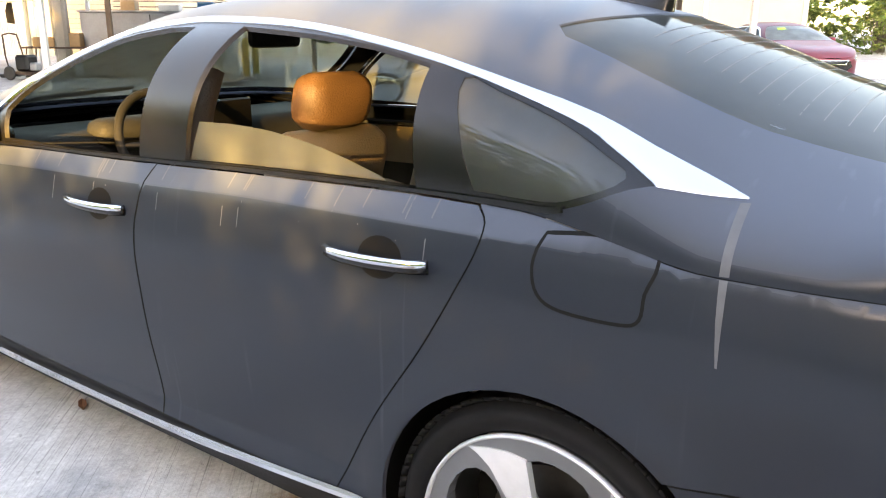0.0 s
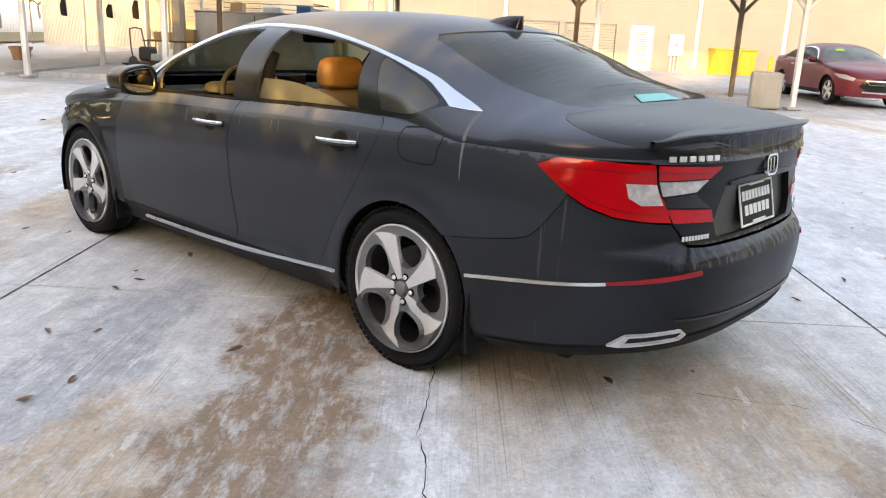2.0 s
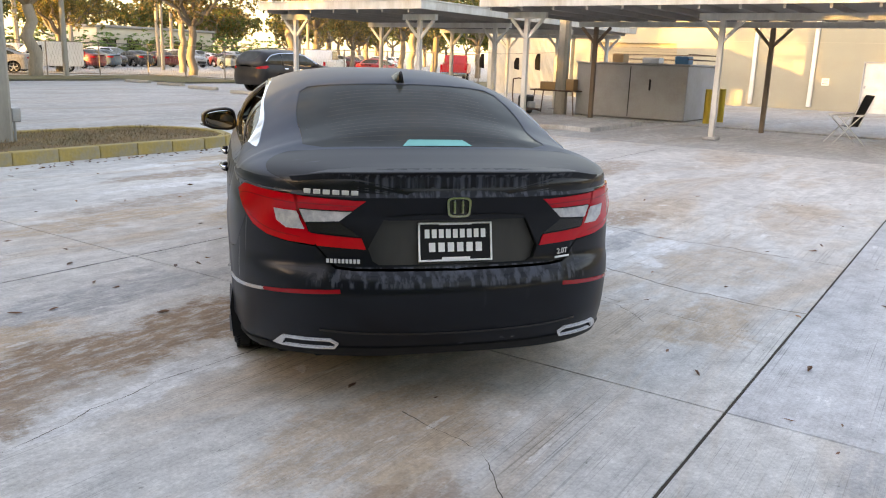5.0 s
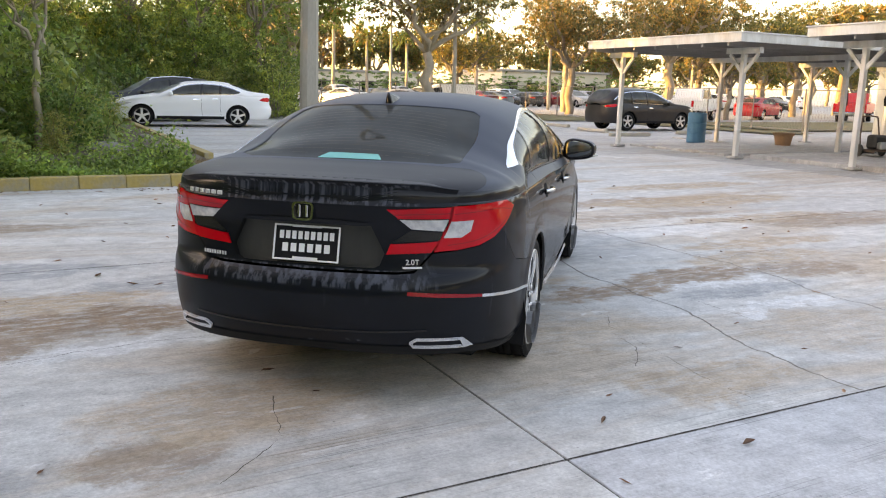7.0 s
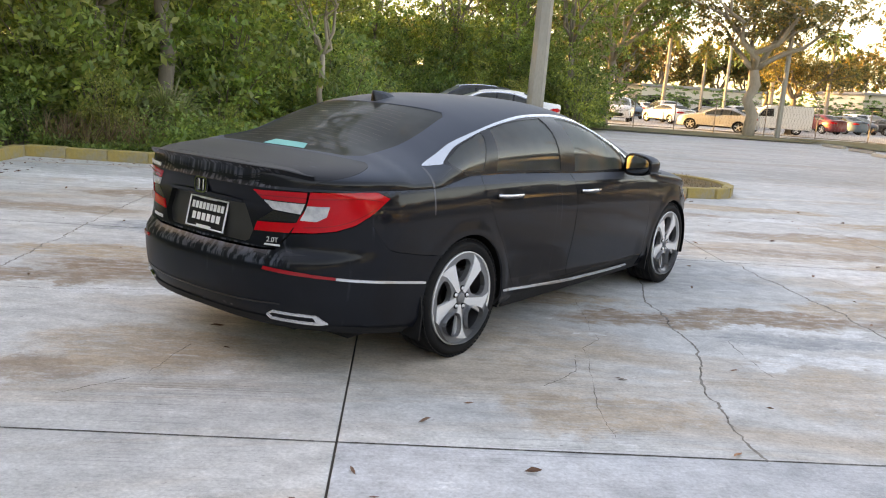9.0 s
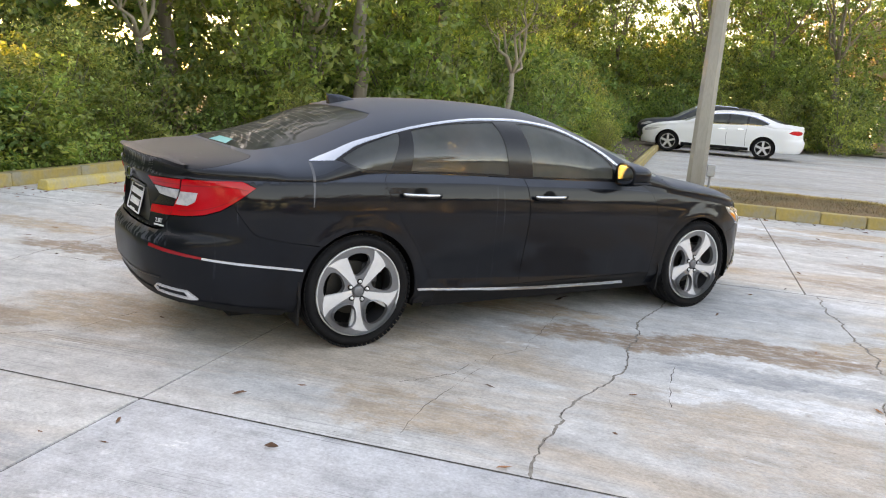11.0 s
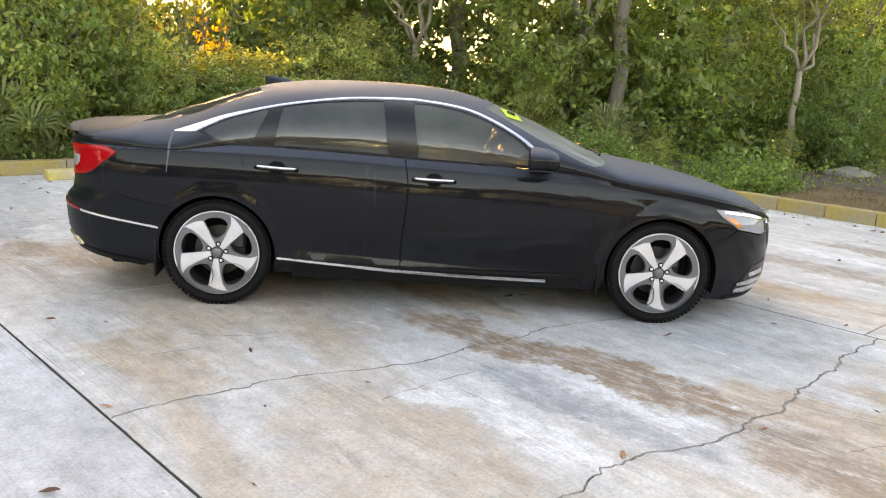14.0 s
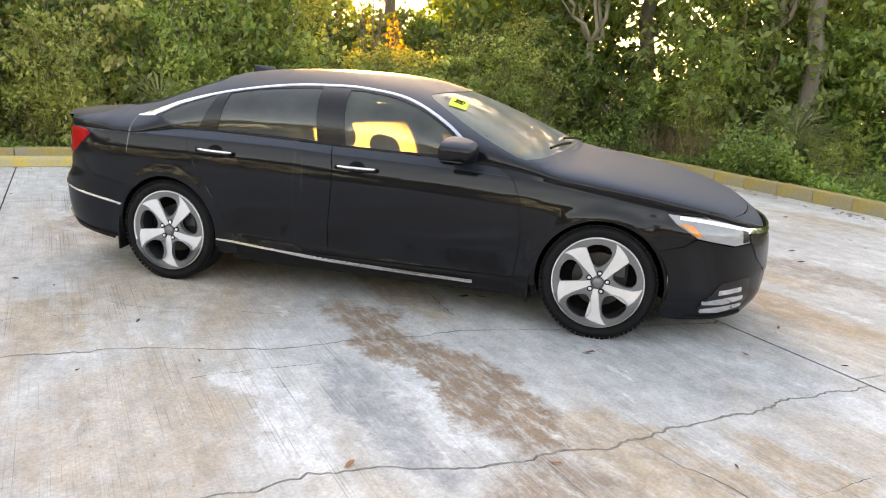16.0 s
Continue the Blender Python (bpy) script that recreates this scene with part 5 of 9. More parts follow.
def pressure_washer(p, q):
    ob = thing("pressure_washer", Matrix.Translation(lot(p, q, 0.09)) @ pose(0, 0, 0, 0, 0, 20), "dark pressure washer on a wheeled frame", "pressure washer")
    bm = bmesh.new()
    for s in (-1, 1):
        add_tube(bm, [(0.25 * s, -0.3, 0.12), (0.25 * s, 0.25, 0.15), (0.25 * s, 0.32, 0.5), (0.2 * s, 0.38, 0.95)], 0.018, 6)
    add_tube(bm, [(-0.2, 0.38, 0.95), (0, 0.39, 0.98), (0.2, 0.38, 0.95)], 0.018, 6)
    add_box(bm, (0, 0, 0.16), (0.5, 0.6, 0.03))
    part("frame", bm, RUST, ob)
    part("engine", box((0, 0.02, 0.36), (0.36, 0.34, 0.34), 0.05), BLACK_PLASTIC_LOT, ob)
    part("pump", box((0, -0.2, 0.28), (0.2, 0.2, 0.18), 0.03), GALV, ob)
    for s in (-1, 1):
        bm = bmesh.new()
        add_lathe(bm, [(0.001, -0.03), (0.13, -0.03), (0.15, -0.01), (0.15, 0.01), (0.13, 0.03), (0.001, 0.03)], 20, "X")
        part("wheel", bm, BLACK_PLASTIC_LOT, ob, m=Matrix.Translation((0.3 * s, 0.22, 0.15)))
    bm = bmesh.new()
    add_tube(bm, [(0.3 * math.cos(a) , 0.5 + 0.1 * math.sin(a * 1.7), 0.05 + 0.02 * a / 6) for a in np.linspace(0, 18, 60)], 0.014, 5)
    part("hose", bm, BLACK_PLASTIC_LOT, ob)


BLACK_PLASTIC_LOT = material("black_housing", (0.02, 0.02, 0.02), 0.5, grain=0.3, scale=60)
barrel(17.0, 14.75)
flower_pot(18.4, 12.6)
camp_chair(12.0, 10.6, 70)
pressure_washer(16.6, 8.35)
blk = part("concrete_block", box((0, 0, 0.38), (0.7, 0.62, 0.76), 0.05, segments=2), POST_CONCRETE, None, "pale concrete block beside a carport post", m=Matrix.Translation(lot(13.95, -6.1)) @ pose(0, 0, 0, 0, 0, 25))
tagged(blk, category="block")

tank = thing("steel_cabinet", Matrix(), "large grey steel cabinet with clutter on top", "cabinet")
part("body", box((20.0, 6.2, 0.8), (2.6, 3.3, 1.5), 0.02), GREY_STEEL, tank, m=turn)
part("top_plate", box((20.0, 6.2, 1.57), (2.7, 3.4, 0.04), 0.005), GREY_STEEL, tank, m=turn)
for z in (1.72, 1.86):
    bm = bmesh.new()
    add_tube(bm, [(18.75, 4.6, z), (21.25, 4.6, z), (21.25, 7.8, z)], 0.014, 5)
    part("top_rail", bm, RUST, tank, m=turn)
part("door_seam", box((18.695, 6.2, 0.8), (0.012, 0.02, 1.4)), DARK_GAP, tank, m=turn)
part("latch", box((18.68, 5.6, 1.0), (0.03, 0.05, 0.3), 0.01), DARK_GAP, tank, m=turn)
for q0, w, h, mt in ((5.0, 0.4, 0.22, BLUE), (5.9, 0.5, 0.16, WHITE), (6.9, 0.35, 0.25, CARD)):
    tagged(part("storage_box", box((19.6, q0, 1.59 + h / 2), (0.4, w, h), 0.015), mt, None, "small box lying on the steel cabinet", m=turn), category="box", group="boxes on the cabinet")
for p, q in ((18.9, 4.0), (19.9, 3.9)):
    bm = bmesh.new()
    add_rod(bm, (0, 0, 0), (0, 0, 0.95), 0.085, n=14)
    tagged(part("bollard", bm, YELLOW, None, "yellow steel bollard beside the cabinet", m=Matrix.Translation(lot(p, q))), category="bollard", group="bollards")
table = thing("work_table", Matrix.Translation(lot(18.6, 8.4)) @ pose(0, 0, 0, 0, 0, LOT_TURN), "rusty metal table with cartons on it", "table")
part("tabletop", box((0, 0, 0.72), (0.7, 1.5, 0.04), 0.005), RUST, table)
for sx in (-1, 1):
    for sy in (-1, 1):
        bm = bmesh.new()
        add_tube(bm, [(0.3 * sx, 0.7 * sy, 0), (0.28 * sx, 0.62 * sy, 0.7)], 0.018, 6)
        part("leg", bm, RUST, table)
for dq, w, h in ((-0.4, 0.4, 0.32), (0.25, 0.5, 0.22)):
    tagged(part("carton", box((0, dq, 0.74 + h / 2), (0.4, w, h), 0.01), CARD, None, "brown cardboard carton on the metal table", m=Matrix.Translation(lot(18.6, 8.4)) @ turn), category="carton", group="cartons")
# cloths hung on a line between posts
for q, h in ((10.4, 0.55), (11.2, 0.4), (12.6, 0.5)):
    bm = bmesh.new()
    add_prism(bm, [(-0.1, 0), (0.1, 0.03), (0.12, h * 0.6), (0.04, h), (-0.08, h)], 0.03)
    tagged(part("hanging_cloth", bm, BLACK_MESH, None, "dark cloth hung from a line under the carport", m=Matrix.Translation(lot(21.0, q, 1.25)) @ pose(0, 0, 0, 0, 0, LOT_TURN + 80)), category="cloth", group="cloths")
bm = bmesh.new()
add_tube(bm, [lot(21, 9.7, 1.85), lot(21, 11.8, 1.76), lot(21, 13.9, 1.85)], 0.006, 4)
tagged(part("clothes_line", bm, DARK_GAP, None, "thin line strung between carport posts"), category="line")


# ---- car bodies ----
def curve(*pts):
    """A smooth curve through (a, b) points that does not overshoot."""
    xs, ys = [p[0] for p in pts], [p[1] for p in pts]
    n = len(xs)
    d = [(ys[i + 1] - ys[i]) / (xs[i + 1] - xs[i]) for i in range(n - 1)]
    m = [d[0]] + [0 if d[i - 1] * d[i] <= 0 else 2 * d[i - 1] * d[i] / (d[i - 1] + d[i]) for i in range(1, n - 1)] + [d[-1]]

    def at(a):
        if a <= xs[0]:
            return ys[0]
        if a >= xs[-1]:
            return ys[-1]
        i = 0
        while xs[i + 1] < a:
            i += 1
        h = xs[i + 1] - xs[i]
        t = (a - xs[i]) / h
        return ((1 + 2 * t) * (1 - t) ** 2 * ys[i] + t * (1 - t) ** 2 * h * m[i]
                + t * t * (3 - 2 * t) * ys[i + 1] + t * t * (t - 1) * h * m[i + 1])
    return at


class CarShape:
    """A car's skin in two sheets. ring(s, z): the sides and ends below the belt; s is y along the right side and runs on
    round the rear (s < y0) and the front (s > y1). top(y, v): the sheet above the belt; v is 0 at the right belt, 1 in the middle, 2 at the left."""

    def __init__(self, crown, belt, wide, rear, front, plan, y0, y1, nrear=3.1, nfront=2.8, ntop=None):
        self.crown, self.belt, self.wide, self.rear, self.front, self.plan = crown, belt, wide, rear, front, plan
        self.y0, self.y1, self.nrear, self.nfront, self.ntop = y0, y1, nrear, nfront, ntop

    def width(self, y, z):
        """The half width of the sides at a place along the car, and at a height."""
        return self.wide(z) * self.plan(y)

    def half(self, y, z):
        """The half width, drawn in towards the rounded ends."""
        w = self.width(y, z)
        if y < self.y0:
            u = (self.y0 - y) / (self.y0 - self.rear(z))
            w *= max(0.0, 1 - min(1, u) ** self.nrear) ** (1 / self.nrear)
        elif y > self.y1:
            u = (y - self.y1) / (self.front(z) - self.y1)
            w *= max(0.0, 1 - min(1, u) ** self.nfront) ** (1 / self.nfront)
        return w

    def ring(self, s, z):
        if self.y0 <= s <= self.y1:
            return Vector((self.width(s, z), s, z))
        if s < self.y0:
            a, end, n, base, sign = (self.y0 - s) / 0.9, self.y0 - self.rear(z), self.nrear, self.y0, -1
        else:
            a, end, n, base, sign = (s - self.y1) / 0.9, self.front(z) - self.y1, self.nfront, self.y1, 1
        c, d = math.cos(a), math.sin(a)
        r = (abs(c) ** n + abs(d) ** n) ** (-1 / n)
        y = base + sign * end * r * d
        return Vector((self.width(y, z) * r * c, y, z))

    def top(self, y, v):
        a = v * math.pi / 2
        zb, n = self.belt(y), self.ntop(y)
        c, d = math.cos(a), math.sin(a)
        r = (abs(c) ** n + abs(d) ** n) ** (-1 / n)
        return Vector((self.half(y, zb) * r * c, y, zb + (self.crown(y) - zb) * r * d))

    def top_v(self, y, z):
        """v on the right side at a height."""
        zb = self.belt(y)
        k = min(1.0, max(0.0, (z - zb) / max(1e-6, self.crown(y) - zb)))
        n = self.ntop(y)
        return math.atan2(k, max(0.0, 1 - k ** n) ** (1 / n)) / (math.pi / 2)

    def top_x(self, y, x):
        """v at a place across the car."""
        k = max(-1.0, min(1.0, x / max(1e-6, self.half(y, self.belt(y)))))
        n = self.ntop(y)
        return math.atan2(max(0.0, 1 - abs(k) ** n) ** (1 / n), k) / (math.pi / 2)


def eased(a, b, v):
    t = min(1.0, max(0.0, (v - a) / (b - a)))
    return t * t * (3 - 2 * t)


class SedanShape(CarShape):
    """The sedan's sides: a shoulder crease that falls towards the front, a scoop above the sill and flared wheel arches."""
    crease = staticmethod(curve((-1.1, 0.956), (-0.6, 0.966), (0.0, 0.968), (0.3, 0.966), (0.75, 0.960), (1.2, 0.941), (1.7, 0.926), (2.3, 0.895), (2.8, 0.84), (3.3, 0.76), (3.8, 0.66)))

    def width(self, y, z):
        c, zb = self.crease(y), self.belt(y)
        d = c - 0.929
        if z <= c:
            k = d * eased(0.62, min(0.9, c - 0.03), z) if d > 0 else d * eased(0.5, 0.75, z)
        else:
            k = d * (1 - 0.45 * min(1.0, (z - c) / max(0.02, zb - c)))
        w = self.wide(z - k) * self.plan(y)
        zc = 0.378 - 0.045 * (y - 0.5)
        fall = (1 - eased(zc, zc + 0.22, z)) if z > zc else max(0.0, 1 - (zc - z) / 0.05)
        w -= 0.013 * fall * eased(0.36, 0.6, y) * (1 - eased(2.2, 2.36, y))
        for yc in (0.0, 2.83):
            r = math.hypot(y - yc, z - 0.335)
            if r < 0.46:
                w += 0.009 * (1 - eased(0.375, 0.455, r))
        return w


SEDAN = SedanShape(
    crown=curve((-1.0765, 0.957), (-1.07, 0.99), (-1.055, 1.035), (-1.02, 1.064), (-0.9, 1.075), (-0.78, 1.087), (-0.6, 1.106), (-0.43, 1.178), (-0.25, 1.238),
                (-0.07, 1.303), (0.12, 1.36), (0.27, 1.393), (0.5, 1.42), (0.7, 1.431), (0.95, 1.435), (1.2, 1.43), (1.45, 1.41),
                (1.68, 1.36), (1.9, 1.29), (2.15, 1.19), (2.4, 1.075), (2.55, 1.01), (2.7, 0.985), (2.9, 0.955), (3.15, 0.915), (3.4, 0.857),
                (3.58, 0.79), (3.72, 0.7), (3.78, 0.66)),
    belt=curve((-1.12, 0.955), (-0.9, 0.968), (-0.6, 0.968), (-0.28, 0.965), (-0.1, 0.985), (0.1, 1.01), (0.3, 1.013), (0.73, 1.004), (1.3, 0.984), (1.7, 0.974),
               (2.0, 0.962), (2.3, 0.935), (2.6, 0.885), (3.0, 0.835), (3.3, 0.775), (3.55, 0.705), (3.78, 0.64)),
    wide=curve((0.1, 0.80), (0.16, 0.84), (0.24, 0.87), (0.29, 0.902), (0.36, 0.905), (0.5, 0.912), (0.64, 0.918), (0.74, 0.920), (0.82, 0.914), (0.88, 0.9015),
               (0.924, 0.8895), (0.934, 0.8825), (0.985, 0.841), (1.02, 0.80), (1.1, 0.78)),
    rear=curve((0.2, -0.98), (0.3, -1.06), (0.42, -1.115), (0.55, -1.125), (0.62, -1.11), (0.66, -1.07), (0.72, -1.06), (0.85, -1.055), (0.95, -1.075), (1.04, -1.085)),
    front=curve((0.1, 3.68), (0.16, 3.74), (0.25, 3.79), (0.4, 3.805), (0.55, 3.80), (0.66, 3.775), (0.75, 3.71)),
    plan=curve((-1.2, 0.97), (-0.3, 0.985), (0.5, 1.0), (1.5, 1.005), (2.5, 0.995), (3.2, 0.965), (3.8, 0.93)),
    y0=-0.3, y1=2.85, nrear=2.9, nfront=2.6,
    ntop=curve((-1.1, 3.4), (-0.7, 3.2), (-0.55, 2.7), (-0.42, 1.9), (-0.28, 1.8), (-0.12, 2.0), (0.04, 2.22), (0.36, 2.55), (1.1, 2.75), (1.9, 2.6), (2.4, 2.7), (2.8, 3.0), (3.8, 3.0)))


def dense(loop, step):
    out = []
    for i, a in enumerate(loop):
        b = loop[(i + 1) % len(loop)]
        n = max(1, int(math.hypot(b[0] - a[0], b[1] - a[1]) / step))
        out += [(a[0] + (b[0] - a[0]) * k / n, a[1] + (b[1] - a[1]) * k / n) for k in range(n)]
    return out


def spline(pts, n=6):
    """A smooth open line through a few points."""
    if len(pts) < 3:
        return list(pts)
    out = []
    for i in range(len(pts) - 1):
        p0, p1, p2, p3 = pts[max(i - 1, 0)], pts[i], pts[i + 1], pts[min(i + 2, len(pts) - 1)]
        for k in range(n):
            t = k / n
            out.append(tuple(0.5 * (2 * b + (c - a) * t + (2 * a - 5 * b + 4 * c - d) * t * t + (3 * b - a - 3 * c + d) * t ** 3)
                             for a, b, c, d in zip(p0, p1, p2, p3)))
    return out + [tuple(pts[-1])]


def inside(p, loop):
    x, y = p
    hit = False
    for i in range(len(loop)):
        (x0, y0), (x1, y1) = loop[i - 1], loop[i]
        if (y0 > y) != (y1 > y) and x < (x1 - x0) * (y - y0) / (y1 - y0) + x0:
            hit = not hit
    return hit


def shrunk(loop, d):
    """A loop drawn in by d (a hole: let out by -d)."""
    area = sum(loop[i - 1][0] * loop[i][1] - loop[i][0] * loop[i - 1][1] for i in range(len(loop)))
    sign = 1 if area > 0 else -1
    out = []
    n = len(loop)
    for i in range(n):
        a, b, c = loop[i - 1], loop[i], loop[(i + 1) % n]
        e1, e2 = Vector((b[0] - a[0], b[1] - a[1])), Vector((c[0] - b[0], c[1] - b[1]))
        if e1.length < 1e-9 or e2.length < 1e-9:
            out.append(b)
            continue
        m = Vector((-e1.y, e1.x)).normalized() + Vector((-e2.y, e2.x)).normalized()
        m = m.normalized() if m.length > 1e-6 else Vector((0, 0))
        out.append((b[0] + m.x * d * sign, b[1] + m.y * d * sign))
    return out


def skin(name, fn, outline, mat, parent, holes=(), step=0.05, thick=0.014, lift=0.0, gap=0.0025, mirror=False, label="", exact=True):
    """A panel cut out of a sheet fn(a, b) by an outline, with a turned-in edge."""
    from mathutils.geometry import delaunay_2d_cdt
    loops = [dense(shrunk(dense(outline, step), gap), step * 2)] + [dense(h, step) for h in holes]
    pts, edges = [], []
    for lp in loops:
        k = len(pts)
        pts += lp
        edges += [(k + i, k + (i + 1) % len(lp)) for i in range(len(lp))]
    rim = np.array(pts)
    xs, ys = [p[0] for p in loops[0]], [p[1] for p in loops[0]]
    # rows of points along the shoulder crease keep it sharp
    creases = [d for d in (-0.007, 0.0, 0.007) if fn == SEDAN.ring and step <= 0.05 and min(ys) < 0.86 and max(ys) > 0.94]
    shoulder = lambda s, d: SEDAN.crease(SEDAN.ring(s, 0.9).y) + d
    for d in creases:
        for xx in np.arange(min(xs) + 0.012, max(xs), 0.022):
            z = shoulder(xx, d)
            if np.min((rim[:, 0] - xx) ** 2 + (rim[:, 1] - z) ** 2) > 0.011 ** 2 and sum(inside((xx, z), lp) for lp in loops) == 1:
                pts.append((xx, z))
    if creases and min(ys) < 0.31:
        for xx in np.arange(max(0.42, min(xs)), min(2.34, max(xs)), 0.022):
            for dz in (-0.006, 0.004):
                p = (xx, 0.378 - 0.045 * (xx - 0.5) + dz)
                if np.min((rim[:, 0] - p[0]) ** 2 + (rim[:, 1] - p[1]) ** 2) > 0.008 ** 2 and sum(inside(p, lp) for lp in loops) == 1:
                    pts.append(p)
    for row, yy in enumerate(np.arange(min(ys) + step / 2, max(ys), step * 0.87)):
        for xx in np.arange(min(xs) + (step / 2 if row % 2 else step), max(xs), step):
            if creases and abs(yy - shoulder(xx, 0)) < 0.018:
                continue
            if np.min((rim[:, 0] - xx) ** 2 + (rim[:, 1] - yy) ** 2) > (0.6 * step) ** 2 and sum(inside((xx, yy), lp) for lp in loops) == 1:
                pts.append((xx, yy))
    vs, _, fs, *_ = delaunay_2d_cdt([Vector(p) for p in pts], edges, [], 1, 1e-6)
    keep = []
    for f in fs:
        c = (sum(vs[i].x for i in f) / len(f), sum(vs[i].y for i in f) / len(f))
        if inside(c, loops[0]) and not any(inside(c, h) for h in loops[1:]):
            keep.append(list(f))
    sx = -1 if mirror else 1
    place, normal = [], []
    for v in vs:
        e = 1e-3
        p = fn(v.x, v.y)
        n = (fn(v.x + e, v.y) - fn(v.x - e, v.y)).cross(fn(v.x, v.y + e) - fn(v.x, v.y - e))
        n = n.normalized() if n.length > 1e-12 else Vector((0, 0, 1))
        if n.dot(p - Vector((0, max(-0.5, min(3.0, p.y)), 0.6))) < 0:
            n = -n
        p = p + n * lift
        place.append(Vector((p.x * sx, p.y, p.z)))
        normal.append(Vector((n.x * sx, n.y, n.z)))
    verts, faces = list(place), []
    for f in keep:
        a, b, c = (place[i] for i in f[:3])
        if (b - a).cross(c - a).dot(normal[f[0]]) < 0:
            f = f[::-1]
        faces.append(tuple(f))
    count = {}
    for f in faces:
        for i in range(len(f)):
            e = (f[i], f[(i + 1) % len(f)])
            count[tuple(sorted(e))] = count.get(tuple(sorted(e)), []) + [e]
    dup = {}
    for es in count.values():
        if len(es) == 1:
            a, b = es[0]
            for i in (a, b):
                if i not in dup:
                    dup[i] = (len(verts), len(verts) + 1)
                    verts += [place[i], place[i] - normal[i] * thick]
            faces.append((dup[a][0], dup[a][1], dup[b][1], dup[b][0]))
    ob = raw(name, verts, faces, mat, parent, label, smooth=True)
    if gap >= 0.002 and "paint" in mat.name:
        # the shade of the gaps is put into the turned-in edges as near-black
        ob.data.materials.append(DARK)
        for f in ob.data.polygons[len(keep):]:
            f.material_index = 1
    if exact:
        rim_n = {i: normal[k] for k, pair in dup.items() for i in pair}
        ob.data.normals_split_custom_set_from_vertices([tuple(normal[i] if i < len(normal) else rim_n[i]) for i in range(len(verts))])
    return ob


def band(path, width):
    """The outline of a strip along an open line."""
    left, right = [], []
    for i, p in enumerate(path):
        a, b = path[max(i - 1, 0)], path[min(i + 1, len(path) - 1)]
        d = Vector((b[0] - a[0], b[1] - a[1])).normalized()
        w = width[i] if isinstance(width, (list, tuple)) else width
        left.append((p[0] - d.y * w / 2, p[1] + d.x * w / 2))
        right.append((p[0] + d.y * w / 2, p[1] - d.x * w / 2))
    return left + right[::-1]


def arc(cy, r, a0, a1, cz=0.335, n=22):
    return [(cy + r * math.cos(radians(a0 + (a1 - a0) * i / n)), cz + r * math.sin(radians(a0 + (a1 - a0) * i / n))) for i in range(n + 1)]


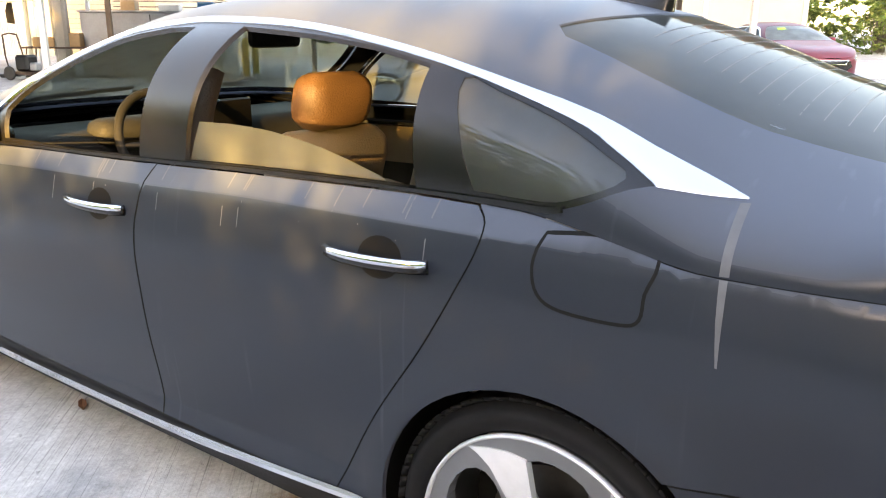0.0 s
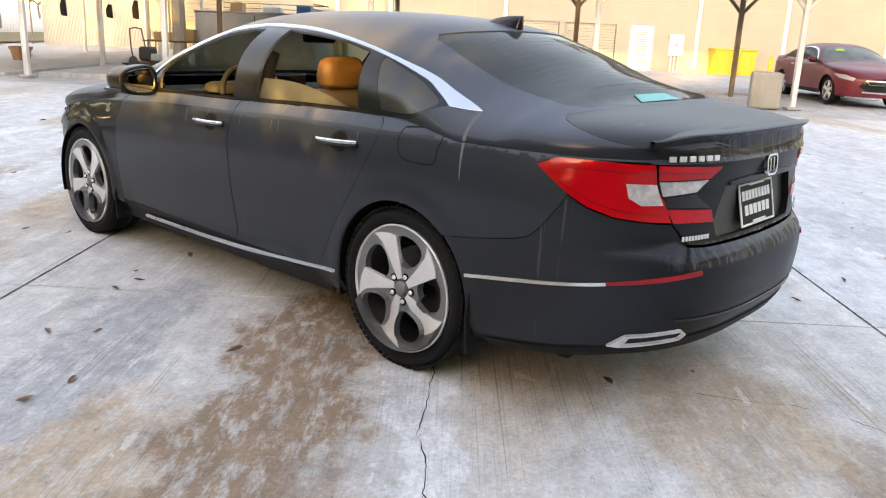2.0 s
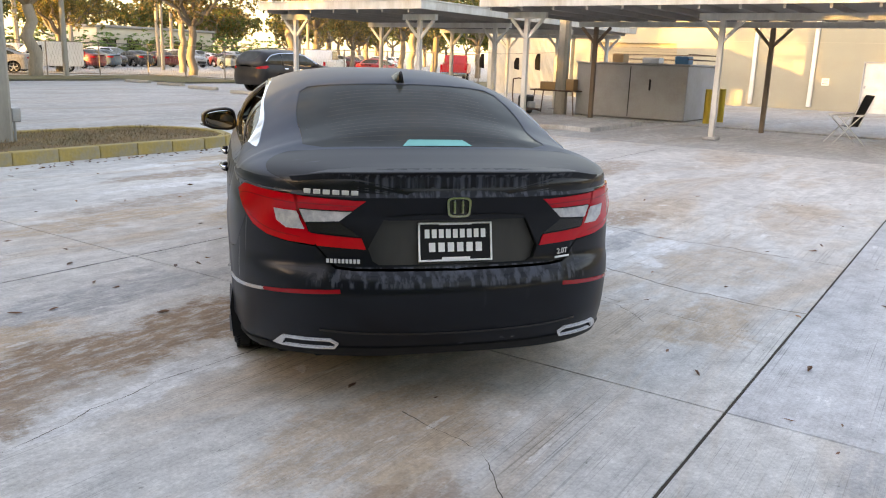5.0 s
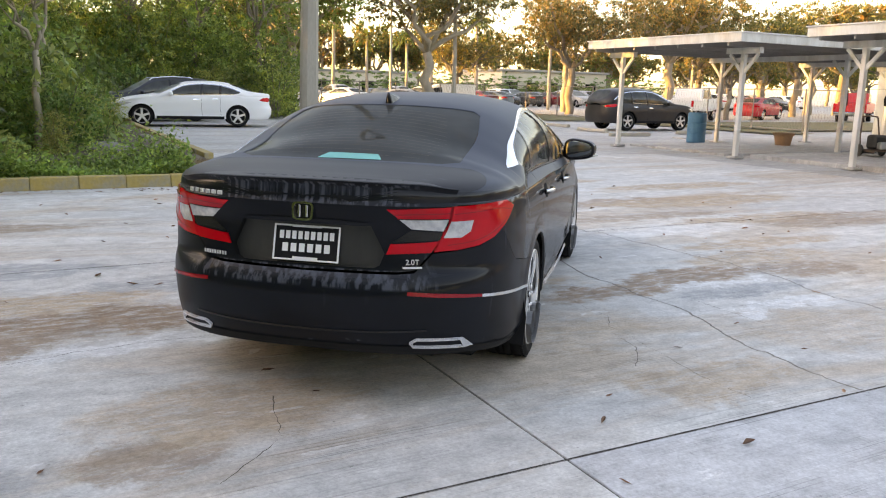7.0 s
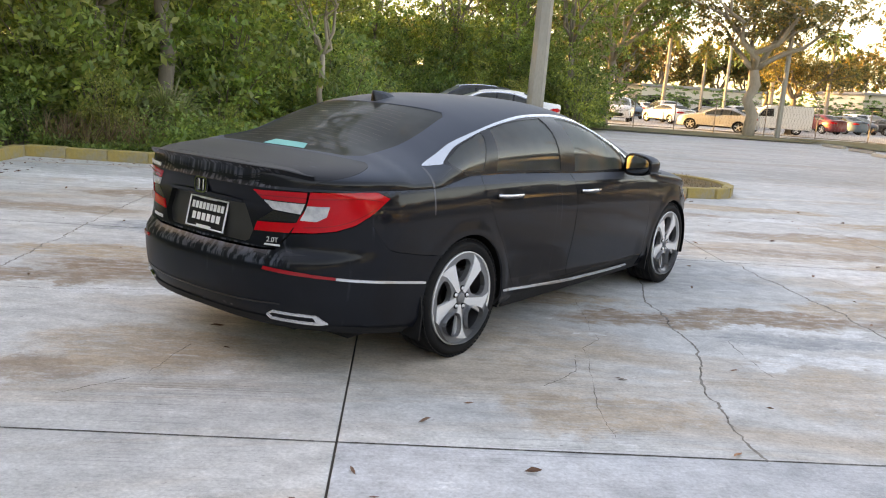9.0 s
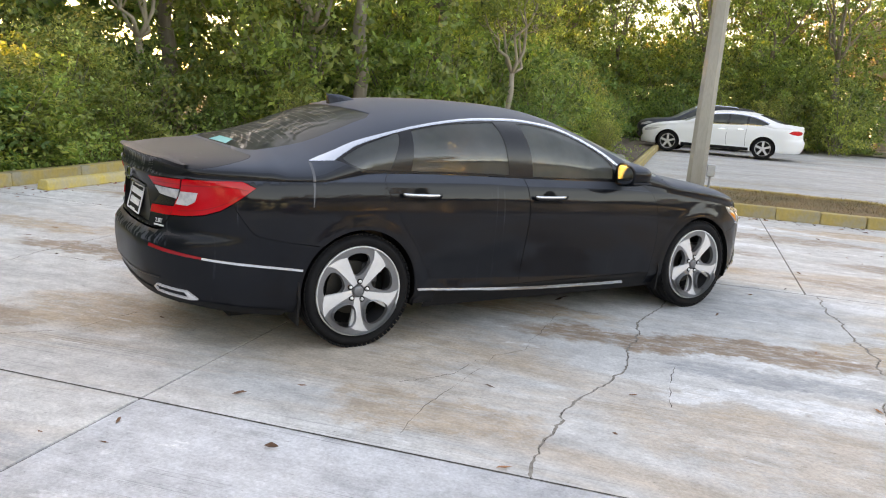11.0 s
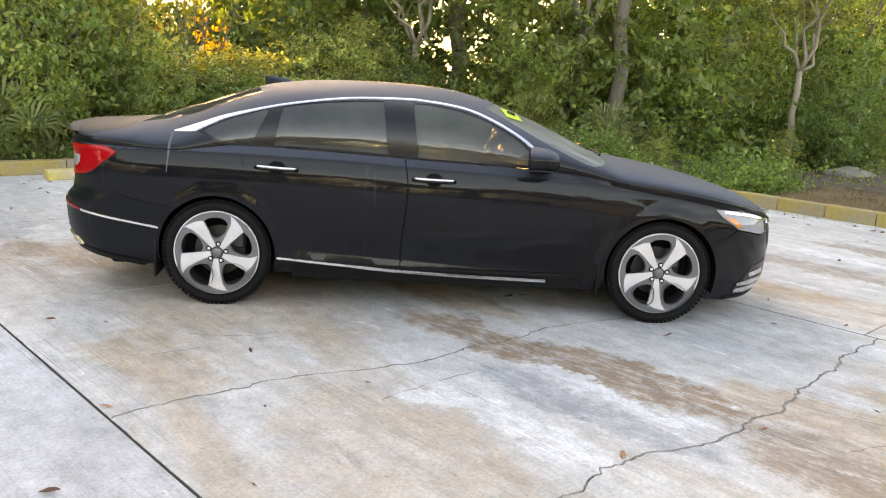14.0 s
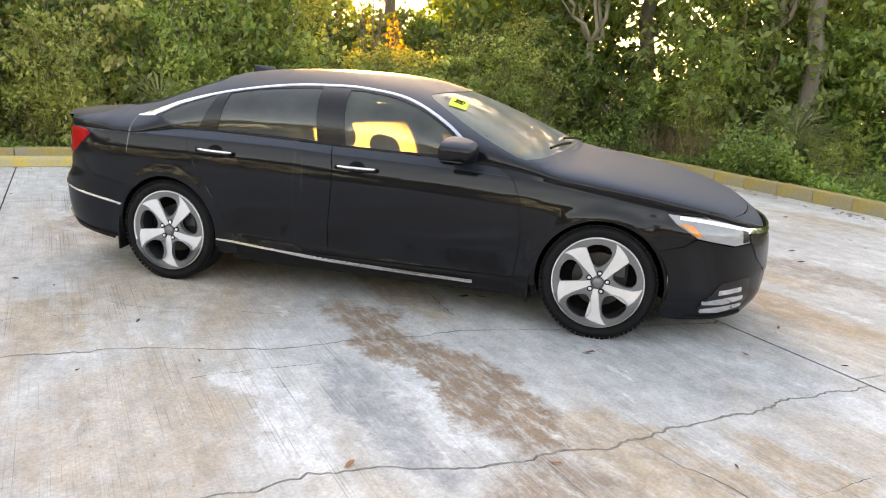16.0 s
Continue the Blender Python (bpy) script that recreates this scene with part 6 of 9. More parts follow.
def car_paint(name, base, dust, dust_amount, rough=0.2, streaks=0.0, metal=0.0, settled=0.0, left=0.0, bands=(), spec=0.05, coat=0.5):
    """Clear-coated paint with a film of dust on it, patchy, and dried water runs down the sides."""
    m = bpy.data.materials.new(name)
    m.use_nodes = True
    nt = m.node_tree
    b = nt.nodes["Principled BSDF"]
    N, L = nt.nodes.new, nt.links.new
    b.inputs["Metallic"].default_value = metal
    b.inputs["Specular IOR Level"].default_value = spec
    geo = N("ShaderNodeTexCoord")
    n = N("ShaderNodeTexNoise")
    n.inputs["Scale"].default_value, n.inputs["Detail"].default_value = 2.4, 8
    L(geo.outputs["Object"], n.inputs["Vector"])
    r = N("ShaderNodeMapRange")
    for i, v in ((1, 0.3), (2, 0.75), (3, dust_amount * 0.45), (4, dust_amount)):
        r.inputs[i].default_value = v
    L(n.outputs["Fac"], r.inputs[0])
    fac = r.outputs[0]
    if streaks:
        mp = N("ShaderNodeMapping")
        mp.inputs["Scale"].default_value = (9, 30, 0.8)
        L(geo.outputs["Object"], mp.inputs["Vector"])
        s = N("ShaderNodeTexNoise")
        s.inputs["Scale"].default_value, s.inputs["Detail"].default_value = 1.0, 3
        L(mp.outputs[0], s.inputs["Vector"])
        sr = N("ShaderNodeMapRange")
        for i, v in ((1, 0.64), (2, 0.72), (3, 0.0), (4, streaks)):
            sr.inputs[i].default_value = v
        L(s.outputs["Fac"], sr.inputs[0])
        big = N("ShaderNodeMapRange")
        for i, v in ((1, 0.5), (2, 0.62), (3, 0.0), (4, 1.0)):
            big.inputs[i].default_value = v
        L(n.outputs["Fac"], big.inputs[0])
        mul = N("ShaderNodeMath")
        mul.operation = "MULTIPLY_ADD"
        L(sr.outputs[0], mul.inputs[0])
        L(big.outputs[0], mul.inputs[1])
        L(fac, mul.inputs[2])
        fac = mul.outputs[0]
    mix = N("ShaderNodeMix")
    mix.data_type = "RGBA"
    mix.inputs[6].default_value, mix.inputs[7].default_value = (*base, 1), (*dust, 1)
    L(fac, mix.inputs[0])
    L(mix.outputs[2], b.inputs["Base Color"])
    where = N("ShaderNodeSeparateXYZ")
    L(geo.outputs["Object"], where.inputs[0])
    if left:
        # dust on the left side, plus brightness from reflected sky put into the colour
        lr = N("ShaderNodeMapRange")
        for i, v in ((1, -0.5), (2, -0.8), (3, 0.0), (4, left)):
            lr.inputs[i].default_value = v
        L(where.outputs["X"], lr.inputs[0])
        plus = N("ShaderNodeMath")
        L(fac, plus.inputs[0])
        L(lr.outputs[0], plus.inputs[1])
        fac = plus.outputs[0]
    for z0, z1 in bands:
        # dried runs below an edge
        mp = N("ShaderNodeMapping")
        mp.inputs["Scale"].default_value = (40, 30, 2.0)
        L(geo.outputs["Object"], mp.inputs["Vector"])
        s = N("ShaderNodeTexNoise")
        s.inputs["Scale"].default_value, s.inputs["Detail"].default_value = 1.0, 4
        L(mp.outputs[0], s.inputs["Vector"])
        sr = N("ShaderNodeMapRange")
        for i, v in ((1, 0.46), (2, 0.62), (3, 0.0), (4, 0.2)):
            sr.inputs[i].default_value = v
        L(s.outputs["Fac"], sr.inputs[0])
        zr = N("ShaderNodeMapRange")
        for i, v in ((1, z0), (2, z0 + 0.012), (3, 0.0), (4, 1.0)):
            zr.inputs[i].default_value = v
        L(where.outputs["Z"], zr.inputs[0])
        zt = N("ShaderNodeMapRange")
        for i, v in ((1, z1), (2, z1 + 0.006), (3, 1.0), (4, 0.0)):
            zt.inputs[i].default_value = v
        L(where.outputs["Z"], zt.inputs[0])
        back = N("ShaderNodeMapRange")
        for i, v in ((1, -1.0), (2, -1.04), (3, 0.0), (4, 1.0)):
            back.inputs[i].default_value = v
        L(where.outputs["Y"], back.inputs[0])
        rear = N("ShaderNodeMath")
        rear.operation = "MULTIPLY"
        L(back.outputs[0], rear.inputs[0])
        L(sr.outputs[0], rear.inputs[1])
        both, run = N("ShaderNodeMath"), N("ShaderNodeMath")
        both.operation, run.operation = "MULTIPLY", "MULTIPLY_ADD"
        L(zr.outputs[0], both.inputs[0])
        L(zt.outputs[0], both.inputs[1])
        L(both.outputs[0], run.inputs[0])
        L(rear.outputs[0], run.inputs[1])
        L(fac, run.inputs[2])
        fac = run.outputs[0]
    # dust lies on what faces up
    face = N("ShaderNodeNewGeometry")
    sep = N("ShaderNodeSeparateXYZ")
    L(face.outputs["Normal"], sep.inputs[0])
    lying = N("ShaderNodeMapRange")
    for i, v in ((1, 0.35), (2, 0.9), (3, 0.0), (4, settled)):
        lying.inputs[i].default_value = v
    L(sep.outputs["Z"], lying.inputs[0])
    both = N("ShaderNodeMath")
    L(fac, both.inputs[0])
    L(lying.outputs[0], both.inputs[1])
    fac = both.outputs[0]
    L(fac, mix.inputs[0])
    rr = N("ShaderNodeMapRange")
    for i, v in ((1, 0.0), (2, 0.2), (3, rough), (4, rough + 0.3)):
        rr.inputs[i].default_value = v
    L(fac, rr.inputs[0])
    film = N("ShaderNodeMapRange")
    for i, v in ((1, 0.4), (2, 0.9), (3, 0.0), (4, 0.4 if settled else 0.0)):
        film.inputs[i].default_value = v
    L(sep.outputs["Z"], film.inputs[0])
    dull = N("ShaderNodeMath")
    L(rr.outputs[0], dull.inputs[0])
    L(film.outputs[0], dull.inputs[1])
    L(dull.outputs[0], b.inputs["Coat Roughness"])
    b.inputs["Roughness"].default_value = 0.5
    shine = N("ShaderNodeMapRange")
    for i, v in ((1, 0.35), (2, 0.9), (3, coat), (4, coat * 1.3)):
        shine.inputs[i].default_value = v
    L(sep.outputs["Z"], shine.inputs[0])
    L(shine.outputs[0], b.inputs["Coat Weight"])
    # the clear coat is never quite flat
    peel, relief = N("ShaderNodeTexNoise"), N("ShaderNodeBump")
    peel.inputs["Scale"].default_value, peel.inputs["Detail"].default_value = 5.0, 3
    L(geo.outputs["Object"], peel.inputs["Vector"])
    relief.inputs["Strength"].default_value, relief.inputs["Distance"].default_value = 0.25, 0.006
    L(peel.outputs["Fac"], relief.inputs["Height"])
    L(relief.outputs[0], b.inputs["Coat Normal"])
    return m


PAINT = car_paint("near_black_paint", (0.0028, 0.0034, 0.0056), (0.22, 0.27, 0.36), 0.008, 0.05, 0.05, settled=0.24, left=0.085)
DRIP = material("dried_water_run", (0.10, 0.104, 0.115), 0.6, grain=0.5, scale=40)
PAINT_DECK = car_paint("dusty_near_black_paint", (0.003, 0.0037, 0.006), (0.28, 0.30, 0.34), 0.03, 0.12, 0.2, settled=0.06)
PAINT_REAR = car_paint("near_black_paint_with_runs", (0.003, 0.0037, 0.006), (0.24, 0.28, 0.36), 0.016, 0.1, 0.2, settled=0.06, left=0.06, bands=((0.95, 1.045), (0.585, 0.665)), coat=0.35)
PAINT_CLEAN = car_paint("glossy_near_black_paint", (0.0028, 0.0034, 0.0052), (0.28, 0.29, 0.30), 0.006, 0.03, 0.0, settled=0.06, coat=0.5)
GLOSS_BLACK = material("gloss_black_trim", (0.006, 0.006, 0.007), 0.25, coat=0.0, grain=0.2)
BLACK_PLASTIC = material("black_plastic", (0.010, 0.010, 0.011), 0.55, grain=0.3, scale=120, bump=0.1)
CHROME = material("chrome", (0.80, 0.81, 0.83), 0.12, 1.0, grain=0.1, scale=8)
RUBBER = material("tyre_rubber", (0.008, 0.008, 0.009), 0.7, grain=0.4, scale=70, wear=(0.016, 0.016, 0.016), wear_scale=8, wear_amount=0.4)
ALLOY = material("machined_alloy", (0.80, 0.80, 0.81), 0.27, 0.45, grain=0.15, scale=40, wear=(0.45, 0.43, 0.4), wear_scale=6, wear_amount=0.3)
ALLOY_DARK = material("dark_grey_alloy", (0.10, 0.10, 0.105), 0.4, 0.6, grain=0.2, scale=40)
STEEL = material("brake_steel", (0.07, 0.066, 0.062), 0.45, 0.8, grain=0.3, scale=60)
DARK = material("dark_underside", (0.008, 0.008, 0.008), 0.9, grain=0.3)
RED_REFLECT = material("red_reflector", (0.30, 0.006, 0.012), 0.25, grain=0.25, scale=30)
RED_LENS = material("red_lens", (0.50, 0.003, 0.010), 0.1, coat=0.1, spec=0.3, grain=0.5, scale=6)
RED_DEEP = material("deep_red_lens", (0.32, 0.004, 0.010), 0.12, coat=0.2, grain=0.25, scale=5)
CLEAR_LENS = material("clear_lens", (0.36, 0.36, 0.38), 0.15, coat=1.0, grain=0.8, scale=30, wear=(0.6, 0.58, 0.58), wear_scale=18, wear_amount=0.8)
HEAD_LENS = material("head_lamp_lens", (0.27, 0.28, 0.30), 0.1, coat=0.6, grain=0.5, scale=9)
DUSTY_BLACK = material("dusty_black_panel", (0.022, 0.021, 0.020), 0.45, grain=0.6, scale=4, wear=(0.05, 0.048, 0.045), wear_scale=6, stretch=(1, 1, 0.2))
ALLOY_GREY = material("grey_alloy_face", (0.19, 0.195, 0.205), 0.33, 0.5, grain=0.15, scale=30)
AMBER_LENS = material("amber_lens", (0.75, 0.22, 0.03), 0.15, coat=0.8)
# seat leather with the sun's orange put into its colour; pillar lining shares it
TAN_SUN_TINT = material("sun_tinted_leather", (0.11, 0.062, 0.034), 0.5, grain=0.25, scale=160, bump=0.25, wear=(0.10, 0.055, 0.03), wear_scale=3)
TAN_PALE = material("pale_tan_leather", (0.22, 0.165, 0.115), 0.5, grain=0.25, scale=160, bump=0.25)
SOFT_BLACK = material("soft_black_vinyl", (0.02, 0.021, 0.023), 0.6, grain=0.3, scale=140, bump=0.2)
HEADLINER = material("pale_headliner", (0.45, 0.42, 0.38), 0.9, grain=0.15, scale=200)
GLASS_TINT = glass_material("tinted_glass", (0.20, 0.235, 0.225), 0.02, straight=0.07, film=0.28, slant=0.45)
GLASS_DOOR = glass_material("tinted_door_glass", (0.06, 0.075, 0.073), 0.02, straight=0.08, film=0.2, slant=0.45, spread=0.7)
# rear window and windshield film also carry reflected pale sky in their colour
GLASS_REAR = glass_material("dark_tinted_glass", (0.03, 0.04, 0.04), 0.04, power=4.5, straight=0.05, slant=0.25, film=0.2)
GLASS_CLEAR = glass_material("windshield_glass", (0.50, 0.62, 0.56), power=4.2, film=0.75)
WIRE = material("heater_wire", (0.10, 0.075, 0.05), 0.5)
WHITE_PRINT = material("white_print", (0.75, 0.75, 0.74), 0.5, grain=0.1)
NEON = material("neon_sticker", (0.5, 0.78, 0.03), 0.5, grain=0.15)
TEAL = material("teal_paper", (0.13, 0.48, 0.46), 0.7, grain=0.15, scale=15)
MIRROR = material("mirror_glass", (0.42, 0.44, 0.45), 0.02, 1.0)

for dull in (RUBBER, BLACK_PLASTIC, SOFT_BLACK, DARK):
    dull.node_tree.nodes["Principled BSDF"].inputs["Specular IOR Level"].default_value = 0.15


def wheel_parts(parent, x, y, side, r=0.335, rim=0.2415, fine=True, tyre_w=0.235, phase=0.0):
    """A wheel as a part of a car: tyre, rim, spokes, hub cap, brake disc. side: 1 the right, -1 the left."""
    w = new("wheel")
    w.parent = parent
    w.matrix_basis = Matrix.Translation((x, y, r)) @ (Matrix.Rotation(math.pi, 4, "Z") if side < 0 else Matrix())
    n = 96 if fine else 32
    hw = tyre_w / 2
    bm = bmesh.new()
    # outer side of the tyre lies at local x = +0.02
    o = 0.02
    prof = [(rim, o - 0.012), (rim + 0.15 * (r - rim), o - 0.001), (rim + 0.4 * (r - rim), o + 0.005), (rim + 0.62 * (r - rim), o + 0.006), (r - 0.018, o - 0.004), (r - 0.006, o - 0.018),
            (r - 0.001, o - 0.034)]
    grooves = []
    if fine:
        for c in (0.075, 0.117, 0.159):
            grooves += [(r, o - c + 0.006), (r - 0.008, o - c + 0.004), (r - 0.008, o - c - 0.004), (r, o - c - 0.006)]
    inner = [(r - 0.006, o - 2 * hw + 0.018), (r - 0.03, o - 2 * hw), (rim, o - 2 * hw + 0.01)]
    add_lathe(bm, prof + grooves + inner, n)
    if fine:
        # shoulder tread blocks
        for k in range(72):
            a = 2 * math.pi * k / 72
            m = Matrix.Rotation(a, 4, "X") @ Matrix.Translation((o - 0.021, 0, r - 0.0065)) @ Matrix.Rotation(radians(-28), 4, "Y")
            add_box(bm, (0, 0, 0), (0.034, 0.0235, 0.006), rot=None)
            bmesh.ops.transform(bm, matrix=m, verts=bm.verts[-8:])
    part("tyre", bm, RUBBER, w, "black low-profile tyre", smooth=True)
    bm = bmesh.new()
    add_lathe(bm, [(rim - 0.002, o - 0.004), (rim - 0.006, o - 0.002), (rim - 0.014, o - 0.012), (rim - 0.022, o - 0.03), (rim - 0.036, o - 0.12), (rim - 0.03, o - 0.21),
                   (rim, o - 0.22)], n)
    part("rim", bm, ALLOY_DARK, w, "dark grey alloy rim", smooth=True)
    bm = bmesh.new()
    add_lathe(bm, [(rim - 0.001, o - 0.006), (rim - 0.003, o + 0.002), (rim - 0.006, o + 0.003), (rim - 0.010, o - 0.001), (rim - 0.011, o - 0.014), (rim - 0.006, o - 0.022)], n, closed=True)
    part("rim_lip", bm, ALLOY, w, "bright machined rim edge", smooth=True)
    if not fine:
        # a far wheel: a dished disc with five spokes in one piece
        bm = bmesh.new()
        add_lathe(bm, [(0.001, 0.0), (0.05, 0.0), (0.06, -0.03), (rim - 0.03, -0.03)], 24)
        part("wheel_back", bm, DARK, w)
        bm = bmesh.new()
        for i in range(5):
            m5 = Matrix.Rotation(2 * math.pi * i / 5, 4, "X") @ Matrix.Translation((-0.004, 0, rim * 0.52))
            k = len(bm.verts)
            add_box(bm, (0, 0, 0), (0.03, 0.065, rim * 0.9), rot=None)
            bm.verts.ensure_lookup_table()
            bmesh.ops.transform(bm, matrix=m5, verts=bm.verts[k:])
        add_lathe(bm, [(0.001, 0.012), (0.035, 0.01), (0.05, -0.01)], 16)
        part("spider", bm, ALLOY, w, "bright five-spoke wheel centre")
        return w
    k5 = rim / 0.2415

    def blade(outline, front, back):
        bm = bmesh.new()
        a = [bm.verts.new((front(u), t * k5, u * k5)) for u, t in outline]
        b = [bm.verts.new((back(u), t * k5 * 1.04, u * k5)) for u, t in outline]
        bm.faces.new(a)
        bm.faces.new(b[::-1])
        for i in range(len(a)):
            j = (i + 1) % len(a)
            bm.faces.new((a[j], a[i], b[i], b[j]))
        bmesh.ops.recalc_face_normals(bm, faces=bm.faces)
        return bm
    # one edge of a spoke runs out straight, the other sweeps round into the rim
    face = [(0.036, 0.018), (0.10, 0.029), (0.190, 0.046), (0.2075, 0.012), (0.2165, -0.024), (0.2215, -0.066), (0.2085, -0.052), (0.181, -0.034), (0.12, -0.020), (0.036, -0.008)]
    dish = lambda y, z: Vector((0.001 + 0.05 * math.hypot(y, z), y, z))
    ovals = []
    for i in range(5):
        a0 = 2 * math.pi * (i + 0.5) / 5 + math.pi + phase + 0.06
        hole = []
        for j in range(18):
            b = 2 * math.pi * j / 18
            rr, tt = 0.142 + 0.061 * math.sin(b), (0.066 + 0.022 * math.sin(b)) * math.cos(b)
            hole.append(((rr * -math.sin(a0) + tt * math.cos(a0)) * k5, (rr * math.cos(a0) + tt * math.sin(a0)) * k5))
        ovals.append(hole)
    ring = [((rim - 0.012) * math.cos(2 * math.pi * j / 60), (rim - 0.012) * math.sin(2 * math.pi * j / 60)) for j in range(60)]
    ring = [(y * (rim - 0.0105) / (rim - 0.012), z * (rim - 0.0105) / (rim - 0.012)) for y, z in ring]
    plate = skin("wheel_face", dish, ring, ALLOY_GREY, w, holes=ovals, step=0.03, gap=0, thick=0.032, exact=False, label="grey alloy wheel face with five oval holes")
    bm = bmesh.new()
    bm.from_mesh(plate.data)
    bmesh.ops.remove_doubles(bm, verts=bm.verts, dist=1e-5)
    for f in bm.faces:
        f.smooth = False
    bm.to_mesh(plate.data)
    bm.free()
    spoke_me = None
    for i in range(5):
        rot = Matrix.Rotation(2 * math.pi * i / 5 + math.pi + phase, 4, "X")
        if spoke_me is None:
            s = part("spoke", blade(face, lambda u: 0.0055 + 0.05 * u * k5, lambda u: -0.01 + 0.05 * u * k5), ALLOY, w, "bright machined spoke", m=rot)
            spoke_me = s.data
        else:
            link_mesh("spoke", spoke_me, None, w, "bright machined spoke", m=rot)
    bm = bmesh.new()
    add_lathe(bm, [(0.0005, 0.017), (0.024, 0.016), (0.029, 0.013), (0.031, 0.0)], 24)
    part("hub_cap", bm, ALLOY_GREY, w, "small round grey hub cap", smooth=True)
    bm = bmesh.new()
    add_lathe(bm, [(0.03, 0.003), (0.05, 0.003), (0.066, 0.0), (0.07, -0.05)], 30)
    part("hub", bm, ALLOY_DARK, w, smooth=True)
    if fine:
        for i in range(5):
            a = 2 * math.pi * (i + 0.5) / 5 + math.pi + phase + math.pi / 2
            bm = bmesh.new()
            add_lathe(bm, [(0.0005, 0.009), (0.0075, 0.007), (0.0115, 0.0), (0.0115, -0.02)], 6)
            part("wheel_nut", bm, ALLOY, w, m=Matrix.Translation((0.010, 0.056 * math.cos(a - 0.15), 0.056 * math.sin(a - 0.15))))
            bm = bmesh.new()
            add_lathe(bm, [(0.010, 0.0045), (0.0165, 0.0045), (0.0165, -0.01)], 14)
            part("nut_seat", bm, DARK, w, m=Matrix.Translation((0.0045, 0.056 * math.cos(a - 0.15), 0.056 * math.sin(a - 0.15))))
    bm = bmesh.new()
    add_lathe(bm, [(0.06, -0.085), (0.158, -0.085), (0.158, -0.108), (0.06, -0.108)], 48, closed=True)
    part("brake_disc", bm, STEEL, w, smooth=False)
    bm = box((-0.095, 0.11, 0.08), (0.06, 0.10, 0.13), 0.015)
    part("brake_caliper", bm, ALLOY_DARK, w)
    bm = bmesh.new()
    add_lathe(bm, [(0.001, -0.12), (r * 0.68, -0.13)], 32)
    part("wheel_back", bm, DARK, w)
    return w


def build_sedan():
    S = SEDAN
    car = thing("sedan", Matrix(), "dusty near-black four-door sedan with chrome window trim, parked", "car")
    R, T = S.ring, S.top

    def bz(s):
        return S.belt(R(s, 0.8).y)

    def along_belt(a, b, n=24, d=0.001):
        return [(a + (b - a) * i / n, bz(a + (b - a) * i / n) - d) for i in range(n + 1)]

    def side(pts):
        return [(y, S.top_v(y, z)) for y, z in pts]

    CR, CF = -0.3 - 0.9 * math.pi / 2, 2.85 + 0.9 * math.pi / 2

    def whole(half, c):
        """A half outline, from the middle round to the middle, closed by its mirror image."""
        return list(half) + [(2 * c - s, z) for s, z in half[::-1]]

    def whole_top(half):
        return list(half) + [(y, 2 - v) for y, v in half[::-1]]

    edge_f = spline([(2.19, bz(2.19) - 0.001), (2.295, 0.883), (2.35, 0.737), (2.366, 0.543), (2.345, 0.36), (2.335, 0.305)])
    edge_b = spline([(1.152, bz(1.152) - 0.001), (1.178, 0.82), (1.168, 0.64), (1.155, 0.5), (1.148, 0.305)])
    edge_r = spline([(0.178, bz(0.178) - 0.001), (0.142, 0.953), (0.233, 0.762), (0.378, 0.542), (0.49, 0.345), (0.51, 0.305)])
    tail_low = [(-0.79, 0.843), (-0.86, 0.803), (-0.95, 0.773), (-1.05, 0.758), (-1.16, 0.748)]
    cut_q = [(-0.24, 0.612), (-0.42, 0.635), (-0.60, 0.664), (-0.655, 0.68), (-0.70, 0.72), (-0.765, 0.80)] + tail_low[:1]
    fuel = spline([(0.02, 0.985), (-0.07, 0.992), (-0.165, 0.988), (-0.188, 0.965), (-0.175, 0.92), (-0.172, 0.878), (-0.139, 0.864), (-0.035, 0.865), (0.012, 0.884), (0.03, 0.93),
                   (0.02, 0.985)], 4)[:-1]
    # window opening, as y and z
    out_top = spline([(2.03, 1.045), (2.0, 1.077), (1.879, 1.166), (1.7, 1.258), (1.52, 1.319), (1.3, 1.349), (1.112, 1.357), (0.752, 1.341), (0.353, 1.279), (0.046, 1.196),
                      (-0.118, 1.134), (-0.29, 1.071)], 4)
    out_top = [(y, z - 0.010 * eased(-0.1, 0.3, y)) for y, z in out_top]
    in_top = spline([(2.0, 1.04), (1.975, 1.068), (1.86, 1.152), (1.69, 1.241), (1.515, 1.301), (1.3, 1.331), (1.112, 1.339), (0.752, 1.323), (0.353, 1.261), (0.05, 1.177),
                     (-0.06, 1.128), (-0.15, 1.081)], 4)
    bottom = spline([(-0.29, 1.069), (-0.14, 1.079), (-0.027, 1.036), (0.039, 1.019), (0.18, 1.0165), (0.724, 1.0075), (1.27, 0.9875), (1.957, 0.968), (2.06, 0.985), (2.03, 1.045)], 4)
    opening = side(out_top + bottom[1:-1])
    pane_f = side(spline([(1.232, 0.995), (1.225, 1.05), (1.19, 1.325)], 3) + spline([(1.3, 1.322), (1.5, 1.293), (1.68, 1.233), (1.85, 1.143), (1.93, 1.075)], 3)
                  + [(1.925, 0.985), (1.6, 0.985)])
    pane_r = side([(0.335, 1.022), (0.345, 1.08), (0.375, 1.258)] + spline([(0.55, 1.292), (0.75, 1.313), (1.0, 1.328)], 3) + [(1.02, 1.2), (1.045, 1.005), (0.7, 1.018)])
    pane_q = side(spline([(0.20, 1.032), (0.05, 1.031), (-0.02, 1.048), (-0.095, 1.088), (-0.045, 1.122), (0.06, 1.17), (0.2, 1.215), (0.285, 1.236), (0.25, 1.14), (0.20, 1.032)], 3)[:-1])
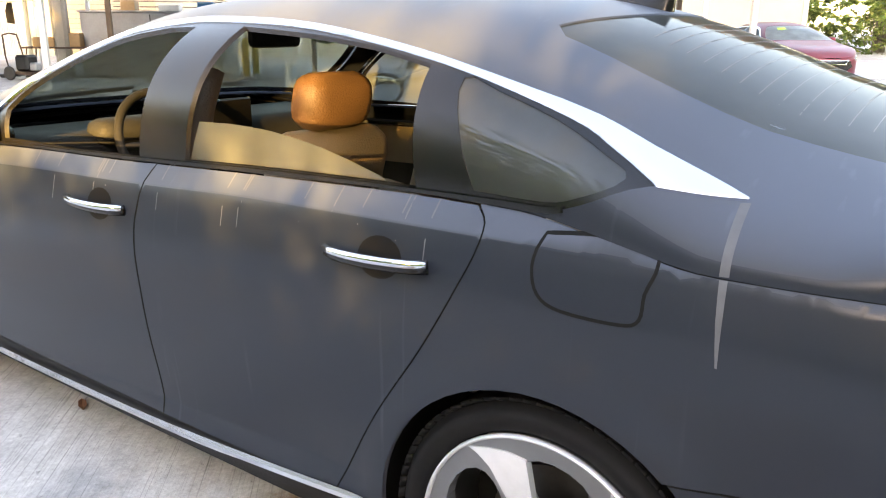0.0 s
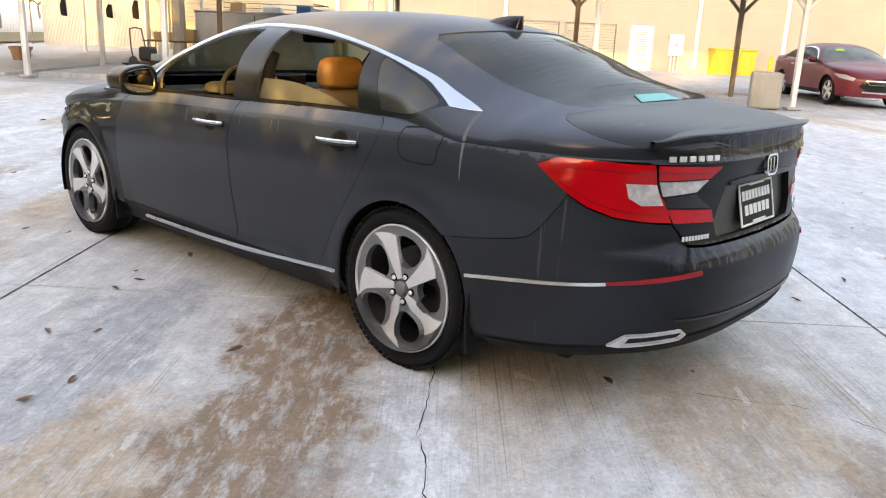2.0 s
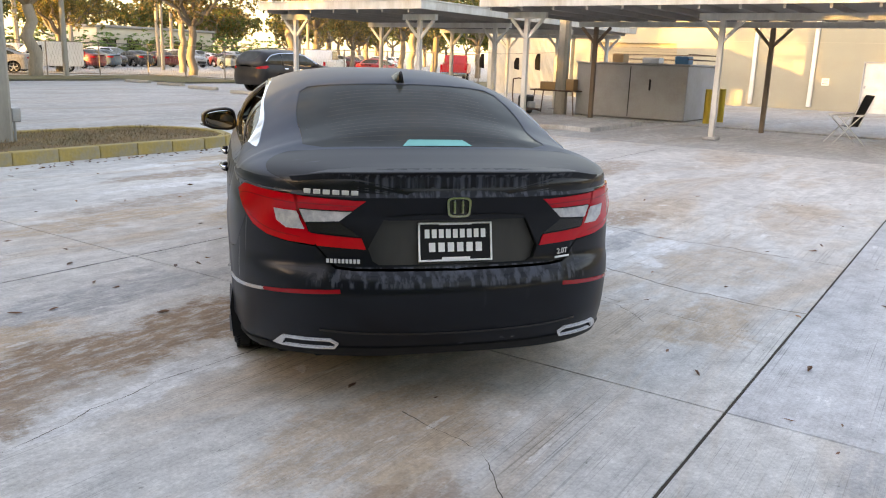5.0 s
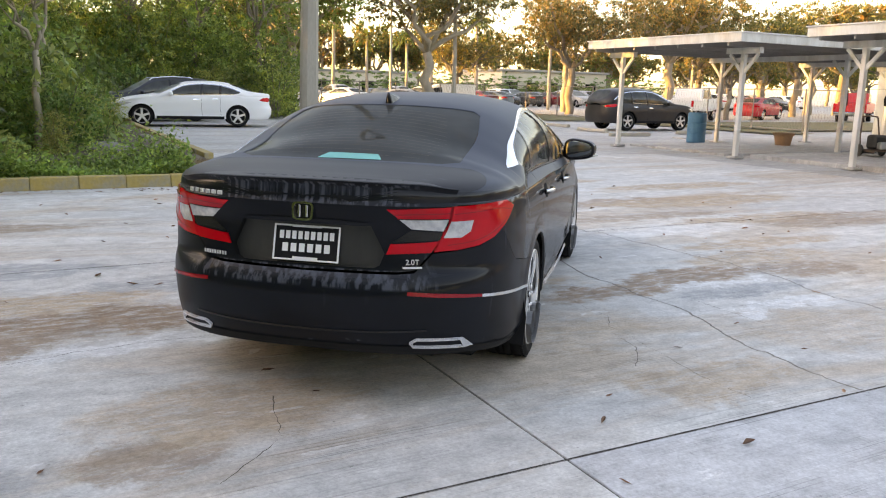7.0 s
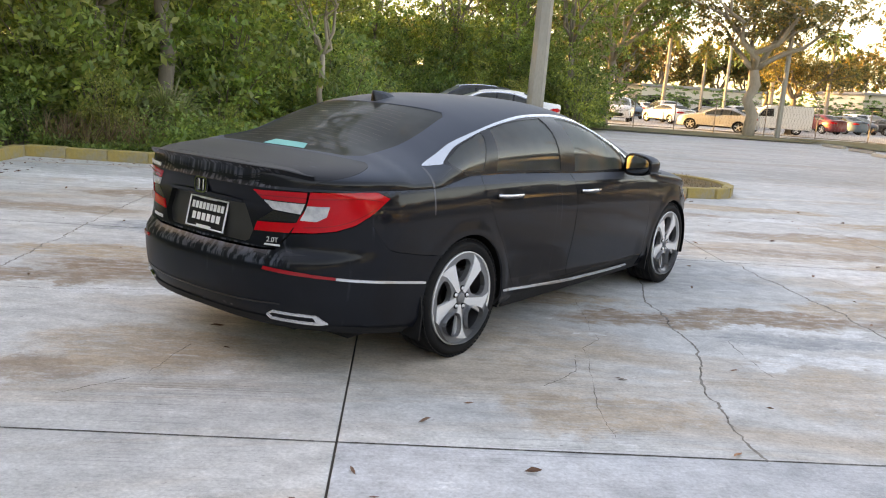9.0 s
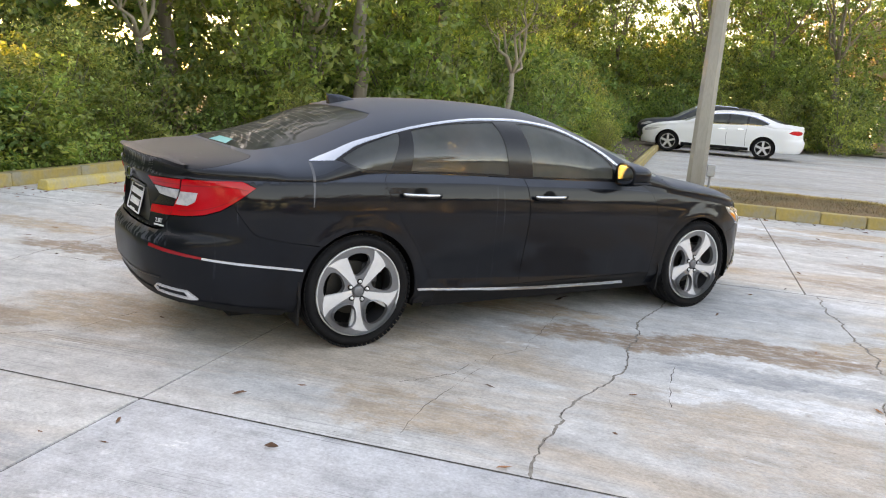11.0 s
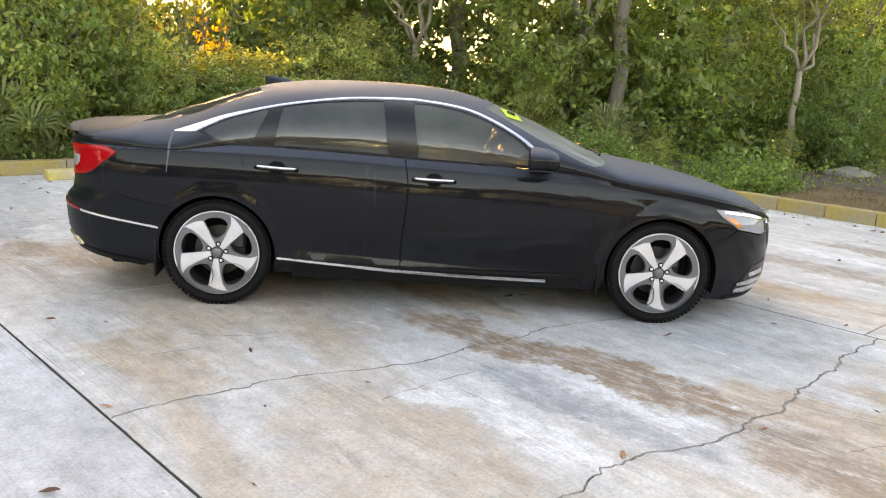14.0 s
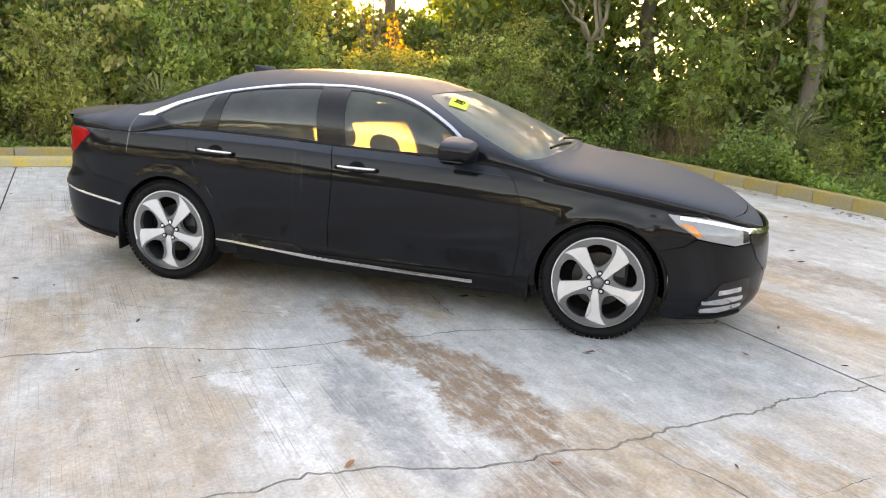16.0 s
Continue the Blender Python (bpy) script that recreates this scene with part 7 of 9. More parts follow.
    hood_line = spline([(2.42, 0.235), (2.5, 0.13), (2.61, 0.07), (2.75, 0.08), (2.93, 0.114), (3.24, 0.19), (3.4, 0.215), (3.54, 0.25)], 4)
    hood_front = spline([(3.54, 0.25), (3.61, 0.5), (3.65, 0.8), (3.66, 1.0)], 4)
    hood_back = spline([(2.42, 0.235), (2.50, 0.5), (2.545, 0.8), (2.555, 1.0)], 4)
    ws = whole_top(spline([(1.76, 1.0), (1.745, 0.82), (1.665, 0.62)], 4) + spline([(1.70, 0.575), (2.0, 0.395), (2.3, 0.25)], 4) + spline([(2.36, 0.26), (2.45, 0.45), (2.505, 0.75), (2.515, 1.0)], 4))
    rg = whole_top(spline([(0.13, 1.0), (0.15, 0.8), (0.21, 0.62)], 4) + spline([(0.17, 0.58), (-0.1, 0.53), (-0.4, 0.53), (-0.52, 0.57)], 4) + spline([(-0.57, 0.64), (-0.59, 0.8), (-0.597, 1.0)], 3))
    deck_cut = spline([(-0.945, 0.03), (-0.925, 0.13), (-0.881, 0.233), (-0.81, 0.295), (-0.682, 0.41), (-0.60, 0.475), (-0.575, 0.52)], 4)
    deck_back = spline([(-0.575, 0.52), (-0.605, 0.64), (-0.618, 0.8), (-0.622, 1.0)], 4)

    # upper body: roof, pillars and rear quarters in one
    half = ([(-0.622, 1.0)] + deck_back[::-1][1:-1] + deck_cut[::-1] + [(-0.945, 0.0)] + [(y, 0.0) for y in np.arange(-0.9, 2.2, 0.05)]
            + [(2.2, 0.0), (2.22, 0.1), (2.3, 0.18), (2.41, 0.24)] + spline([(2.44, 0.3), (2.52, 0.55), (2.545, 0.8), (2.55, 1.0)], 4))
    left_open = [(y, 2 - v) for y, v in opening]
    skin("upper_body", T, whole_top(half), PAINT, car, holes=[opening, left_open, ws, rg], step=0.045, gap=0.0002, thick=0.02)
    skin("windshield", T, ws, GLASS_CLEAR, car, step=0.06, lift=-0.004, gap=0.002, thick=0.004, label="clear windshield with a green tint")
    skin("rear_window", T, rg, GLASS_REAR, car, step=0.06, lift=-0.004, gap=0.002, thick=0.004, label="dark tinted rear window")

    for i in range(15):
        y = -0.53 + 0.041 * i
        c = 0.64 + 0.01 * abs(i - 6)
        skin("heater_wire", T, band([(y + 0.004 * math.cos(3 * (c + (2 - 2 * c) * j / 12 - 1)), c + (2 - 2 * c) * j / 12) for j in range(13)], 0.002), WIRE, car, step=0.06, lift=-0.0035, gap=0, thick=0.0004,
             label="thin heater wire in the rear window")
    skin("rear_window_border", T, rg, GLOSS_BLACK, car, holes=[[(y + (0.03 if y < -0.2 else -0.03), 1 + (v - 1) * 0.925) for y, v in rg]], step=0.05, lift=-0.0055, gap=0.002, thick=0.003)
    skin("windshield_border", T, ws, GLOSS_BLACK, car, holes=[[(y + (0.03 if y < 1.8 else -0.045 if y > 2.3 else 0), 1 + (v - 1) * 0.93) for y, v in ws]], step=0.05, lift=-0.0055,
         gap=0.002, thick=0.003)
    skin("cowl", T, whole_top([(2.49, 0.0 + 0.32), (2.5, 0.5), (2.53, 0.8), (2.54, 1.0)][::-1] + [(2.43, 0.27), (2.47, 0.27)] + hood_back[3:]), BLACK_PLASTIC, car, step=0.06, lift=-0.03, gap=0)
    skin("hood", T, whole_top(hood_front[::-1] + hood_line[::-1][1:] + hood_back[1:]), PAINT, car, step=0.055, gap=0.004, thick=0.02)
    skin("nose", T, whole_top([(3.735, 1.0), (3.735, 0.5), (3.735, 0.0)] + [(y, 0.0) for y in np.arange(3.72, 3.41, -0.03)] + [(3.40, 0.06), (3.41, 0.2), (3.54, 0.256)] + hood_front[1:]), PAINT, car,
         step=0.04, gap=0.002)
    skin("trunk_lid", T, whole_top([(-1.0745, 1.0), (-1.0745, 0.0)] + [(y, 0.0) for y in np.arange(-1.06, -0.945, 0.02)] + deck_cut + deck_back[1:]), PAINT_DECK, car, step=0.035, gap=0.003, thick=0.02)
    def edge_of_lid(x):
        """The rim of the tail at the height of the shoulder, at a place across the car."""
        lo, hi = CR, -0.3
        for _ in range(30):
            mid = (lo + hi) / 2
            lo, hi = (lo, mid) if S.ring(mid, 0.956).x > abs(x) else (mid, hi)
        return S.ring(lo, 0.956).y
    xs = np.linspace(-0.66, 0.66, 45)
    top_v, back_v = [], []
    for x in xs:
        y, drop = edge_of_lid(x), eased(0.5, 0.66, abs(x))
        on_lid = lambda d: T(y + d, S.top_x(y + d, x)).z
        z = (1.062 - 0.008 * (x / 0.5) ** 2) * (1 - drop) + (on_lid(0.05) - 0.004) * drop
        lean = (edge_of_lid(x + 0.02) - edge_of_lid(x - 0.02)) / 0.04
        out = Vector((lean, -1, 0)).normalized()
        base = Vector((x, y, 0))
        top_v += [base - out * 0.13 + Vector((0, 0, on_lid(0.13) - 0.005)), base - out * 0.085 + Vector((0, 0, on_lid(0.085) + 0.0015)), base - out * 0.03 + Vector((0, 0, z - 0.004)), base + out * 0.008 + Vector((0, 0, z)),
                  base + out * 0.012 + Vector((0, 0, z - 0.004))]
        back_v += [base + out * 0.012 + Vector((0, 0, z - 0.004)), base + out * 0.006 + Vector((0, 0, z - 0.013)), base - out * 0.012 + Vector((0, 0, z - 0.03)), base - out * 0.006 + Vector((0, 0, 0.956 + 0.3 * max(0.0, z - 0.986))),
                   base + out * 0.006 + Vector((0, 0, 0.955))]
    strip = [(5 * i + j, 5 * i + 5 + j, 5 * i + 6 + j, 5 * i + 1 + j) for i in range(len(xs) - 1) for j in range(4)]
    raw("spoiler_lip", top_v, [f[::-1] for f in strip], PAINT_DECK, car, "dusty upturned rear edge of the trunk lid", smooth=True)
    raw("lid_back", back_v, [f[::-1] for f in strip], PAINT_REAR, car, "streaked upright back of the trunk lid", smooth=True)
    recess = whole([(CR, 0.861), (-1.413, 0.861), (-1.357, 0.742), (-1.375, 0.69), (-1.40, 0.676), (CR, 0.676)], CR)
    face = whole([(CR, 0.958), (-1.4, 0.9575), (-1.2, 0.957), (-1.06, 0.954), (-1.09, 0.87), (-1.122, 0.83), (-1.16, 0.75), (-1.234, 0.667), (-1.30, 0.660), (CR, 0.657)], CR)
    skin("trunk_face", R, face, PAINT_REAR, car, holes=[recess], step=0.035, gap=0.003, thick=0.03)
    skin("plate_recess", R, recess, DUSTY_BLACK, car, step=0.05, lift=-0.028, gap=-0.004, label="gloss black recess behind the plate")
    bar = spline([(-1.40, 0.868), (-1.6, 0.874), (CR, 0.875)], 3)
    skin("trunk_grip", R, whole([(CR, 0.884), (-1.55, 0.884), (-1.425, 0.876), (-1.43, 0.862), (CR, 0.862)], CR), PAINT, car, step=0.03, lift=0.008, gap=0)
    for mir in (False, True):
        k = dict(mirror=mir)
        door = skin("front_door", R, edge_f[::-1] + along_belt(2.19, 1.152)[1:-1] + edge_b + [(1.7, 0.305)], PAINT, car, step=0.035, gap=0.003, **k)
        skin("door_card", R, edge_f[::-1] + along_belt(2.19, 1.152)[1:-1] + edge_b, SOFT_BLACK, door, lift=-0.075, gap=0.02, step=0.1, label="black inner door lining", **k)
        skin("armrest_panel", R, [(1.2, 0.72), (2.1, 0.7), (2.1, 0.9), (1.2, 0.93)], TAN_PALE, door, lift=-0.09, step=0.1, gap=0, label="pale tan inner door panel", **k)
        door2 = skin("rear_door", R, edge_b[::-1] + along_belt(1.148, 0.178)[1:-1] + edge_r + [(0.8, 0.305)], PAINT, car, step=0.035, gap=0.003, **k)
        skin("door_card", R, edge_b[::-1] + along_belt(1.148, 0.178)[1:-1] + edge_r, SOFT_BLACK, door2, lift=-0.075, gap=0.02, step=0.1, label="black inner door lining", **k)
        skin("armrest_panel", R, [(0.35, 0.74), (1.1, 0.72), (1.1, 0.93), (0.3, 0.93)], TAN_PALE, door2, lift=-0.09, step=0.1, gap=0, label="pale tan inner door panel", **k)
        fender = (edge_f + [(2.335, 0.215), (2.47, 0.215)] + arc(2.83, 0.365, 198, 38)
                  + [(3.249, 0.588), (3.324, 0.639), (3.225, 0.714), (3.182, 0.768), (3.3, 0.762), (3.39, 0.75)] + along_belt(3.38, 2.2)[1:])
        skin("fender", R, fender, PAINT_CLEAN, car, step=0.035, gap=0.0004, **k)
        skin("fender_top", T, [(2.2, 0.0)] + [(y, 0.0) for y in np.arange(2.25, 3.39, 0.04)] + [(3.40, 0.0), (3.405, 0.2)] + hood_line[::-1][3:] + [(2.41, 0.235), (2.3, 0.175), (2.225, 0.1)], PAINT, car, **k)
        quarter = (edge_r[::-1] + along_belt(0.178, -1.05, 40)[1:] + [(-1.053, 0.957), (-0.80, 0.965), (-0.72, 0.965), (-0.65, 0.932)] + cut_q[::-1]
                   + arc(0, 0.365, 131, -14) + [(0.36, 0.225), (0.51, 0.225)])
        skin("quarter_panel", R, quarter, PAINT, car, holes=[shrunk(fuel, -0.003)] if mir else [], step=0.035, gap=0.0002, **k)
        if mir:
            flap = skin("fuel_door", R, fuel, PAINT, car, step=0.03, **k)
            skin("flap_seam", R, shrunk(fuel, -0.0035), DARK, flap, holes=[shrunk(fuel, 0.0025)], step=0.02, lift=0.0007, gap=0, thick=0.001, label="dark seam round the flap", **k)
        for line in (edge_f, edge_b, edge_r):
            skin("door_gap", R, band(line[:-1], 0.03), DARK, door, step=0.04, lift=-0.012, gap=0, thick=0.002, label="dark gap round the door", **k)
        sill = skin("sill", R, [(0.46, 0.19), (2.45, 0.19), (2.45, 0.303), (0.5, 0.303)], BLACK_PLASTIC, car, lift=-0.006, gap=0.001, label="black sill under the doors", **k)
        skin("chrome_strip", R, band(spline([(0.378, 0.326), (0.7, 0.303), (1.1, 0.281), (1.6, 0.264), (2.09, 0.254)]), 0.011), CHROME, sill, step=0.03, lift=0.016, gap=0, label="chrome strip along the sill", **k)
        trim = skin("window_frame", T, side(in_top + bottom[1:-1]), GLOSS_BLACK, car, holes=[pane_f, pane_r, pane_q], step=0.04, lift=-0.003, gap=0.001, label="black window frame and pillar trim", **k)
        skin("window_chrome", T, side(out_top + [(-0.15, 1.0785)] + in_top[::-1][1:]), CHROME, car, step=0.025, lift=0.004, gap=0.0005, label="bright chrome strip over the windows", **k)
        skin("belt_seal", T, side(band(bottom[10:30], 0.012)), GLOSS_BLACK, car, step=0.03, lift=0.004, gap=0, **k)
        if mir:
            skin("lowered_window", T, side([(1.045, 1.005), (1.01, 1.104)] + spline([(0.9, 1.107), (0.76, 1.1), (0.6, 1.074), (0.44, 1.03)], 4) + [(0.42, 1.02), (0.7, 1.018)]), glass_material("dusty_glass", (0.22, 0.26, 0.25), 0.15, straight=0.12, film=0.3, spread=0.4),
                 trim, step=0.05, lift=-0.02, gap=0, thick=0.004, label="half-lowered tinted pane", **k)
        else:
            skin("window_pane", T, pane_f, GLASS_TINT, trim, step=0.06, lift=-0.008, gap=0, thick=0.003, label="tinted front door pane")
            skin("window_pane", T, pane_r, GLASS_DOOR, trim, step=0.06, lift=-0.008, gap=0, thick=0.003, label="dark tinted rear door pane")
        skin("window_pane", T, pane_q, GLASS_DOOR, trim, step=0.05, lift=-0.006, gap=0, thick=0.003, label="dark tinted quarter pane", **k)
        # dried water runs
        skin("dried_run", R, band([(-0.292, bz(-0.29) - 0.002), (-0.296, 0.9), (-0.302, 0.83)], [0.013, 0.010, 0.004]), DRIP, car, step=0.03, lift=0.0006, gap=0, thick=0.0005, label="pale dried water run", **k)
        skin("dried_run", T, side(band([(-0.288, 1.066), (-0.29, 1.02), (-0.292, bz(-0.29) + 0.003)], 0.015)), DRIP, car, step=0.03, lift=0.0006, gap=0, thick=0.0005, label="pale dried water run", **k)
        if mir:
            drip_rng = random.Random(4)
            for i in range(16):
                y0 = drip_rng.choice((drip_rng.uniform(1.25, 2.0), drip_rng.uniform(0.25, 1.1)))
                z0 = bz(y0) - 0.003
                skin("dried_run", R, band([(y0, z0), (y0 - 0.004, z0 - 0.03), (y0 - 0.006, z0 - drip_rng.uniform(0.04, 0.13))], [0.004, 0.0035, 0.0015]), DRIP, door if y0 > 1.15 else door2, step=0.03, lift=0.0006, gap=0,
                     thick=0.0005, label="thin pale dried water run", **k)
        # tail lamp, on the body and on the trunk lid
        lamp = skin("tail_light", R, [(-0.652, 0.93), (-0.72, 0.9625), (-0.80, 0.9625), (-1.052, 0.954), (-1.09, 0.87), (-1.122, 0.83), (-1.157, 0.751)] + tail_low[::-1][1:], RED_LENS, car, step=0.03, lift=0.006,
                    thick=0.03, label="red tail lamp lens", **k)
        skin("clear_lens", R, [(-0.974, 0.889), (-1.078, 0.887), (-1.117, 0.815), (-1.04, 0.815), (-0.995, 0.84)], CLEAR_LENS, lamp, step=0.03, lift=0.009, gap=0, thick=0.006, **k)
        skin("lens_bar", R, [(-1.062, 0.952), (-1.20, 0.948), (-1.338, 0.941), (-1.295, 0.898), (-1.082, 0.898)], RED_LENS, lamp, step=0.03, lift=0.006, thick=0.02, **k)
        skin("clear_lens", R, [(-1.086, 0.896), (-1.292, 0.896), (-1.25, 0.852), (-1.115, 0.842)], CLEAR_LENS, lamp, step=0.03, lift=0.006, thick=0.02, **k)
        skin("lens_gap", R, [(-1.116, 0.84), (-1.25, 0.85), (-1.335, 0.79), (-1.13, 0.803)], GLOSS_BLACK, lamp, step=0.03, lift=0.002, thick=0.01, **k)
        skin("lens_bar", R, [(-1.132, 0.802), (-1.335, 0.787), (-1.352, 0.738), (-1.166, 0.748)], RED_LENS, lamp, step=0.03, lift=0.006, thick=0.02, **k)
        for line in ([(-0.70, 0.915), (-0.80, 0.93), (-0.96, 0.925), (-1.06, 0.92)], [(-0.75, 0.885), (-0.85, 0.835), (-0.96, 0.80), (-1.10, 0.782)]):
            skin("lens_ridge", R, band(spline(line, 4), 0.004), RED_DEEP, lamp, step=0.03, lift=0.0085, gap=0, thick=0.002, label="dark red ridge in the lens", **k)
        skin("lens_ridge", R, band(spline([(-1.075, 0.924), (-1.2, 0.922), (-1.31, 0.918)], 4), 0.004), RED_DEEP, lamp, step=0.03, lift=0.0085, gap=0, thick=0.002, label="dark red ridge in the lens", **k)
        skin("bumper_strip", R, band([(-0.36, 0.482), (-0.6, 0.513), (-0.905, 0.548)], 0.012), CHROME, car, step=0.03, lift=0.007, gap=0, label="chrome strip on the rear bumper", **k)
        skin("reflector", R, band([(-0.908, 0.549), (-1.05, 0.563), (-1.245, 0.578)], [0.012, 0.016, 0.016]), RED_REFLECT, car, step=0.03, lift=0.006, gap=0, label="thin red reflector", **k)
        pipe_o = [(-0.955, 0.318), (-1.0, 0.360), (-1.205, 0.368), (-1.238, 0.348), (-1.225, 0.324), (-1.0, 0.312)]
        pipe_i = [(-1.005, 0.321), (-1.016, 0.353), (-1.203, 0.362), (-1.229, 0.347), (-1.218, 0.330)]
        tip = skin("exhaust_tip", R, pipe_o, CHROME, car, holes=[pipe_i], step=0.02, lift=0.012, gap=0, thick=0.07, label="chrome exhaust finisher", **k)
        skin("exhaust_dark", R, shrunk(pipe_i, -0.004), DARK, tip, step=0.05, lift=-0.02, gap=0, **k)
        # front lamp
        hl = skin("headlight", R, [(3.182, 0.766), (3.227, 0.712), (3.326, 0.634), (3.54, 0.590), (3.66, 0.602), (3.66, 0.68), (3.52, 0.722), (3.40, 0.748), (3.28, 0.760)], HEAD_LENS, car, step=0.03, lift=0.004,
                  thick=0.03, label="clear head lamp with an amber corner", **k)
        skin("amber_marker", R, [(3.235, 0.716), (3.325, 0.644), (3.35, 0.65), (3.31, 0.705)], AMBER_LENS, hl, step=0.03, lift=0.008, gap=0, **k)
        skin("lamp_dark", R, [(3.62, 0.69), (3.60, 0.606), (3.65, 0.61), (3.655, 0.676)], GLOSS_BLACK, hl, step=0.03, lift=0.007, gap=0, **k)
        skin("lamp_strip", R, band(spline([(3.25, 0.746), (3.40, 0.725), (3.54, 0.698), (3.66, 0.671)], 4), 0.017), CHROME, hl, step=0.03, lift=0.011, gap=0, **k)
        fog = skin("fog_intake", R, [(3.37, 0.225), (3.40, 0.27), (3.48, 0.375), (3.68, 0.40), (3.71, 0.30), (3.67, 0.20), (3.40, 0.18)], GLOSS_BLACK, car, step=0.03, lift=0.006, gap=0, **k)
        for line, wide in (([(3.385, 0.260), (3.5, 0.266), (3.64, 0.284)], [0.012, 0.034, 0.02]), ([(3.39, 0.208), (3.5, 0.21), (3.65, 0.232)], [0.018, 0.034, 0.012])):
            skin("fog_blade", R, band(line, wide), CHROME, fog, step=0.03, lift=0.016, gap=0, label="chrome blade of the front intake", **k)
        skin("fog_lamp", R, band([(3.47, 0.318), (3.62, 0.332)], 0.026), CLEAR_LENS, fog, step=0.03, lift=0.012, gap=0, label="small clear fog lamp", **k)
        skin("lower_lip", R, band([(3.33, 0.155), (3.5, 0.152), (3.75, 0.158)], 0.018), BLACK_PLASTIC, car, step=0.03, lift=0.008, gap=0, **k)
        sx = -1 if mir else 1
        # door handles
        for y0, y1, z0, z1, dr in ((0.238, 0.495, 0.894, 0.886, door2), (1.205, 1.47, 0.869, 0.866, door)):
            pts = [R(y0 + (y1 - y0) * t, z0 + (z1 - z0) * t) + Vector((0.012 + 0.026 * math.sin(math.pi * t) ** 0.5, 0, 0)) for t in np.linspace(0, 1, 9)]
            pts = [Vector((p.x * sx, p.y, p.z)) for p in pts]
            bm = bmesh.new()
            add_tube(bm, pts, 0.014, 10)
            for v in bm.verts:
                c = min(pts, key=lambda p: abs(p.y - v.co.y))
                v.co.x = c.x + (v.co.x - c.x) * 0.6
            h = part("door_handle", bm, GLOSS_BLACK, dr, "door handle with a chrome face", smooth=True)
            bm = bmesh.new()
            add_tube(bm, [p + Vector((0.006 * sx, 0, 0.007)) for p in pts], 0.009, 8)
            part("chrome_face", bm, CHROME, h, smooth=True)
            ym, zm = (y0 + y1) / 2, (z0 + z1) / 2
            # flat dark disc stands in for the shaded hollow behind the handle
            skin("handle_cup", R, [(ym + 0.055 * math.cos(a), zm + 0.042 * math.sin(a)) for a in np.linspace(0, 2 * math.pi, 20)[:-1]], DARK, dr, step=0.03, lift=0.0015, gap=0, thick=0.003, **k)
        # mirror
        bm = bmesh.new()
        bmesh.ops.create_uvsphere(bm, u_segments=24, v_segments=16, radius=1)
        for v in bm.verts:
            x, y, z = v.co
            if y < 0:
                k = 1 / max(0.3, math.sqrt(1 - min(0.7, -y) ** 2))
                x, z, y = min(1, max(-1, x * k)), min(1, max(-1, z * k)), max(-1.0, y / 0.7)
            x, z = math.copysign(abs(x) ** 0.62, x), math.copysign(abs(z) ** 0.66, z)
            v.co = Vector((0.120 * x, 0.145 * y if y > 0 else 0.035 * y, 0.078 * z * (1.0 - 0.10 * x) + (0.012 * x if z < 0 else 0)))
        mm = Matrix.Translation((0.98 * sx, 1.955, 1.025)) @ Matrix.Diagonal((sx, 1, 1, 1)) @ pose(0, 0, 0, 0, 4, -12)
        mirror = part("side_mirror", bm, PAINT, car, smooth=True, m=mm)
        bm = bmesh.new()
        bmesh.ops.create_uvsphere(bm, u_segments=20, v_segments=8, radius=1)
        for v in bm.verts:
            x, z = (math.copysign(abs(c) ** 0.62, c) for c in (v.co.x, v.co.z))
            v.co = Vector((0.106 * x, 0.004 * v.co.y - 0.0335, 0.064 * z * (1.0 - 0.10 * x) + (0.01 * x if z < 0 else 0)))
        part("mirror_glass", bm, MIRROR, mirror, "mirror glass", smooth=True)
        bm = box((0, 0.04, -0.038), (0.235, 0.14, 0.012), 0.005)
        part("mirror_trim", bm, GLOSS_BLACK, mirror)
        bm = bmesh.new()
        add_tube(bm, [(0.80 * sx, 2.0, 0.985), (0.86 * sx, 1.99, 0.99), (0.93 * sx, 1.965, 0.99)], 0.026, 8)
        part("mirror_arm", bm, GLOSS_BLACK, car, smooth=True)
        # mud flaps and wells
        for yy, dy in ((-0.375, -0.02), (2.425, -0.02)):
            bm = bmesh.new()
            add_prism(bm, [(0.70, 0.19), (0.905, 0.17), (0.915, 0.32), (0.90, 0.42), (0.72, 0.42)], 0.012, Matrix.Translation((0, yy, 0)) @ Matrix.Diagonal((sx, 1, 1, 1)))
            part("mud_flap", bm, BLACK_PLASTIC, car)
        for yy in (0.0, 2.83):
            bm = bmesh.new()
            add_lathe(bm, [(0.372, 0.90), (0.385, 0.885), (0.385, 0.60), (0.12, 0.595)], 40)
            for v in bm.verts:
                v.co = Vector((v.co.x * sx, v.co.y + yy, v.co.z + 0.335))
            bmesh.ops.delete(bm, geom=[v for v in bm.verts if v.co.z < 0.2], context="VERTS")
            part("wheel_well", bm, DARK, car, smooth=True)
            wheel_parts(car, 0.875 * sx, yy, sx, rim=0.268, phase=-0.26 if mir and yy < 1 else 0.0)
    # bumpers
    rb = (arc(0, 0.365, 131, 191) + [(-0.40, 0.232), (-0.7, 0.262), (-1.0, 0.30), (-1.3, 0.308), (CR, 0.305)])
    rb_top = [(CR, 0.653), (-1.30, 0.656), (-1.232, 0.662), (-1.162, 0.746)] + tail_low[::-1][1:] + cut_q[::-1][1:]
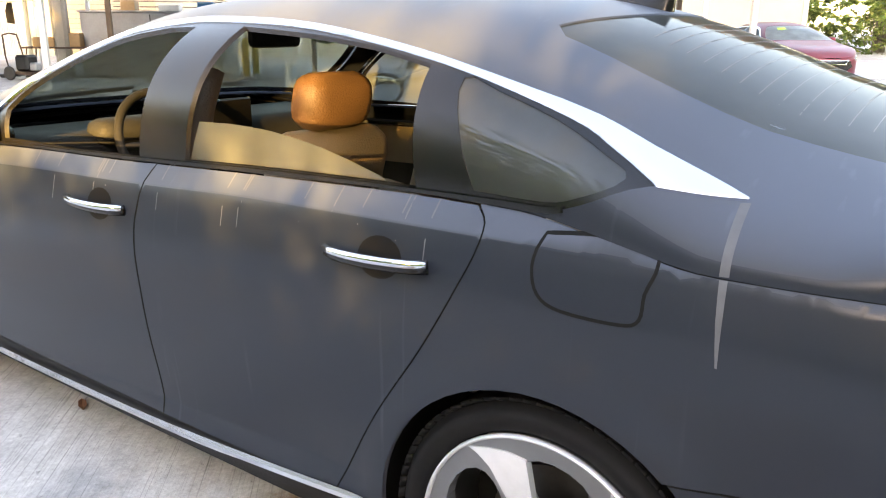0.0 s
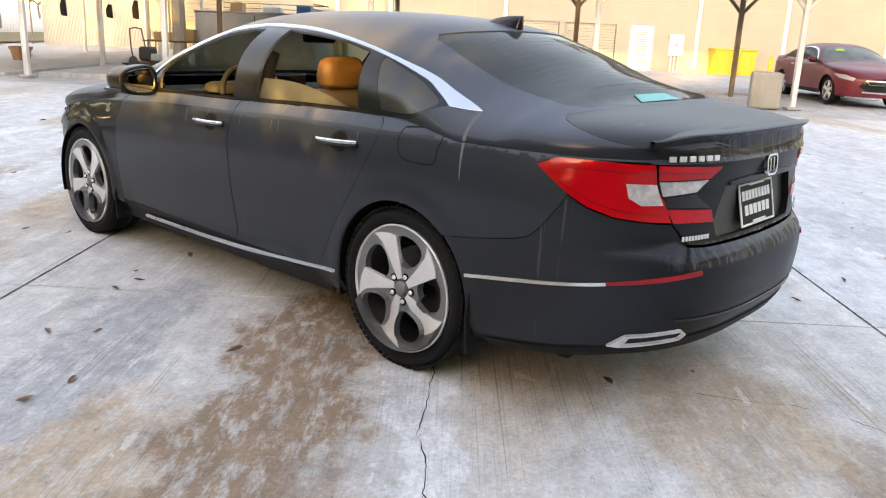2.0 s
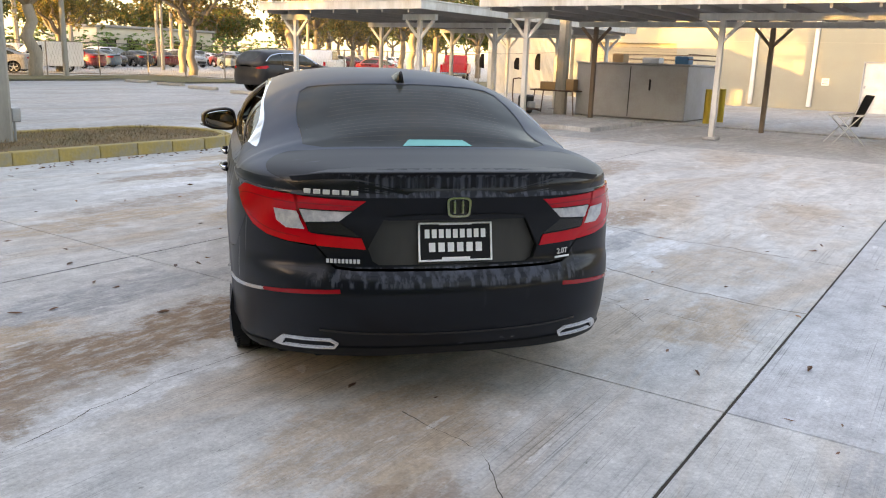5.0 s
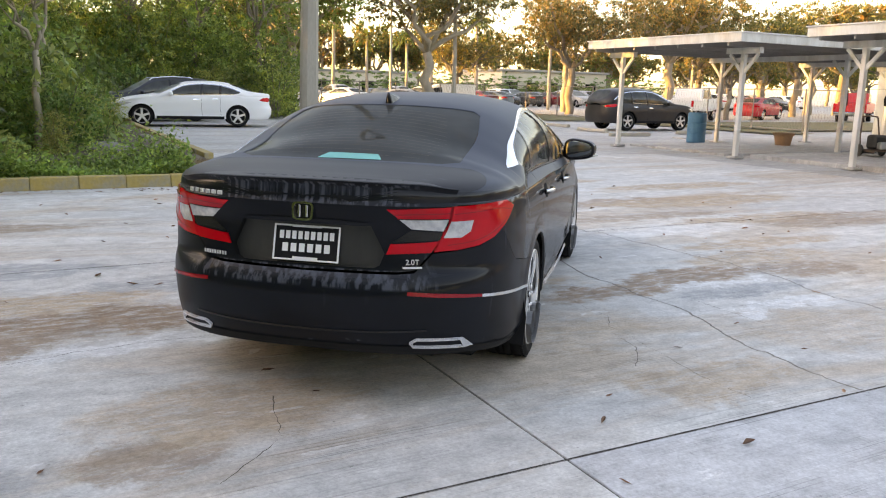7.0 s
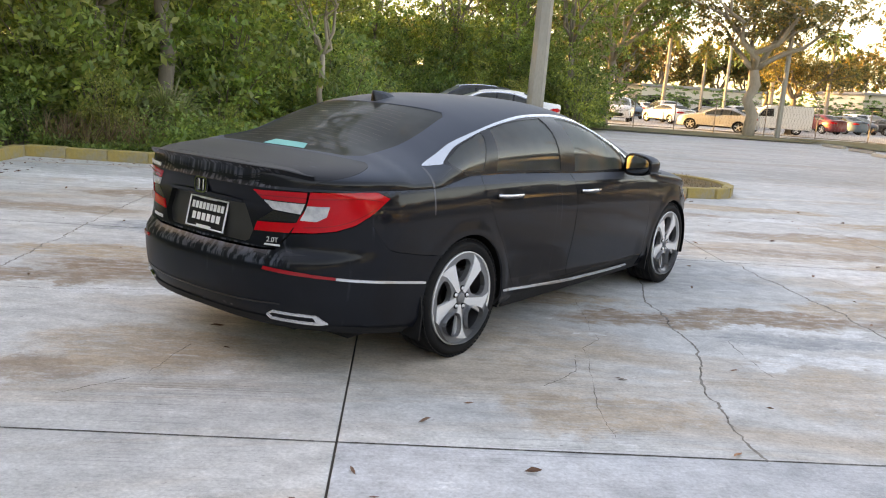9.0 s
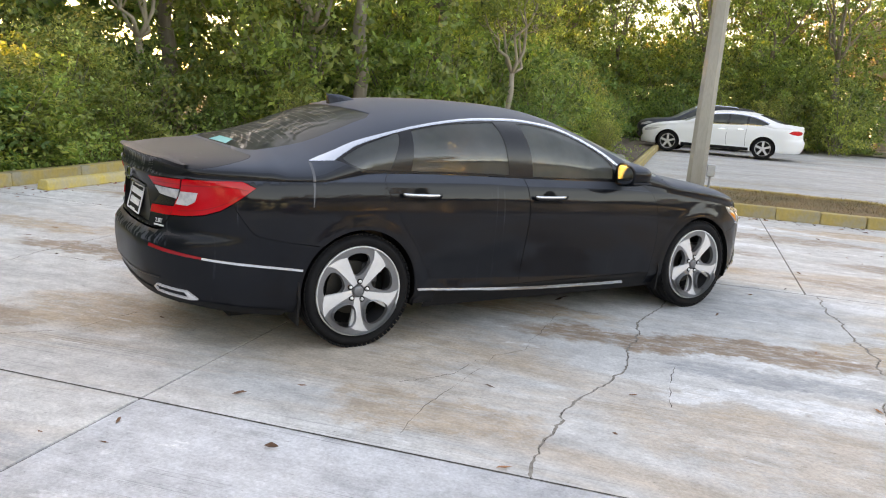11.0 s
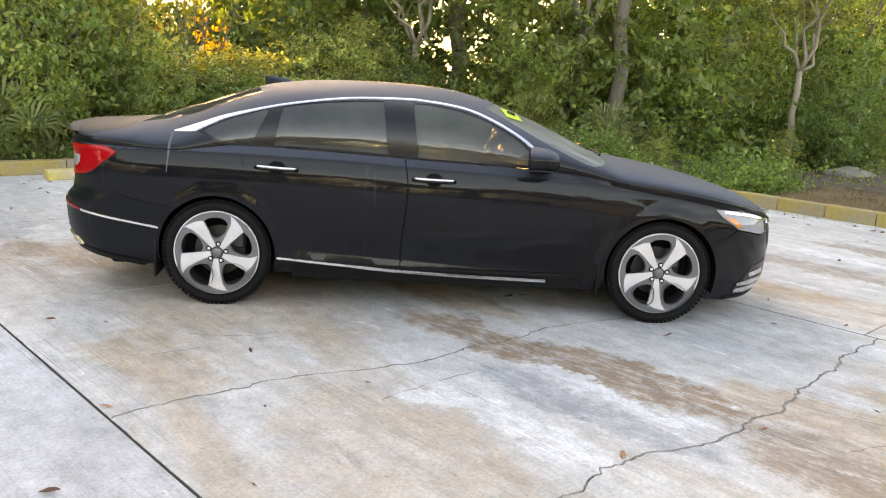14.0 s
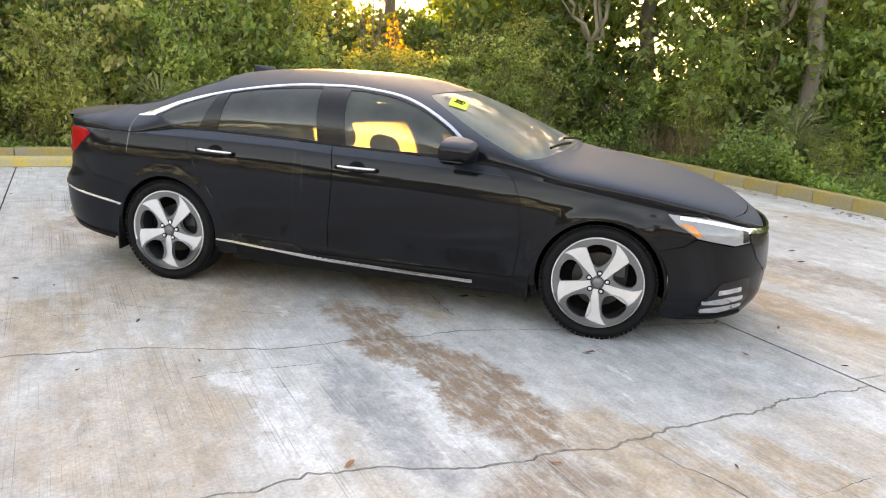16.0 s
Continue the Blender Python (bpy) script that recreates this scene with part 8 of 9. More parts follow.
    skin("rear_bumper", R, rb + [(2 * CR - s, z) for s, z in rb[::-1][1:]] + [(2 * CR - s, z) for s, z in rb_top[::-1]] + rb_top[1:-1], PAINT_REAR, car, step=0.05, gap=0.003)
    skin("bumper_groove", R, band(spline([(-1.16, 0.408), (-1.4, 0.398), (CR, 0.392), (2 * CR + 1.4, 0.398),
         (2 * CR + 1.16, 0.408)], 4), 0.009), GLOSS_BLACK, car, step=0.03, lift=0.002, gap=0, thick=0.001)
    skin("bumper_valance", R, whole([(CR, 0.29), (-1.0, 0.282), (-0.5, 0.225), (-0.45, 0.252), (-0.9, 0.305), (-1.25, 0.328), (CR, 0.325)], CR), BLACK_PLASTIC, car, step=0.05, lift=0.006, gap=0,
         label="black lower edge of the rear bumper")
    fb = arc(2.83, 0.365, 38, -20) + [(3.19, 0.15), (3.3, 0.135), (3.6, 0.14), (CF, 0.15)]
    fb_top = [(CF, 0.662)] + [(s, min(0.665, bz(s)) - 0.002) for s in np.arange(4.2, 3.68, -0.06)] + [(3.665, 0.598), (3.54, 0.586), (3.327, 0.630), (3.249, 0.585)]
    skin("front_bumper", R, fb + [(2 * CF - s, z) for s, z in fb[::-1][1:]] + [(2 * CF - s, z) for s, z in fb_top[::-1]] + fb_top[1:], PAINT_CLEAN, car, step=0.05, gap=0.003)
    skin("grille", R, whole([(CF, 0.652), (3.70, 0.652), (3.68, 0.60), (3.74, 0.50), (3.9, 0.40), (CF, 0.385)], CF), GLOSS_BLACK, car, step=0.05, lift=0.005, gap=0, label="gloss black grille")
    skin("grille_bar", R, band(spline([(3.66, 0.666), (3.8, 0.655), (4.0, 0.648), (CF, 0.646), (2 * CF - 4.0, 0.648), (2 * CF - 3.8, 0.655), (2 * CF - 3.66, 0.666)], 4), 0.026), CHROME, car, step=0.03, lift=0.014, gap=0,
         label="chrome bar over the grille")
    # antenna fin
    bm = bmesh.new()
    rows = []
    for t in np.linspace(0, 1, 12):
        y = 0.335 - 0.185 * t
        h = 0.006 + 0.062 * t ** 0.75
        w = 0.030 * (1 - 0.35 * (2 * t - 1) ** 2)
        zb = S.crown(y) - 0.004
        rows.append([bm.verts.new((w * c, y - 0.012 * (1 - abs(c)) * (1 if t > 0.9 else 0), zb + h * (1 - abs(c) ** 1.6))) for c in (-1, -0.6, -0.25, 0, 0.25, 0.6, 1)])
    for a, b in zip(rows, rows[1:]):
        for i in range(6):
            bm.faces.new((a[i], a[i + 1], b[i + 1], b[i]))
    bm.faces.new(rows[-1])
    part("antenna_fin", bm, PAINT, car, smooth=True)
    # plate with its frame; its words stand as bars
    tilt = pose(0, -1.042, 0.765, -13, 0, 0)
    plate = part("dealer_plate", box((0, 0, 0), (0.312, 0.006, 0.158), 0.002), BLACK_PLASTIC, car, "black dealer plate in a thin bright frame", m=tilt)
    bm = bmesh.new()
    for c, sz in (((0, -0.004, 0.077), (0.316, 0.008, 0.008)), ((0, -0.004, -0.077), (0.316, 0.008, 0.008)), ((-0.154, -0.004, 0), (0.008, 0.008, 0.15)), ((0.154, -0.004, 0), (0.008, 0.008, 0.15))):
        add_box(bm, c, sz, 0.002)
    part("plate_frame", bm, WHITE_PRINT, plate, "bright plate frame")
    for z, w, h in ((0.034, 0.27, 0.036), (-0.022, 0.24, 0.038)):
        n = 9 if z > 0 else 6
        for i in range(n):
            x = -w / 2 + w * (i + 0.5) / n
            bm = box((x, -0.0045, z), (w / n * 0.66, 0.003, h))
            part("print_bar", bm, WHITE_PRINT, plate)
    part("print_bar", box((0, -0.009, -0.069), (0.12, 0.002, 0.012)), WHITE_PRINT, plate)
    part("print_bar", box((0, -0.009, 0.073), (0.14, 0.002, 0.007)), WHITE_PRINT, plate)
    # maker's badge, model lettering and dealer sticker as plain shapes
    bm = bmesh.new()
    ring_o, ring_i = [], []
    for i in range(28):
        a = 2 * math.pi * i / 28
        c, d = math.cos(a), math.sin(a)
        r = (abs(c) ** 5 + abs(d) ** 5) ** (-0.2)
        ring_o.append((0.050 * r * c * (1 + 0.06 * d), 0.041 * r * d))
        ring_i.append((0.041 * r * c * (1 + 0.06 * d), 0.033 * r * d))
    vo = [[bm.verts.new((x, yy, z)) for x, z in lp] for lp, yy in ((ring_o, 0.004), (ring_o, -0.008), (ring_i, -0.008), (ring_i, 0.004))]
    for a, b in zip(vo, vo[1:]):
        for i in range(28):
            bm.faces.new((a[i], a[(i + 1) % 28], b[(i + 1) % 28], b[i]))
    badge = part("badge", bm, CHROME, car, "chrome badge in a rounded frame", smooth=False, m=pose(0, -1.078, 0.916, -4, 0, 0))
    part("badge_back", box((0, 0.004, 0), (0.09, 0.003, 0.072), 0.001), GLOSS_BLACK, badge)
    for x in (-0.017, 0.017):
        part("badge_mark", box((x, -0.004, 0), (0.012, 0.006, 0.056), 0.003), CHROME, badge)
    for i in range(6):
        x = -0.60 + 0.036 * i
        y = edge_of_lid(x)
        turn = math.degrees(math.atan((edge_of_lid(x + 0.02) - edge_of_lid(x - 0.02)) / 0.04))
        part("model_letter", box((0, 0, 0), (0.028, 0.008, 0.019), 0.002), ALLOY, car, "small chrome letter block", m=Matrix.Translation((x, y - 0.004, 0.972)) @ pose(0, 0, 0, -4, 0, turn))
    for i in range(9):
        p = R(-1.205 - 0.0145 * i, 0.692)
        part("sticker_bar", box((0, 0, 0), (0.0105, 0.002, 0.017)), ALLOY, car, "silver sticker letter block", m=Matrix.Translation((-p.x, p.y - 0.006, p.z)) @ pose(0, 0, 0, 0, 0, -22))
    p = R(-1.235, 0.702)
    lettering("2.0T", 0.034, ALLOY, car, Matrix.Translation((p.x - 0.005, p.y - 0.012, p.z + 0.006)) @ pose(0, 0, 0, 88, 0, 22), label="silver engine lettering")
    part("trim_badge", box((0, 0, 0), (0.085, 0.003, 0.009), 0.001), ALLOY, car, m=Matrix.Translation((p.x - 0.005, p.y - 0.012, p.z - 0.018)) @ pose(0, 0, 0, 0, 0, 22))
    # stickers and papers on the glass
    sticker = skin("price_sticker", T, [(y, S.top_x(y, x)) for x, y in ((0.585, 1.80), (0.39, 1.775), (0.385, 1.885), (0.565, 1.91))], NEON, car, step=0.04, lift=0.003, gap=0, thick=0.001, label="neon yellow year sticker inside the windshield")
    p = T(1.845, S.top_x(1.845, 0.48))
    v0 = S.top_x(1.845, 0.48)
    nrm = (T(1.855, v0) - T(1.835, v0)).cross(T(1.845, v0 + 0.01) - T(1.845, v0 - 0.01)).normalized()
    nrm = nrm if nrm.z > 0 else -nrm
    yax = (Vector((0, -1, 0.42)) - nrm * Vector((0, -1, 0.42)).dot(nrm)).normalized()
    xax = yax.cross(nrm)
    mt = Matrix((xax, yax, nrm)).transposed().to_4x4()
    lettering("18", 0.09, DARK, sticker, Matrix.Translation(p + nrm * 0.0065) @ mt, label="dark year digits")
    skin("paper_sheet", T, [(-0.525, 1.07), (-0.525, 0.88), (-0.578, 0.855), (-0.583, 1.10)], TEAL, car, step=0.05, lift=0.0, gap=0, thick=0.001, label="teal paper on the rear window")
    # wipers
    for x0, x1 in ((0.55, -0.02), (-0.05, -0.62)):
        bm = bmesh.new()
        add_tube(bm, [T(2.50 - 0.05 * (1 - abs(t)), S.top_x(2.48, x0 + (x1 - x0) * t)) + Vector((0, 0.0, 0.016)) for t in np.linspace(0, 1, 8)], 0.008, 6)
        part("wiper", bm, BLACK_PLASTIC, car)
    # under-body, floor and cabin
    bm = bmesh.new()
    add_box(bm, (0, 1.2, 0.27), (1.5, 3.9, 0.14), 0.05)
    add_box(bm, (0, -0.72, 0.36), (1.25, 0.55, 0.2), 0.06)
    part("underbody", bm, DARK, car)
    bm = bmesh.new()
    add_box(bm, (0, 3.05, 0.55), (1.1, 0.95, 0.4), 0.05)
    part("firewall", bm, DARK, car)
    part("boot_box", box((0, -0.45, 0.6), (1.15, 0.9, 0.6), 0.05), DARK, car)
    bm = box((0, -0.28, 1.0), (1.25, 0.75, 0.03), 0.01)
    part("rear_shelf", bm, SOFT_BLACK, car)
    skin("headliner", T, whole_top([(1.68, 1.0), (1.62, 0.66), (1.2, 0.60), (0.6, 0.58), (0.25, 0.64), (0.18, 1.0)]), HEADLINER, car, step=0.1, lift=-0.03, gap=0, thick=0.005)

    def cushion(size, c, rot, r=0.05):
        bm = bmesh.new()
        add_box(bm, c, size, r, rot, segments=3)
        return bm
    for sx in (-1, 1):
        seat = part("front_seat", cushion((0.5, 0.52, 0.16), (0.36 * sx, 1.38, 0.58), pose(0, 0, 0, 8, 0, 0)), TAN_PALE, car, "tan leather front seat", smooth=True)
        part("seat_back", cushion((0.44, 0.15, 0.54), (0.36 * sx, 1.07, 0.78), pose(0, 0, 0, 16, 0, 0), 0.07), TAN_PALE, seat, smooth=True)
        part("headrest", cushion((0.27, 0.13, 0.165), (0.36 * sx, 1.0, 1.12), pose(0, 0, 0, 14, 0, 0), 0.06), TAN_SUN_TINT, seat, "leather headrest, the sun's orange put into its colour", smooth=True)
        for dx in (-0.05, 0.05):
            bm = bmesh.new()
            add_rod(bm, (0.36 * sx + dx, 1.01, 1.07), (0.36 * sx + dx, 1.02, 0.99), 0.007)
            part("headrest_post", bm, STEEL, seat)
    bench = part("rear_bench", cushion((1.3, 0.5, 0.16), (0, 0.4, 0.58), pose(0, 0, 0, 6, 0, 0)), TAN_PALE, car, "tan leather rear bench", smooth=True)
    part("bench_back", cushion((1.28, 0.15, 0.55), (0, 0.14, 0.82), pose(0, 0, 0, 24, 0, 0), 0.06), TAN_PALE, bench, smooth=True)
    # the dark of the cabin is put into these headrests' colour
    for x in (-0.36, 0.36):
        part("headrest", cushion((0.26, 0.1, 0.14), (x, 0.02, 1.12), pose(0, 0, 0, 18, 0, 0), 0.04), SOFT_BLACK, bench, smooth=True)
    bm = bmesh.new()
    add_box(bm, (0, 2.15, 0.90), (1.46, 0.42, 0.13), 0.05, segments=3)
    add_box(bm, (-0.36, 1.96, 0.965), (0.36, 0.14, 0.09), 0.04, segments=2)
    dash = part("dashboard", bm, SOFT_BLACK, car, "black dashboard", smooth=True)
    part("screen", box((0.02, 1.93, 0.98), (0.23, 0.02, 0.13), 0.006), GLOSS_BLACK, dash)
    part("centre_console", box((0, 1.45, 0.62), (0.22, 0.75, 0.22), 0.04), SOFT_BLACK, car)
    bm = bmesh.new()
    wm = pose(-0.36, 1.79, 0.93, 66, 0, 0)
    add_tube(bm, [wm @ Vector((0.185 * math.cos(a), 0.185 * math.sin(a), 0)) for a in np.linspace(0, 2 * math.pi, 40)], 0.016, 8)
    add_tube(bm, [wm @ Vector((-0.18, 0, 0)), wm @ Vector((0, 0.0, -0.02)), wm @ Vector((0.18, 0, 0))], 0.017, 6)
    add_tube(bm, [wm @ Vector((0, 0, -0.02)), wm @ Vector((0, -0.18, 0))], 0.017, 6)
    add_rod(bm, wm @ Vector((0, 0, -0.04)), wm @ Vector((0, 0, 0.0)), 0.055, n=16)
    part("steering_wheel", bm, SOFT_BLACK, car, smooth=True)
    bm = box((0.0, 1.62, 1.285), (0.24, 0.035, 0.075), 0.02, segments=2)
    part("rear_view_mirror", bm, SOFT_BLACK, car)
    for sx in (-1, 1):
        bm = bmesh.new()
        add_tube(bm, [Vector((S.top(y, 0.06).x * sx * 0.90, y, z)) if z < 1.1 else Vector((S.top(y, S.top_v(y, z)).x * sx * 0.88, y, z)) for y, z in ((1.13, 0.6), (1.13, 1.0), (1.125, 1.12), (1.12, 1.22))], 0.045, 8)
        part("pillar_lining", bm, TAN_SUN_TINT, car, smooth=True)
    return car


build_sedan()


# ---- other vehicles ----
def simple_car(name, label, shape, paint, m, glass, axle_r, axle_f, r, side_pane, ws, rg, tail, head, group="", trim=None, rim=0.235, track=0.83, strips=(), coarse=0.09, rails=False):
    """A parked car from the same two sheets: body sides, upper body with openings, panes, lamps and wheels."""
    S = shape
    car = thing(name, m, label, "car", group)
    R, T = S.ring, S.top
    CR, CF = S.y0 - 0.9 * math.pi / 2, S.y1 + 0.9 * math.pi / 2

    def bz(s):
        return S.belt(R(s, 0.7).y)
    base = 0.24 if r < 0.35 else 0.3
    low = [(CF, base)] + [(CF - 0.2, base), (axle_f + r + 0.02, base)] + arc(axle_f, r + 0.035, -12, 192, r, 14) + [(axle_f - r - 0.06, base), (axle_r + r + 0.06, base)]
    low += arc(axle_r, r + 0.035, -12, 192, r, 14) + [(axle_r - r - 0.03, base), (CR + 0.3, base), (CR, base)]
    top_line = [(CR + (CF - CR) * i / 40, bz(CR + (CF - CR) * i / 40)) for i in range(41)]
    for mir in (False, True):
        k = dict(mirror=mir)
        b = skin("body_side", R, low + top_line, paint, car, step=coarse, gap=0, thick=0.01, **k)
        pane = [(y, S.top_v(y, z)) for y, z in side_pane]
        skin("side_window", T, pane, glass, car, step=coarse, lift=-0.006, gap=0, thick=0.003, **k)
        for y in [side_pane[0][0] + (side_pane[len(side_pane) // 2][0] - side_pane[0][0]) * t for t in (0.42, 0.8)][:2]:
            zt = S.crown(y)
            skin("pillar", T, [(y - 0.035, 0.0), (y + 0.035, 0.0), (y + 0.015, S.top_v(y, zt - 0.09)), (y - 0.055, S.top_v(y, zt - 0.09))], GLOSS_BLACK, car, step=0.1, lift=0.001, gap=0, thick=0.004, **k)
            skin("door_gap", R, band([(y, bz(y) - 0.01), (y + 0.02, 0.6), (y, 0.36)], 0.008), DARK, b, step=0.1, lift=0.002, gap=0, thick=0.001, **k)
            skin("door_handle", R, band([(y + 0.08, bz(y) - 0.13), (y + 0.26, bz(y) - 0.135)], 0.025), trim or paint, b, step=0.1, lift=0.02, gap=0, thick=0.02, **k)
        skin("tail_light", R, tail, RED_LENS, car, step=0.06, lift=0.006, gap=0, **k)
        skin("headlight", R, head, CLEAR_LENS, car, step=0.06, lift=0.006, gap=0, **k)
        skin("sill", R, band([(axle_r + r + 0.08, base + 0.05), (axle_f - r - 0.08, base + 0.05)], 0.09), BLACK_PLASTIC, car, step=0.2, lift=0.008, gap=0, **k)
        if trim:
            skin("window_trim", T, [(y, S.top_v(y, z)) for y, z in band(side_pane[: len(side_pane) - 1], 0.02)], trim, car, step=0.1, lift=0.004, gap=0, **k)
        sx = -1 if mir else 1
        ym = axle_f - 0.85
        zm = S.belt(ym)
        bm = box(((S.half(ym, zm) + 0.1) * sx, ym, zm + 0.06), (0.2, 0.13, 0.14), 0.05, segments=2)
        part("side_mirror", bm, paint, car, smooth=True)
        for yy in (axle_r, axle_f):
            wheel_parts(car, track * sx, yy, sx, r, rim, False, 0.22)
            bm = bmesh.new()
            add_lathe(bm, [(r + 0.04, track + 0.02), (r + 0.04, track - 0.28), (0.05, track - 0.29)], 24)
            for v in bm.verts:
                v.co = Vector((v.co.x * sx, v.co.y + yy, max(base - 0.02, v.co.z + r)))
            part("wheel_well", bm, DARK, car)
        if rails:
            bm = bmesh.new()
            add_tube(bm, [T(y, 0.62) + Vector((0, 0, h)) for y, h in ((0.0, 0.0), (0.1, 0.05), (0.8, 0.06), (1.5, 0.05), (1.6, 0.0))], 0.018, 6)
            if mir:
                for v in bm.verts:
                    v.co.x *= -1
            part("roof_rail", bm, CHROME, car)
    wt = list(ws) + [(y, 2 - v) for y, v in ws[::-1]]
    rt = list(rg) + [(y, 2 - v) for y, v in rg[::-1]]
    pane = [(y, S.top_v(y, z)) for y, z in side_pane]
    y_end, y_front = S.rear(0.9) + 0.012, S.front(0.66) - 0.012
    outline = [(y_end, 0.0)] + [(y, 0.0) for y in np.arange(y_end + 0.1, y_front - 0.05, 0.15)] + [(y_front, 0.0), (y_front, 2.0)] + [(y, 2.0) for y in np.arange(y_front - 0.1, y_end + 0.05, -0.15)] + [(y_end, 2.0)]
    skin("upper_body", T, outline, paint, car, holes=[pane, [(y, 2 - v) for y, v in pane], wt, rt], step=coarse, gap=0, thick=0.01)
    skin("windshield", T, wt, GLASS_CLEAR, car, step=coarse, lift=-0.006, gap=0, thick=0.003)
    skin("rear_window", T, rt, glass, car, step=coarse, lift=-0.006, gap=0, thick=0.003)
    gr = [(CF - 0.45, 0.6), (CF - 0.55, 0.48), (CF - 0.35, 0.38)]
    skin("grille", R, gr + [(2 * CF - s, z) for s, z in gr[::-1]], GLOSS_BLACK, car, step=0.1, lift=0.006, gap=0)
    bm = bmesh.new()
    ym = (axle_r + axle_f) / 2
    add_box(bm, (0, ym, base + 0.1), (1.45, axle_f - axle_r + 1.2, 0.2), 0.05)
    part("underbody", bm, DARK, car)
    bm = bmesh.new()
    add_box(bm, (0, ym - 0.1, 0.66), (1.35, 1.9, 0.5), 0.1)
    part("bench_seat", bm, SOFT_BLACK, car)
    for x in (-0.36, 0.36):
        part("front_seat", box((x, ym - 0.1, 1.0), (0.46, 0.2, 0.5), 0.08), SOFT_BLACK, car)
    return car


SEDAN_PANE = spline([(-0.1, 1.1), (0.15, 1.21), (0.5, 1.3), (0.9, 1.335), (1.25, 1.325), (1.6, 1.27), (1.9, 1.13), (2.03, 1.03)], 3) + [(2.0, 0.975), (1.0, 1.005), (0.1, 1.025), (-0.06, 1.06)]
SEDAN_WS = spline([(1.72, 1.0), (1.70, 0.8), (1.66, 0.62)], 3) + spline([(1.72, 0.57), (2.0, 0.42), (2.32, 0.27)], 3) + spline([(2.44, 0.45), (2.5, 0.75), (2.52, 1.0)], 3)
SEDAN_RG = spline([(0.16, 1.0), (0.18, 0.8), (0.2, 0.63)], 3) + spline([(0.1, 0.6), (-0.2, 0.56), (-0.48, 0.56)], 3) + spline([(-0.56, 0.65), (-0.59, 0.8), (-0.6, 1.0)], 3)
SEDAN_TAIL = [(-0.72, 0.86), (-0.85, 0.93), (-1.05, 0.94), (-1.3, 0.9), (-1.3, 0.83), (-1.05, 0.8), (-0.85, 0.82)]
SEDAN_HEAD = [(3.1, 0.74), (3.3, 0.65), (3.6, 0.6), (3.65, 0.66), (3.4, 0.735)]
SUV = CarShape(
    crown=curve((-1.02, 1.0), (-1.0, 1.12), (-0.9, 1.3), (-0.72, 1.52), (-0.5, 1.63), (0.0, 1.675), (0.6, 1.695), (1.1, 1.685), (1.5, 1.63), (1.8, 1.5), (2.1, 1.34), (2.4, 1.17), (2.55, 1.12),
                (2.9, 1.09), (3.3, 1.03), (3.6, 0.93), (3.72, 0.8)),
    belt=curve((-1.05, 0.99), (-0.6, 1.1), (0.0, 1.08), (0.8, 1.05), (1.6, 1.03), (2.2, 1.02), (2.8, 1.0), (3.4, 0.9), (3.75, 0.75)),
    wide=curve((0.2, 0.86), (0.3, 0.92), (0.5, 0.945), (0.75, 0.95), (0.9, 0.93), (1.0, 0.905), (1.12, 0.87)),
    rear=curve((0.25, -0.93), (0.4, -1.03), (0.6, -1.05), (0.8, -1.03), (1.1, -1.01)),
    front=curve((0.25, 3.6), (0.4, 3.72), (0.7, 3.74), (0.9, 3.68)),
    plan=curve((-1.1, 0.98), (0.5, 1.0), (2.5, 0.995), (3.7, 0.95)),
    y0=-0.45, y1=2.95, nrear=3.2, nfront=2.8,
    ntop=curve((-1.0, 3.0), (-0.5, 2.9), (1.5, 2.8), (2.5, 3.0), (3.7, 3.0)))
SUV_PANE = spline([(-0.72, 1.22), (-0.45, 1.42), (0.0, 1.52), (0.7, 1.56), (1.2, 1.54), (1.6, 1.43), (1.95, 1.25), (2.15, 1.1)], 3) + [(2.1, 1.05), (1.2, 1.07), (0.2, 1.1), (-0.5, 1.14)]
SUV_WS = spline([(1.56, 1.0), (1.54, 0.8), (1.5, 0.66)], 3) + spline([(1.6, 0.6), (2.0, 0.46), (2.3, 0.36)], 3) + spline([(2.42, 0.5), (2.5, 0.8), (2.52, 1.0)], 3)
SUV_RG = spline([(-0.62, 1.0), (-0.61, 0.8), (-0.6, 0.66)], 3) + [(-0.7, 0.62), (-0.84, 0.6)] + spline([(-0.93, 0.7), (-0.95, 0.85), (-0.955, 1.0)], 3)
SUV_TAIL = [(-0.66, 1.0), (-0.8, 1.06), (-1.3, 1.0), (-1.35, 0.92), (-0.9, 0.93)]
SUV_HEAD = [(3.2, 0.9), (3.45, 0.8), (3.75, 0.76), (3.75, 0.83), (3.4, 0.92)]


def paint_of(name, color, metal=0.2):
    return car_paint(name, color, (0.4, 0.38, 0.36), 0.06, 0.25, 0.0, metal)


def parked(place_p, place_q, heading, shift=1.4):
    """The pose of a car whose rear axle is at the origin: its middle at the place, its nose along heading degrees from +q towards -p."""
    h = LOT_TURN + heading
    return Matrix.Translation(lot(place_p, place_q)) @ pose(0, 0, 0, 0, 0, h) @ Matrix.Translation((0, -shift, 0))


def sedan_car(label, color, m, group="", coarse=0.09, trim=None, metal=0.2):
    return simple_car("sedan", label, SEDAN, paint_of("car_paint", color, metal), m, GLASS_REAR, 0.0, 2.83, 0.335, SEDAN_PANE, SEDAN_WS, SEDAN_RG, SEDAN_TAIL, SEDAN_HEAD, group, trim, coarse=coarse)


